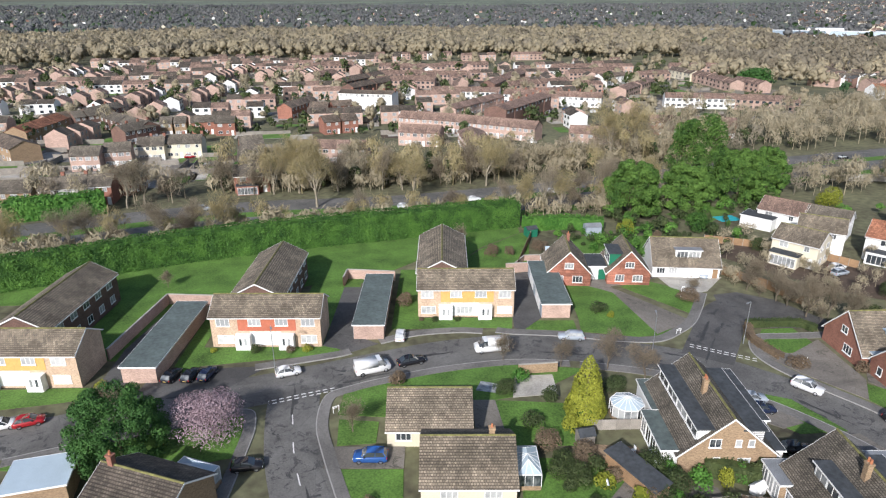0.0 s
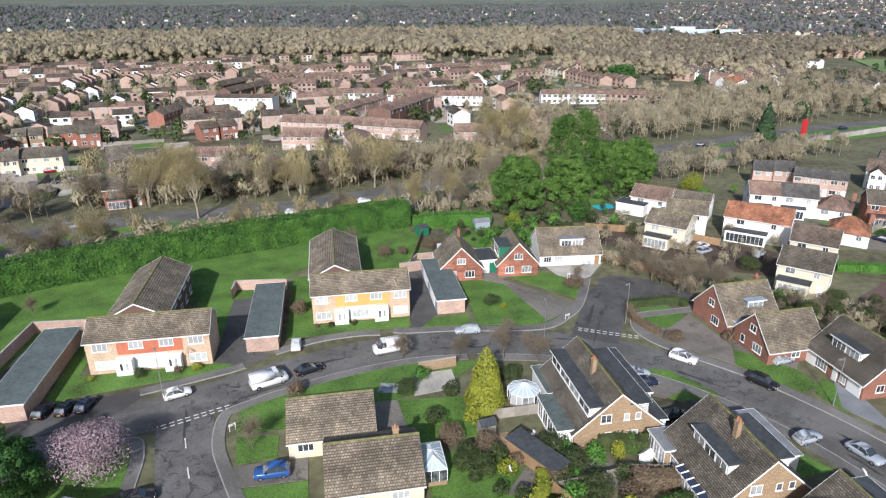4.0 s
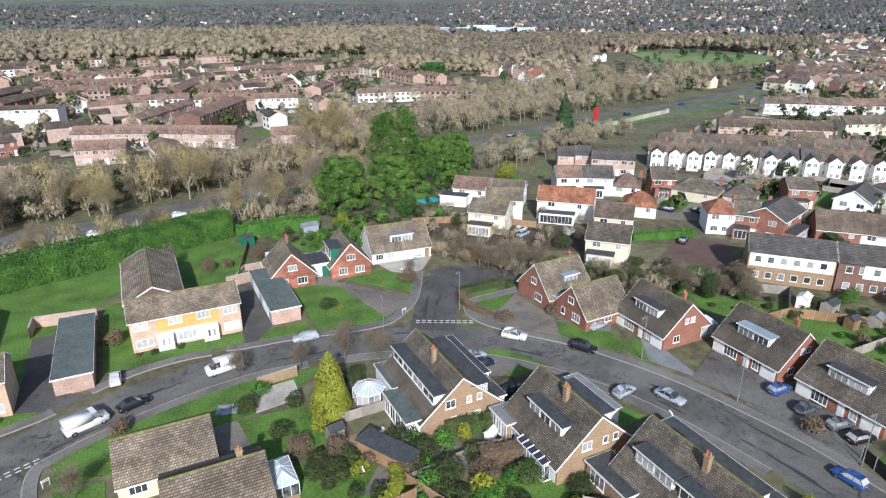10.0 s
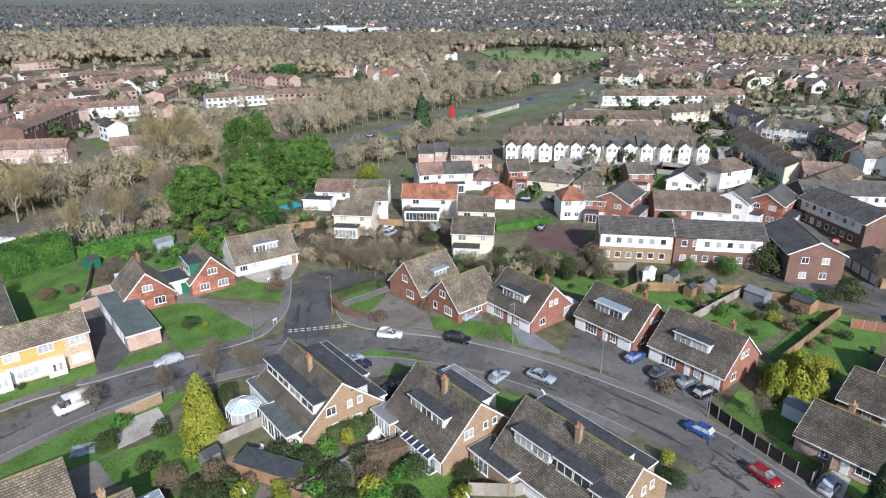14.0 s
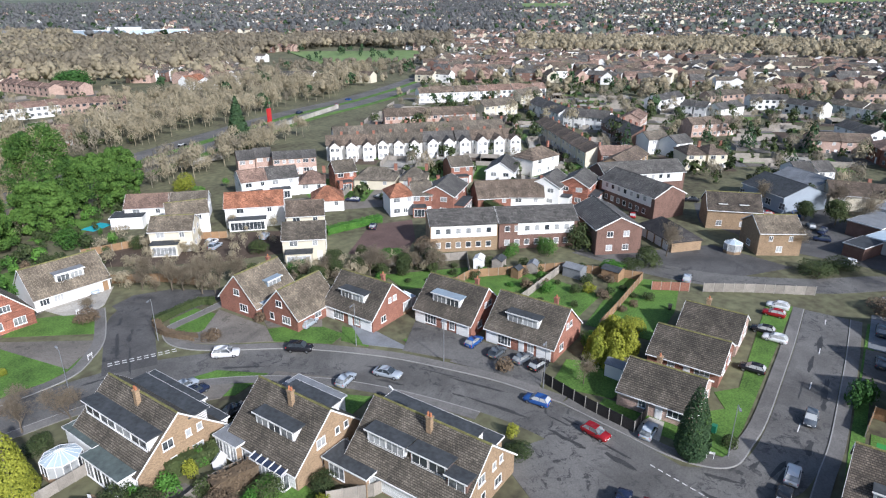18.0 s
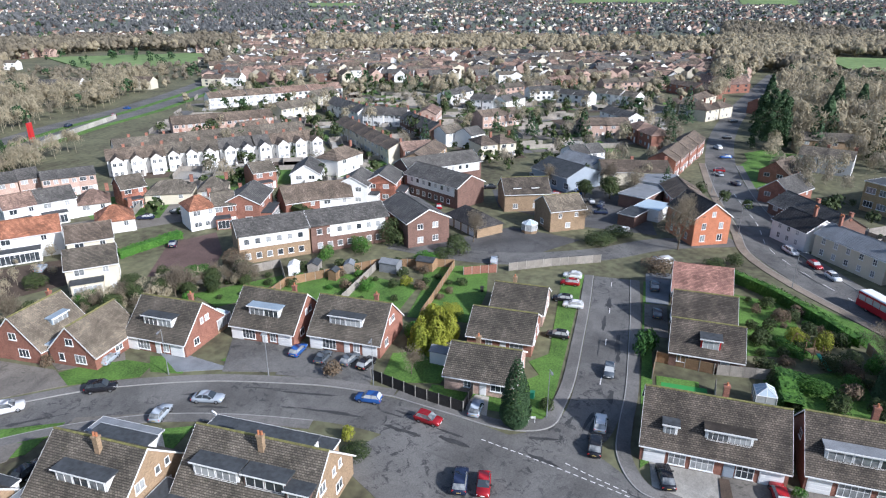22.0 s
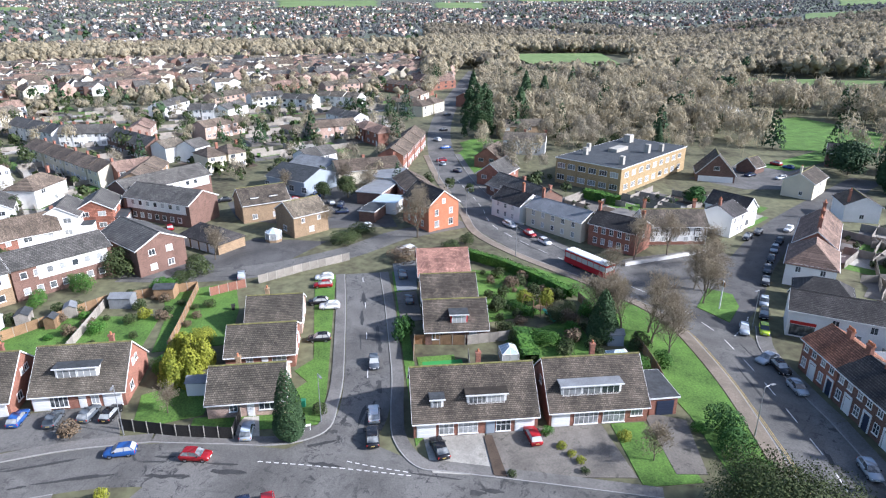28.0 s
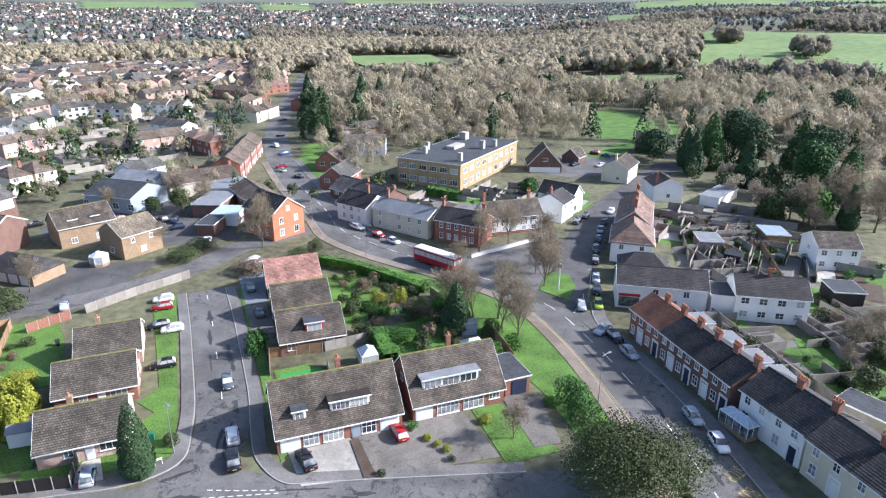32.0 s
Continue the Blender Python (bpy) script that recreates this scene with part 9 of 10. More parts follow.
wood("far_wood", "distant haze-toned winter woods across the valley", polar(55, 152, 850, 3700, 8000, 49, off_patchy(200, -.3)), "far_twig_hazed", 5, 10, 14, 9, .62)
wood("far_wood", "distant evergreens across the valley", polar(-50, 152, 700, 3000, 1100, 152, off_fields()), "cedar", 8, 15, 22, 109, .4, "leaf")


def clear_of_rows(x, y, gap):
    p = Vector((x, y))
    for ax, ay, bx, by, n, W, *rest in HOUSE_ROWS:
        a, b = Vector((ax, ay)), Vector((bx, by))
        d = b - a
        k = min(1, max(0, (p - a).dot(d) / d.length_squared))
        if (p - a - d * k).length < gap + W / 2:
            return False
    return True


def estate_places(which):
    """Short rows of four to six houses set out on two lattices, clear of the rows already standing."""
    r = random.Random(900)
    out = []
    for j in range(-4, 26):
        for i in range(-40, 34):
            for turned in (0, 1):
                a = 0.16 + turned * 1.57
                c, s = math.cos(a), math.sin(a)
                u, v = i * 7.7 + (j % 3) * 3, 210 + j * (25 if not turned else 31)
                x, y = (u * c - v * s + 60, u * s + v * c) if not turned else (-190 + j * 27 + i * .6, 240 + i * 7.7)
                pick, keep = r.randrange(4), r.random()
                d, az = math.hypot(x, y), math.degrees(math.atan2(x, y))
                block = noise.noise(Vector((x / 70, y / 70, .5))) > 0.02
                if block != bool(turned) or (i + 2 * j) % 6 == 0 or keep < .12 or not (262 < d < 610) or not (-46 < az < 16) or not clear_of_rows(x, y, 7):
                    continue
                if pick == which:
                    out.append((x, y, a))
    return out


def far_town(name, label, places, seed, wall, roof, long=0.0):
    """Distant houses beyond counting: walls and gabled roofs, joined."""
    r = random.Random(seed)
    b = Build()
    for x, y, *way in places:
        a, L, W, e, h = r.choice([0.2, 1.75, .6, 2.2]) + r.gauss(0, .1), r.uniform(7, 16), r.uniform(7, 9), r.uniform(4.2, 5.4), r.uniform(6.8, 8)
        if way:
            a, L, W, e, h = way[0], long, 7.6, 4.9 + .1 * r.randrange(3), 6.9 + .15 * r.randrange(3)
        c, s = math.cos(a), math.sin(a)
        g = rise(x, y)
        q = lambda u, v, z: (x + u * c - v * s, y + u * s + v * c, z + g)
        l, w, i = L / 2, W / 2, len(b.v)
        b.v += [q(-l, -w, 0), q(l, -w, 0), q(l, w, 0), q(-l, w, 0), q(-l, -w, e), q(l, -w, e), q(l, w, e), q(-l, w, e), q(-l, 0, h), q(l, 0, h)]
        for f, k in (((0, 1, 5, 4), 0), ((2, 3, 7, 6), 0), ((1, 2, 6, 9, 5), 0), ((3, 0, 4, 8, 7), 0), ((4, 5, 9, 8), 1), ((6, 7, 8, 9), 1)):
            b.f.append(tuple(i + t for t in f))
            b.m.append(k)
        if math.hypot(x, y) > 1100:
            continue
        for t in (-1, 1):
            for u in (-l * .5, l * .5):
                for z in (1.0, e - 1.6):
                    b.face([q(u - .8, t * (w + .05), z), q(u + .8, t * (w + .05), z), q(u + .8, t * (w + .05), z + 1.2), q(u - .8, t * (w + .05), z + 1.2)], 2)
    me = bpy.data.meshes.new(name)
    me.from_pydata(b.v, [], b.f)
    for k in (wall, roof, "glass"):
        me.materials.append(M[k])
    me.polygons.foreach_set("material_index", b.m)
    tagged(new(name, me), label, "houses", kind="stuff")


for i, (w, rf, n1, n2, n3) in enumerate((("render", "roof_grey_lit", 120, 900, 110), ("brick_pale", "roof_rust", 120, 1300, 90), ("cream", "roof_brown_lit", 90, 1500, 120), ("brick_brown", "roof_slate", 80, 1700, 80))):
    far_town("far_houses", "distant suburban houses among trees", polar(30, 98, 420, 720, n1 * 2, 60 + i, off_fields()), 70 + i, w, rf)
    far_town("far_houses", "distant suburb across the valley", polar(28, 125, 840, 3700, n2, 80 + i, off_patchy(230, -.15)), 90 + i, w, rf)
    far_town("far_houses", "rows of houses on the sunny rise", polar(28, 80, 640, 1100, n1 + 60, 160 + i, off_patchy(120, -.1)), 170 + i, w, rf)
    far_town("far_houses", "distant houses across the plain", polar(-50, 30, 1150, 3000, n3, 100 + i, patchy(260, .0)), 110 + i, w, rf)
    far_town("far_houses", "brown-roofed estate houses in short rows", estate_places(i), 130 + i, ("brick_pale", "brick_pale", "render", "brick_pale")[i], ("roof_rust", "roof_brown", "roof_brown", "roof_rust")[i], 7.6)
# long pale sheds and a glasshouse in the far woods
for x, y, w, d, h, a, wl, tp, words in ((525, 1000, 90, 22, 9, -35, "lead", "white", "long white-roofed hall in the far woods"), (585, 925, 80, 26, 10, -35, "conserv", "white", "large glazed college hall in the far woods"),
                                        (560, 975, 46, 20, 13, -35, "white", "lead", "tall pale college block in the far woods"), (283, -169, 26, 9, 3.6, -72, "white", "white", "long white-roofed sports pavilion behind bare trees")):
    flat_box("far_hall", words, x - w / 2, y - d / 2, x + w / 2, y + d / 2, h, wl, tp, "building", ang=a)
for x, y in ((395, 985), (432, 968)):
    house("far_hall", "pale tent-roofed sports hall in the far woods", x - 22, y + 12, x + 22, y - 12, 40, 7, 13, "white", "felt_light", "building", gutter=False, barge=False)


# ---- gardens and yards among the farther houses ----
def garden_plots(label, places, seed, angle, mats, fences=True):
    """Lawns, patios and drives, each a thin bed, with board fences between them, joined."""
    r = random.Random(seed)
    b, f = Build(), Build()
    for i, (x, y) in enumerate(places):
        a = angle + r.choice((0, 1.57)) + r.gauss(0, .05)
        w, d, k, z = r.uniform(2.2, 4.5), r.uniform(3, 7), r.randrange(len(mats)), .03 + .002 * (i % 24)
        c, s = math.cos(a), math.sin(a)
        ring = [(x + u * c - v * s, y + u * s + v * c) for u, v in ((-w, -d), (w, -d), (w, d), (-w, d))]
        b.face([(p[0], p[1], z) for p in ring], k)
        if fences and r.random() < .75:
            p, q = ring[1], ring[2]
            n = Vector((c, s)) * .04
            i0 = len(f.v)
            h = r.uniform(1.3, 1.9)
            f.v += [(p[0] - n.x, p[1] - n.y, 0), (q[0] - n.x, q[1] - n.y, 0), (q[0] + n.x, q[1] + n.y, 0), (p[0] + n.x, p[1] + n.y, 0)]
            f.v += [(v[0], v[1], h) for v in f.v[i0:i0 + 4]]
            for t in ((0, 1, 5, 4), (1, 2, 6, 5), (2, 3, 7, 6), (3, 0, 4, 7), (4, 5, 6, 7)):
                f.f.append(tuple(i0 + k2 for k2 in t))
                f.m.append(0)
    for bb, nm, ms, lb in ((b, "garden_plots", mats, label), (f, "garden_fences", ("wood_grey",), "weathered board fences between far gardens")):
        if not bb.f:
            continue
        me = bpy.data.meshes.new(nm)
        me.from_pydata(bb.v, [], bb.f)
        for m in ms:
            me.materials.append(M[m])
        me.polygons.foreach_set("material_index", bb.m)
        tagged(new(nm, me), lb, "garden", kind="stuff")


BACKYARDS = scatter([(44, -69.5), (70, -72), (66, -80), (44, -79)], 30, 91) + scatter([(48, -82), (64, -96), (60, -104), (44, -92)], 22, 92) + scatter([(78, -92), (92, -96), (112, -112), (100, -122), (82, -108)], 40, 93)
YARDS = ("grass", "drive", "asphalt", "grass", "concrete", "soil")
ESTATE = scatter([(-230, 250), (-90, 225), (60, 250), (190, 300), (190, 430), (-20, 480), (-320, 480)], 520, 61)
EAST = scatter([(200, 60), (330, 120), (430, 60), (430, -15), (290, -18), (215, 10)], 300, 62) + scatter([(110, 110), (200, 180), (330, 240), (350, 110), (215, 70), (150, 66)], 260, 63)
VILLAGE = scatter([(66, -100), (92, -90), (122, -108), (118, -128), (96, -124), (72, -124)], 60, 64) + scatter([(126, -58), (150, -48), (160, -66), (150, -100), (134, -98), (130, -76)], 46, 65)
LEFT = scatter([(-150, 150), (-70, 180), (-60, 225), (-160, 230)], 110, 66)
garden_plots("lawns, drives and parking between the estate houses", ESTATE + LEFT, 71, .16, YARDS)
garden_plots("back gardens and yards between the eastern houses", EAST, 72, .5, YARDS)
garden_plots("walled gardens and paved yards in the village", VILLAGE, 73, -.9, ("grass", "drive", "concrete", "soil", "grass", "pave"))
garden_plots("paved yards and lawns behind the terrace", BACKYARDS, 74, -.2, ("concrete", "drive", "grass", "pave", "soil", "grass"))
wood("garden_shrubs", "shrubs in the yards behind the terrace", BACKYARDS[::2], "bush", .8, 2.4, 150, 94, .5, "leaf")
wood("garden_shrubs", "small evergreen shrubs in the far gardens", scatter([(-230, 250), (60, 240), (190, 300), (190, 430), (-320, 480)], 330, 67) + scatter([(110, 110), (330, 240), (430, 60), (430, -15), (215, 10), (150, 66)], 420, 68), "bush", 1.5, 4.5, 40, 67, .5, "leaf")
wood("garden_shrubs", "bright green shrubs and hedges in far gardens", scatter([(-230, 250), (60, 240), (190, 300), (190, 430), (-320, 480)], 120, 69) + scatter([(110, 110), (330, 240), (430, 60), (430, -15), (215, 10), (150, 66)], 160, 70), "bush", 1.5, 4, 40, 68, .6, "leaf")
wood("garden_shrubs", "green and olive shrubs in the gardens behind the cul-de-sac", scatter([(22, 119), (52, 115), (62, 122), (84, 150), (96, 160), (64, 160), (28, 140)], 70, 86), "bush", 1.2, 3.4, 260, 86, .5, "leaf")
wood("garden_shrubs", "bright evergreen shrubs behind the cul-de-sac", scatter([(22, 119), (52, 115), (62, 122), (84, 150), (100, 160), (120, 150), (100, 140), (64, 160), (28, 140)], 46, 87), "hedge", 1.2, 3.6, 260, 87, .5, "leaf")
wood("garden_shrubs", "pale twiggy shrubs behind the cul-de-sac", scatter([(50, 116), (62, 104), (80, 96), (100, 104), (96, 120), (84, 132), (66, 134)], 60, 88), "far_twig_lit", 1.5, 4, 260, 88, .45, width=.28)
for ring in ([(40, 118), (52, 117), (54, 130), (40, 131)], [(24, 120), (37, 119), (38, 131), (25, 130)], [(60, 138), (72, 148), (66, 154), (54, 146)], [(112, 120), (124, 112), (130, 122), (118, 130)]):
    area("lawn", ring, .05, "grass", "back garden lawn behind the houses", "lawn")
wood("garden_shrubs", "evergreen shrubs in the village gardens", VILLAGE[::3], "bush", 1.0, 2.6, 160, 71, .5, "leaf")
area("lawn", [(186, -33), (215, -34), (240, -44), (238, -58), (200, -44)], .06, "grass", "bright green lawn beside the high street", "lawn")
area("lawn", [(206, -166), (185, -128), (178, -134), (196, -168)], .06, "grass", "green lawn behind the cottages", "lawn")

# big evergreens at the edge of the village, with bare trees between them
for x, y, h, w, mt, kind in ((155, -157, 19, 13, "conifer", 1), (150, -169, 17, 14, "cedar", 0), (118, -157, 17, 12, "conifer", 0), (112, -164, 15, 11, "conifer", 1), (100, -136, 9, 10, "hedge", 0), (104, -128, 7, 7, "bush", 0), (128, -172, 18, 13, "cedar", 0), (142, -182, 17, 12, "conifer", 1), (165, -178, 18, 14, "cedar", 0), (171.6, -149, 11, 15, "cedar", 0), (190, -262, 18, 15, "cedar", 0), (205, -232, 18, 14, "conifer", 1)):
    maker = cone_tree(950 + int(x), h, w, 4200, .36, mt) if kind else leafy_tree(950 + int(x), h, w, 4800, .4, mt, base=.03, lobes=13)
    plant(maker, x, y, "tall dark evergreen tree at the edge of the village")
grove([BARE, BARE, PALE, DARK], scatter([(92, -130), (118, -138), (150, -152), (150, -190), (110, -185), (88, -150)], 40, 72, 4), .6, 1.15, "woodland behind the village")
grove([BARE, BARE, OAK, DARK], scatter([(176, -50), (215, -45), (262, -60), (250, -90), (205, -75)], 34, 74, 4), .55, 1.0)
grove([OAK, SMALL, BARE], scatter([(44, -78), (56, -86), (64, -98), (58, -104), (44, -92)], 12, 75, 3), .3, .6)
for x, y in scatter([(40, -74), (56, -80), (66, -97), (56, -104), (40, -90)], 16, 76, 2):
    bush(x, y, rng.uniform(1.6, 3.2), rng.uniform(1.2, 2.4), rng.choice(["bush", "hedge", "russet"]), "overgrown shrub behind the white cottages", seed=rng.randrange(1, 5))
grove([BARE], scatter([(184, -118), (200, -110), (222, -132), (205, -150), (186, -140)], 16, 73, 4), .7, .95, "trees before the playing field")


# ---- gardens, fences, sheds, conservatories ----
def conservatory(x, y, ang, w, d, h, label, sides=0, name="conservatory"):
    """A glazed garden room: low wall, white frame, panes, and a glazed roof with bars."""
    c = thing(name, pose(x, y, 0, 0, 0, ang), label, "conservatory")
    if sides:
        ring = [(math.cos(2 * math.pi * (i + .5) / sides) * w / 2, math.sin(2 * math.pi * (i + .5) / sides) * d / 2) for i in range(sides)]
    else:
        ring = [(-w / 2, -d / 2), (w / 2, -d / 2), (w / 2, d / 2), (-w / 2, d / 2)]
    part("base_wall", Build().prism(ring, 0, .6).mesh("base_wall", M["brick_buff"]), c)
    n = len(ring)
    apex = (0, 0, h + .9)
    for i in range(n):
        a, b = Vector((*ring[i], 0)), Vector((*ring[(i + 1) % n], 0))
        q = Build()
        q.tube(a + Vector((0, 0, .6)), a + Vector((0, 0, h)), .05, .05, 4)
        k = max(1, round((b - a).length / 1.0))
        for j in range(1, k):
            p = a + (b - a) * (j / k)
            q.tube(p + Vector((0, 0, .6)), p + Vector((0, 0, h)), .035, .035, 4)
        q.tube(a + Vector((0, 0, h)), b + Vector((0, 0, h)), .06, .06, 4)
        for j in range(k):
            p = a + (b - a) * (j / k)
            t = Vector(apex) if sides else Vector((p.x * .0 + p.x * (0 if abs(p.x) < w / 2 - .01 else .4), 0, h + .9))
            q.tube(p + Vector((0, 0, h)), t, .04, .03, 4)
        part("frame", q.mesh("frame", M["white"]), c)
        s = .985
        part("pane", Build().prism([(a.x * s, a.y * s), (b.x * s, b.y * s), (b.x * .96, b.y * .96), (a.x * .96, a.y * .96)], .61, h - .02).mesh("pane", M["glass"]), c)
        r = Build()
        if sides:
            r.face([(a.x, a.y, h), (b.x, b.y, h), apex])
        else:
            l0, l1 = (-w / 2 * .4, 0, h + .88), (w / 2 * .4, 0, h + .88)
            if i == 0:
                r.face([(a.x, a.y, h), (b.x, b.y, h), l1, l0])
            elif i == 1:
                r.face([(a.x, a.y, h), (b.x, b.y, h), l1])
            elif i == 2:
                r.face([(a.x, a.y, h), (b.x, b.y, h), l0, l1])
            else:
                r.face([(a.x, a.y, h), (b.x, b.y, h), l0])
        part("roof_pane", r.mesh("roof_pane", M["conserv"]), c)
    return c


conservatory(22.6, 65.6, 0, 4.2, 4.2, 2.1, "octagonal white conservatory with glazed roof", 8)
conservatory(8.9, 55.0, 90, 4.6, 2.6, 2.1, "white lean-to conservatory beside the bungalow")
conservatory(74.2, -35.2, 90, 3.0, 2.6, 2.0, "small white conservatory behind the house")
conservatory(77.5, -20.0, 0, 2.6, 2.4, 2.0, "small greenhouse behind the house")
conservatory(134, 19.5, 0, 3.6, 3.6, 2.1, "white conservatory beside the buff house", 8)
conservatory(45.6, -57.6, 0, 4.4, 1.8, 2.0, "white glazed porch on the cottage front")
conservatory(74.8, 59.5, 0, 3.4, 3.2, 2.2, "orangery roof lantern behind the house")

conservatory(-26.6, 53.2, 70, 3.2, 4.6, 2.3, "blue-grey glazed conservatory behind the house")
flat_box("house_extension", "white flat-roofed garden extension with dark roof", 69.0, 134.6, 75.8, 139.4, 2.8, "render", "felt", "extension", ang=-45)

# striped lean-to
lt = thing("lean_to", pose(35.2, 45.9, 0), "glazed lean-to with white roof bars beside the chalet", "lean-to")
part("roof", Build().sweep([(-1.2, 2.15), (1.2, 2.7), (1.2, 2.76), (-1.2, 2.21)], 1, -2.6, 2.6).mesh("roof", M["navy"]), lt)
for i in range(6):
    yy = -2.55 + i * 1.02
    part("bar", Build().sweep([(-1.22, 2.2), (1.2, 2.76), (1.2, 2.84), (-1.22, 2.28)], 1, yy - .07, yy + .07).mesh("bar", M["white"]), lt)
for i in range(4):
    window(lt, -1.15, -1.9 + i * 1.28, .1, -90, 1.2, 2.0, 2, 1)
window(lt, 0, -2.55, .1, 0, 2.2, 2.0, 3, 1)

BLACK_F = "dark timber fence panels between concrete posts"
fence([(68.2, 30.3), (66.0, 23.2), (64.6, 16.4), (68.9, 16.2)], 1.7, "black_wood", BLACK_F, post="concrete")
fence([(83.6, 44.3), (90.9, 44.3), (105.3, 44.2)], 1.6, "wood_grey", "pale weathered fence between back gardens", post="concrete")
fence([(87, 29.6), (93, 29.6), (109.3, 30.1)], 1.6, "wood", "brown timber fence between back gardens")
fence([(110.6, 19.6), (115.4, 12.1), (120.2, 3.0)], 1.7, "wood_grey", "grey weathered fence beside the access road", post="concrete")
fence([(106.1, 27.4), (109.3, 21.7)], 1.7, "brick_red", "orange-brown stained fence panels", post="concrete")
fence([(79.4, -6.4), (84.4, -7.0), (83.2, -14.6)], 1.7, "wood", "orange-brown timber fence round the back garden")
fence([(83.2, -15.0), (83.8, -21.6)], 1.7, "wood_grey", "weathered trellis fence between gardens")
fence([(79.2, -14.4), (72.0, -13.6)], 1.6, "wood_grey", "weathered fence between two back gardens")
fence([(80.8, -40.6), (72, -39.9), (69.0, -39.4)], 1.8, "wood", "brown timber fence beside the grass verge")
fence([(84.4, -38.6), (96, -36.8)], 1.7, "wood", "brown timber fence behind the hedge")
fence([(76.5, 57.6), (83, 57.4), (92, 57.0)], 1.7, "wood", "brown timber fence between back gardens")
fence([(92, 57), (99.5, 62.5), (86, 74)], 1.7, "wood_grey", "weathered fence at the garden ends")
fence([(92, 57), (105.3, 44.2), (109.3, 30.1)], 1.7, "wood", "brown timber fence at the garden ends")
fence([(21.1, 49.6), (25.6, 50.0), (30.3, 50.7), (34, 50.0)], 1.3, "wood_grey", "pale rail fence across the back garden")
fence([(35.4, 38.4), (39, 35.2), (43, 33.6)], 1.7, "wood_grey", "weathered fence beside the chalet")
fence([(20.8, 49.6), (22.8, 44.6), (24, 39)], 1.6, "wood", "dark brown fence between gardens")
fence([(8.6, 48.2), (14.5, 46.2), (20.8, 47)], 1.7, "wood", "brown timber fence between back gardens")
fence([(17.2, 62.8), (24.2, 63.0)], 1.5, "wood_grey", "pale fence beside the conservatory")
fence([(14, 111.5), (17.5, 124), (20, 133)], 1.6, "wood", "brown fence beside the lawn")
fence([(52.5, 109.5), (58, 103), (61, 96)], 1.7, "wood", "brown timber fence along the cul-de-sac")
fence([(56, 127), (72, 121), (80, 112)], 1.6, "wood", "brown timber fence between gardens")
fence([(40, -73), (54, -75), (66, -76)], 1.7, "wood_grey", "weathered fence behind the cottages")
fence([(84, -96), (98, -106), (112, -112)], 1.7, "wood", "red-brown fence between gardens")
fence([(92, -92), (108, -104)], 1.7, "wood_grey", "weathered fence between gardens")
fence([(76, -100), (92, -112)], 1.7, "wood", "brown fence between gardens")
brick_wall([(10.3, 75.2), (15.8, 75.8)], 1.5, "brick_buff", "pale garden wall behind the pond")
brick_wall([(110.1, -51.4), (112.6, -61.8), (115.2, -72)], .8, "render", "low white wall round the forecourt")
brick_wall([(119, -21.4), (109.6, -30.0)], 1.2, "render", "white garden wall behind the hedge")
brick_wall([(30, -66), (38, -86), (60, -98)], 1.4, "brick_buff", "old brick wall beside the green field")
brick_wall([(160, -128), (170, -140)], 1.2, "brick_buff", "low flint wall beside the lane")
brick_wall([(24, 117), (16, 116.5), (13.5, 112)], 1.2, "brick_pale", "low red brick garden wall")

for x, y, a, w, d, h, mt, rf, words in (
        (97.6, 58.4, 20, 2.4, 1.8, 1.9, "white", "white", "small white garden shed by the fence"), (99.4, 55, 10, 2.6, 2, 1.9, "wood_grey", "felt", "grey weathered garden shed by the fence"),
        (97.4, 50, 0, 1.8, 1.6, 1.8, "wood", "felt", "dark brown garden shed by the fence"), (101.3, 48.6, 15, 2.2, 1.8, 1.8, "wood_grey", "felt_light", "grey garden shed by the fence"), (104.2, 41.4, 85, 3.6, 2.6, 1.9, "felt_light", "felt_light", "pale metal garden shed by the fence"),
        (107, 35, 85, 3.4, 2.6, 2.0, "wood", "felt", "orange-brown timber summer house"), (80.9, -37.4, 80, 2.4, 2.0, 1.9, "grey_paint", "felt_light", "blue-grey garden shed by the fence"),
        (33, 132, 5, 3.4, 2.6, 2.1, "grey_paint", "felt_light", "blue and white summer house"), (19.2, 131, 20, 2.4, 2, 1.8, "green_paint", "felt", "dark green garden shed by the fence"), (22, 119, 0, 2.6, 1.8, 1.6, "white", "conserv", "small white greenhouse by the fence"),
        (16.4, 60.4, 10, 1.8, 1.6, 1.6, "wood_grey", "felt", "small garden shed with felt roof"), (90, -14.5, 80, 0.1 + 2, 1.6, 1.6, "wood", "felt", "small brown garden shed by the fence"), (75.4, 22.6, 85, 2.6, 2.0, 2.0, "white", "felt_light", "white shed beside the bungalow"),
        (32.8, 52.3, 30, 1.3, 1.0, .9, "white", "white", "small white playhouse in the garden"), (36, -84, 60, 4, 3, 2.2, "black_wood", "felt", "black timber shed by the field"), (40, -90, 60, 4, 3, 2.0, "wood_grey", "felt", "grey timber shed by the field"),
        (104, -112, 30, 3, 2.4, 2.0, "wood", "felt", "brown garden shed by fence"), (88, -100, 30, 3.2, 2.4, 2.0, "black_wood", "felt", "dark garden shed by fence")):
    shed(x, y, a, w, d, h, mt, rf, words)
sh = thing("garden_store", pose(20.5, 54.0, 0, 0, 0, -61), "long grey-roofed garden store between fences", "shed")
part("wall", Build().box(-3.6, -1.0, 0, 3.6, 1.0, 1.9).mesh("wall", M["wood"]), sh)
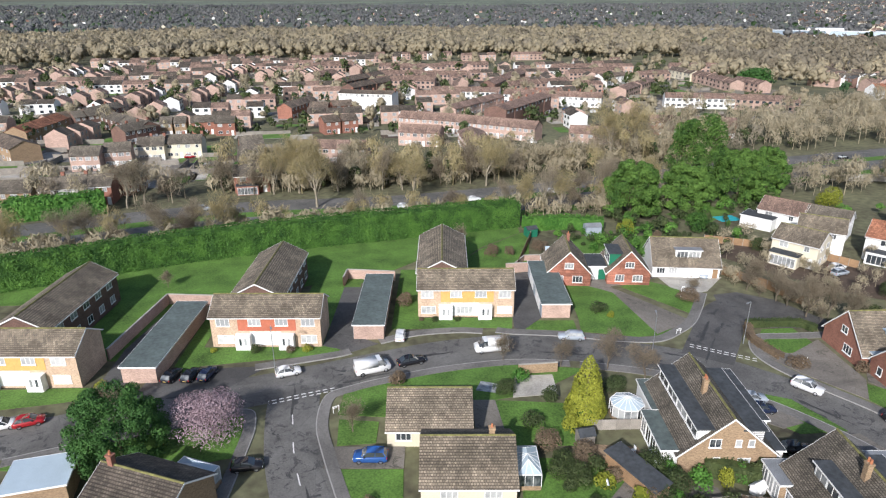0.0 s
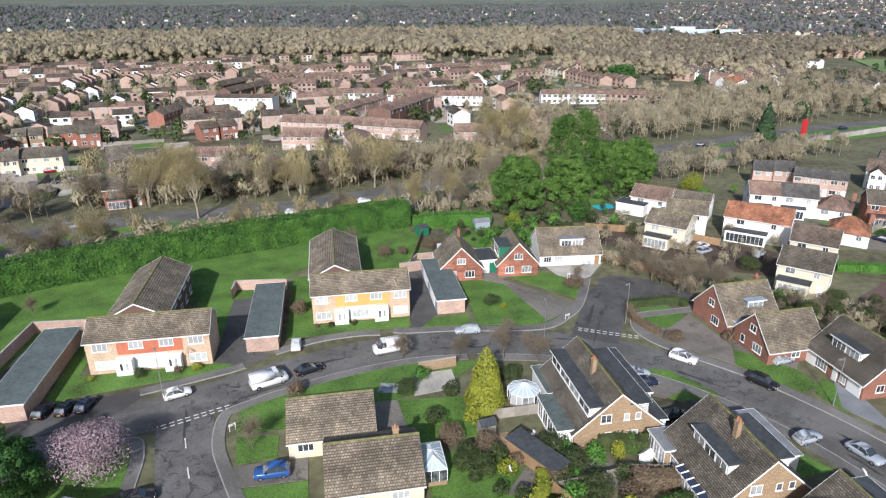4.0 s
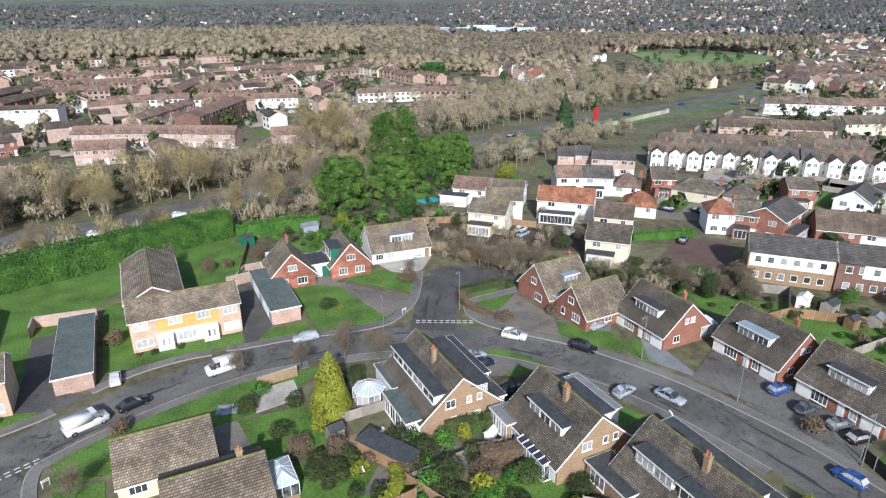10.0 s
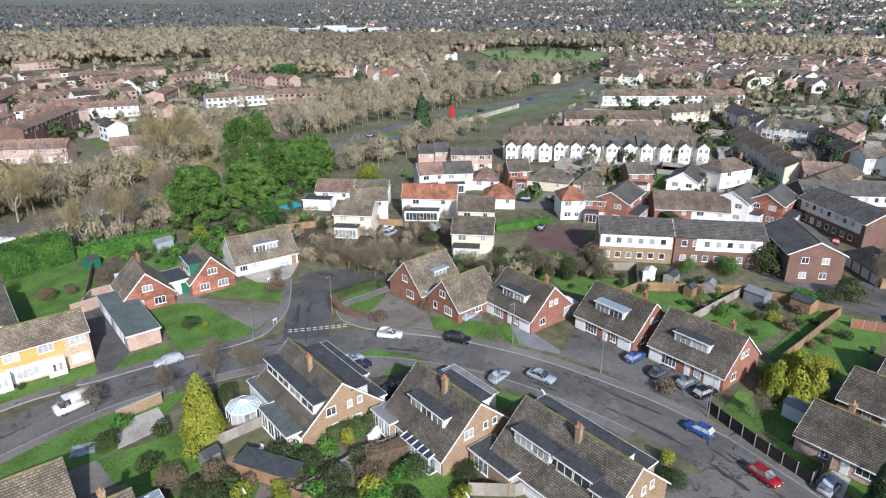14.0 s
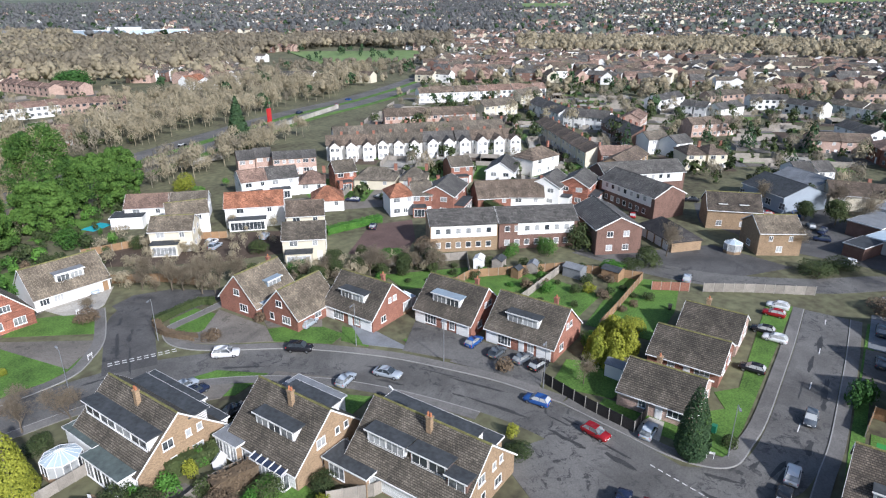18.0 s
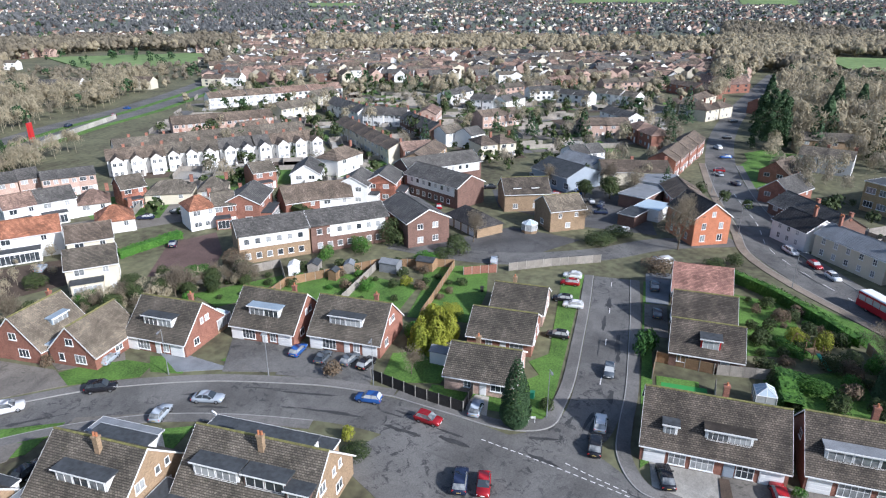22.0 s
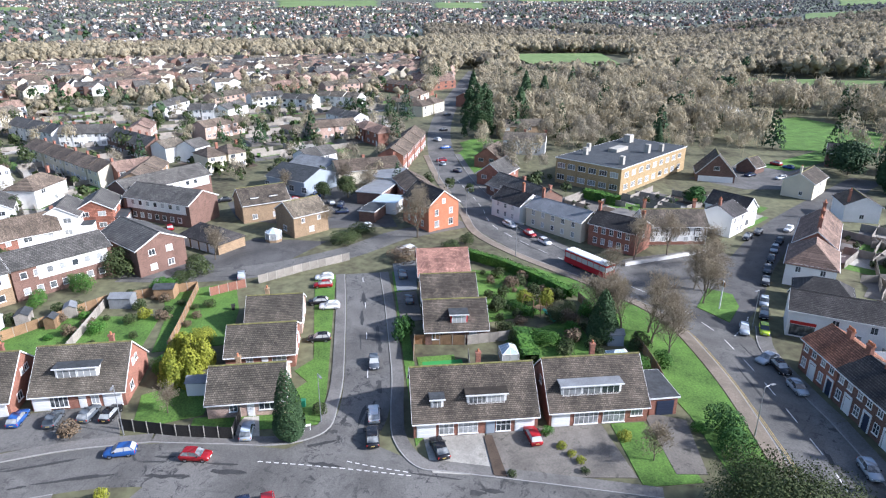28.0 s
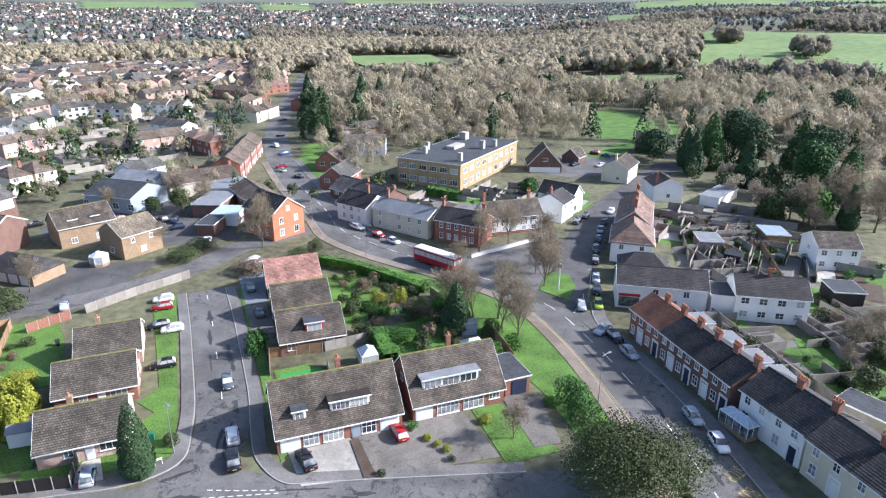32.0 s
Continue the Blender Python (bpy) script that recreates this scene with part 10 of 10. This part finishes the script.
part("roof", Build().sweep([(-1.25, 1.9), (1.25, 2.2), (1.25, 2.28), (-1.25, 1.98)], 0, -3.8, 3.8).mesh("roof", M["felt"]), sh)
area("swimming_pool", [(65.4, 140.2), (70.6, 141.4), (69.6, 145), (64.4, 143.8)], .06, "water", "turquoise swimming pool in a garden", "pool")
area("pond", [(4.2, 71.2), (6.8, 70.6), (7.4, 72.6), (5, 73.4)], .1, "glass", "small dark garden pond", "pond")
area("patio", [(16.8, 60.2), (22.4, 59.6), (22.8, 56), (19, 56)], .1, "brick_buff", "gravel patio with garden seats", "patio")
area("patio", [(9, 69.6), (15, 70.4), (15, 75), (9.6, 74.6)], .09, "concrete", "stone patio beside the pond", "patio")
area("artificial_lawn", [(71.2, -7.6), (79, -7.6), (79, -13.4), (71.2, -13.4)], .1, "bright_lawn", "vivid green artificial lawn behind the house", "lawn")
area("rockery", [(61.2, -13.2), (54.4, -13.0), (54.0, -14.4), (61.2, -14.2)], .2, "soil", "narrow planted strip between two drives", "garden")

# garden chairs and table
def garden_set(x, y):
    t = thing("garden_table", pose(x, y, 0), "round white garden table on the patio", "table")
    part("tabletop", Build().tube((0, 0, .70), (0, 0, .74), .55, .55, 12).mesh("tabletop", M["white"]), t)
    part("pedestal", Build().tube((0, 0, .08), (0, 0, .70), .05, .05, 6).mesh("pedestal", M["white"]), t)
    for k in range(4):
        a = k * 90 + 20
        c = thing("garden_chair", pose(x + math.cos(radians(a)) * 1.0, y + math.sin(radians(a)) * 1.0, .1, 0, 0, a + 90), "white garden chair beside the round table", "chair", "garden chairs")
        part("seat", Build().box(-.22, -.22, .42, .22, .22, .46).mesh("seat", M["white"]), c)
        part("backrest", Build().box(-.22, -.24, .5, .22, -.2, .95).mesh("backrest", M["white"]), c)
        for sx in (-.19, .19):
            for sy in (-.19, .19):
                part("leg", cached("gleg", lambda: Build().box(-.02, -.02, 0, .02, .02, .42).mesh("leg", M["white"])), c, pose(sx, sy, 0))


garden_set(20.6, 58.2)

# street lamps, signs, poles
for x, y, a in ((45.2, 83.5, 220), (64.9, 44.2, 200), (-23.8, 76.6, -70), (61.2, 57.6, 200), (67.2, 29.6, 190), (66.6, 6.2, 200), (57, -45.4, -80), (82, -60.8, 120), (118, -31, -110), (146, -25.4, -90), (180, -22.8, -90), (30, 79.2, 80)):
    lamp_post(x, y, 7.0, a)


def sign(x, y, ang, words, h=1.0, w=.9, mt="white"):
    s = thing("street_sign", pose(x, y, 0, 0, 0, ang), words, "sign")
    for k in (-w / 2 + .08, w / 2 - .08):
        part("post", cached(("spost", h), lambda: Build().box(-.03, -.03, 0, .03, .03, h).mesh("post", M["white"])), s, pose(k, 0, 0))
    pn = part("panel", Build().box(-w / 2, -.05, h - .3, w / 2, -.03, h).mesh("panel", M[mt]), s)
    part("lettering", Build().box(-w / 2 + .12, -.056, h - .19, w / 2 - .12, -.051, h - .11).mesh("lettering", M["black_wood"]), pn)


sign(36.4, 86.4, 20, "low white street name sign on the grass")
sign(65.0, 7.8, 100, "low white street name sign on the grass")
sign(51.3, 77.6, 30, "low white street name sign at the corner")
sign(41.5, 99.4, 20, "white estate agent board by the drive", 2.2, .6)
sign(-13.6, 66.5, 30, "low white street name sign beside the road")
vs = thing("village_sign", pose(89.6, -59.6, .12), "white post with a sign on the traffic island", "sign")
part("post", Build().tube((0, 0, 0), (0, 0, 5.2), .12, .09, 8).mesh("post", M["white"]), vs)
part("board", Build().box(-.5, -.05, 4.2, .5, .05, 5.0).mesh("board", M["wood"]), vs)
# tall red object beside the dual carriageway
rb = thing("advertising_column", pose(173, 205, 0, 0, 0, 20), "tall red sign board beside the dual carriageway", "sign")
part("board", Build().box(-1.2, -.4, 1.0, 1.2, .4, 8.0).mesh("board", M["red_paint"]), rb)
part("base", Build().box(-.8, -.3, 0, .8, .3, 1.0).mesh("base", M["steel"]), rb)

# climbing frame and slide
cf = thing("climbing_frame", pose(91.5, -28.6, .05, 0, 0, 30), "timber climbing frame with green slide", "play equipment")
for sx in (-.8, .8):
    for sy in (-.7, .7):
        part("post", cached("cfpost", lambda: Build().box(-.05, -.05, 0, .05, .05, 2.6).mesh("post", M["wood"])), cf, pose(sx, sy, 0))
part("platform", Build().box(-.9, -.8, 1.3, .9, .8, 1.4).mesh("platform", M["wood"]), cf)
part("slide", Build().sweep([(-.8, 1.35), (-.8, 1.45), (-3.4, .25), (-3.4, .15)], 1, -.3, .3).mesh("slide", M["bright_green"]), cf)
part("beam", Build().tube((.8, 0, 2.5), (3.6, 0, 2.5), .06, .06, 6).tube((3.6, 0, 2.5), (3.6, .9, 0), .05, .05, 6).tube((3.6, 0, 2.5), (3.6, -.9, 0), .05, .05, 6).mesh("beam", M["wood"]), cf)

# satellite dishes, vent pipes, rooflights, wheelie bins
for x, y, z in ((47.0, 39.2, 7.3), (16.8, 51.8, 1.9), (33.2, 36.2, 2.8)):
    s = thing("satellite_dish", pose(x, y, z - .5, 0, 0, 40), "small pale satellite dish on a bracket", "satellite dish")
    part("dish", Build().tube((0, 0, .5), (.08, -.1, .55), .34, .38, 12).mesh("dish", M["white"]), s)
    part("bracket", Build().tube((0, 0, 0), (0, 0, .5), .02, .02, 5).mesh("bracket", M["steel"]), s)
for x, y, k in ((34.4, 37.2, "navy"), (34.4, 36.4, "navy"), (70.2, 8.6, "green_paint"), (88, 24, "green_paint"), (100, 22.4, "black_wood"), (30.8, -54.9, "black_wood"), (-34, 50.5, "navy")):
    w = thing("wheelie_bin", pose(x, y, 0, 0, 0, rng.uniform(0, 90)), "plastic wheelie bin standing by a wall", "bin", "wheelie bins")
    part("body", Build().sweep([(-.24, .08), (.24, .08), (.29, 1.0), (-.29, 1.0)], 0, -.28, .28).mesh("body", M[k]), w)
    part("lid", Build().box(-.31, -.33, 1.0, .31, .31, 1.06).mesh("lid", M[k]), w)

# worn patches on the asphalt
pr = random.Random(9)
patches = thing("road_patch", pose(0, 0, 0), "dark damp repaired patches on the worn asphalt", "road patch", kind="structure")
for line, n, wid in ((MAIN, 44, 2.6), (LANE, 10, 2.2), (CUL, 6, 2.4), (HIGH[:15], 12, 3.2), (SIDE, 6, 2.2), (YARD, 8, 2.2)):
    pts = smooth_line(line, 8)
    for k in range(n):
        i = pr.randrange(1, len(pts) - 2)
        t = (pts[i + 1] - pts[i]).normalized()
        s = Vector((-t.y, t.x))
        c = pts[i] + s * pr.uniform(-wid, wid)
        L, W = pr.uniform(.8, 4.5), pr.uniform(.12, .42)
        ring = []
        for j in range(14):
            a = 2 * math.pi * j / 14
            q = c + t * math.cos(a) * L * pr.uniform(.6, 1.15) + s * math.sin(a) * W * pr.uniform(.35, 1.5)
            ring.append((q.x, q.y))
        part("patch", Build().prism(ring, .02, .0445 + .00005 * k).mesh("patch", M["patch"]), patches)

# bus
def bus(x, y, ang):
    b = thing("bus", pose(x, y, .04, 0, 0, ang), "red single-deck bus with white roof on the high street", "bus")
    part("body", Build().sweep([(-1.25, .35), (1.25, .35), (1.25, 1.5), (-1.25, 1.5)], 0, -5.4, 5.4).sweep([(-1.25, 2.5), (1.25, 2.5), (1.2, 2.85), (-1.2, 2.85)], 0, -5.4, 5.4).mesh("body", M["bus_red"]), b)
    part("glazing", Build().box(-5.36, -1.22, 1.5, 5.36, 1.22, 2.5).mesh("glazing", M["glass"]), b)
    part("roof", Build().sweep([(-1.2, 2.854), (1.2, 2.854), (1.05, 3.0), (-1.05, 3.0)], 0, -5.3, 5.3).mesh("roof", M["white"]), b)
    for i in range(8):
        for s in (-1, 1):
            part("pillar", cached("buspillar", lambda: Build().box(-.05, -.02, 1.5, .05, .02, 2.5).mesh("pillar", M["bus_red"])), b, pose(-5.2 + i * 1.48, s * 1.235, 0))
    tyre, rim = cached("wheel", wheel_meshes)
    for xx in (-3.2, 2.8):
        for s in (-1, 1):
            w = part("wheel", tyre, b, pose(xx, s * 1.1, .42) @ Matrix.Scale(1.4, 4))
            part("rim", rim, w)


bus(109.0, -43.4, -153)

# words on the road
def road_words(text, x, y, ang, size):
    cu = bpy.data.curves.new("words", 'FONT')
    cu.body, cu.size, cu.align_x = text, size, 'CENTER'
    tmp = new("words", cu)
    me = bpy.data.meshes.new_from_object(tmp.evaluated_get(bpy.context.evaluated_depsgraph_get()))
    bpy.data.objects.remove(tmp)
    me.materials.clear()
    me.materials.append(M["yellow_paint"])
    w = new("road_words", me)
    w.matrix_basis = pose(x, y, .044, 0, 0, ang) @ Matrix.Diagonal((1, 2.2, 1, 1))
    tagged(w, "yellow painted words on the asphalt", "road marking", kind="structure")


road_words("STOP", 40.6, -51.2, 105, 1.1)
road_words("BUS", 37.6, -50.2, 105, 1.1)

# cars standing about the estate and the village
EXTRA = [(-12.7, 332.3), (-19.1, 342.7), (2, 340.2), (7.1, 299.3), (46.9, 298.6), (52.1, 290.5), (58.9, 306.8), (70.6, 298.2), (59.6, 282.8), (-75.1, 183.8), (-75.5, 192), (-74.1, 195.7), (-84.8, 207.6), (-135.5, 241.5), (-124.9, 256.3), (-119.7, 205.5), (-91.4, 192.2), (-81, 175.6),
         (173.6, -117.9), (186.2, -134.9), (181.4, -136), (169, -125), (72.9, -57.4), (155, 12), (160, 8), (152, 5), (164, 18), (168, 12), (148, 16), (170, 30), (166, 36), (172, 26), (190, -30), (205, -27), (225, -31), (240, -30), (200, -26.5), (260, -35), (300, -42),
         (205, 222), (232, 224), (250, 233), (150, 206), (-60, 150), (120, 100), (122, 104), (116, 108)]
for i, (x, y) in enumerate(EXTRA):
    car(("hatch", "hatch", "saloon", "suv")[i % 4], (WHITE, SILVER, BLACK, GREY, NAVY, RED, BLUE)[i % 7], x, y, (20, 95, 110, 15)[i % 4] + (i % 3) * 3, "parked %s car seen far off" % ("white", "silver", "black", "grey", "navy", "red", "blue")[i % 7], False)
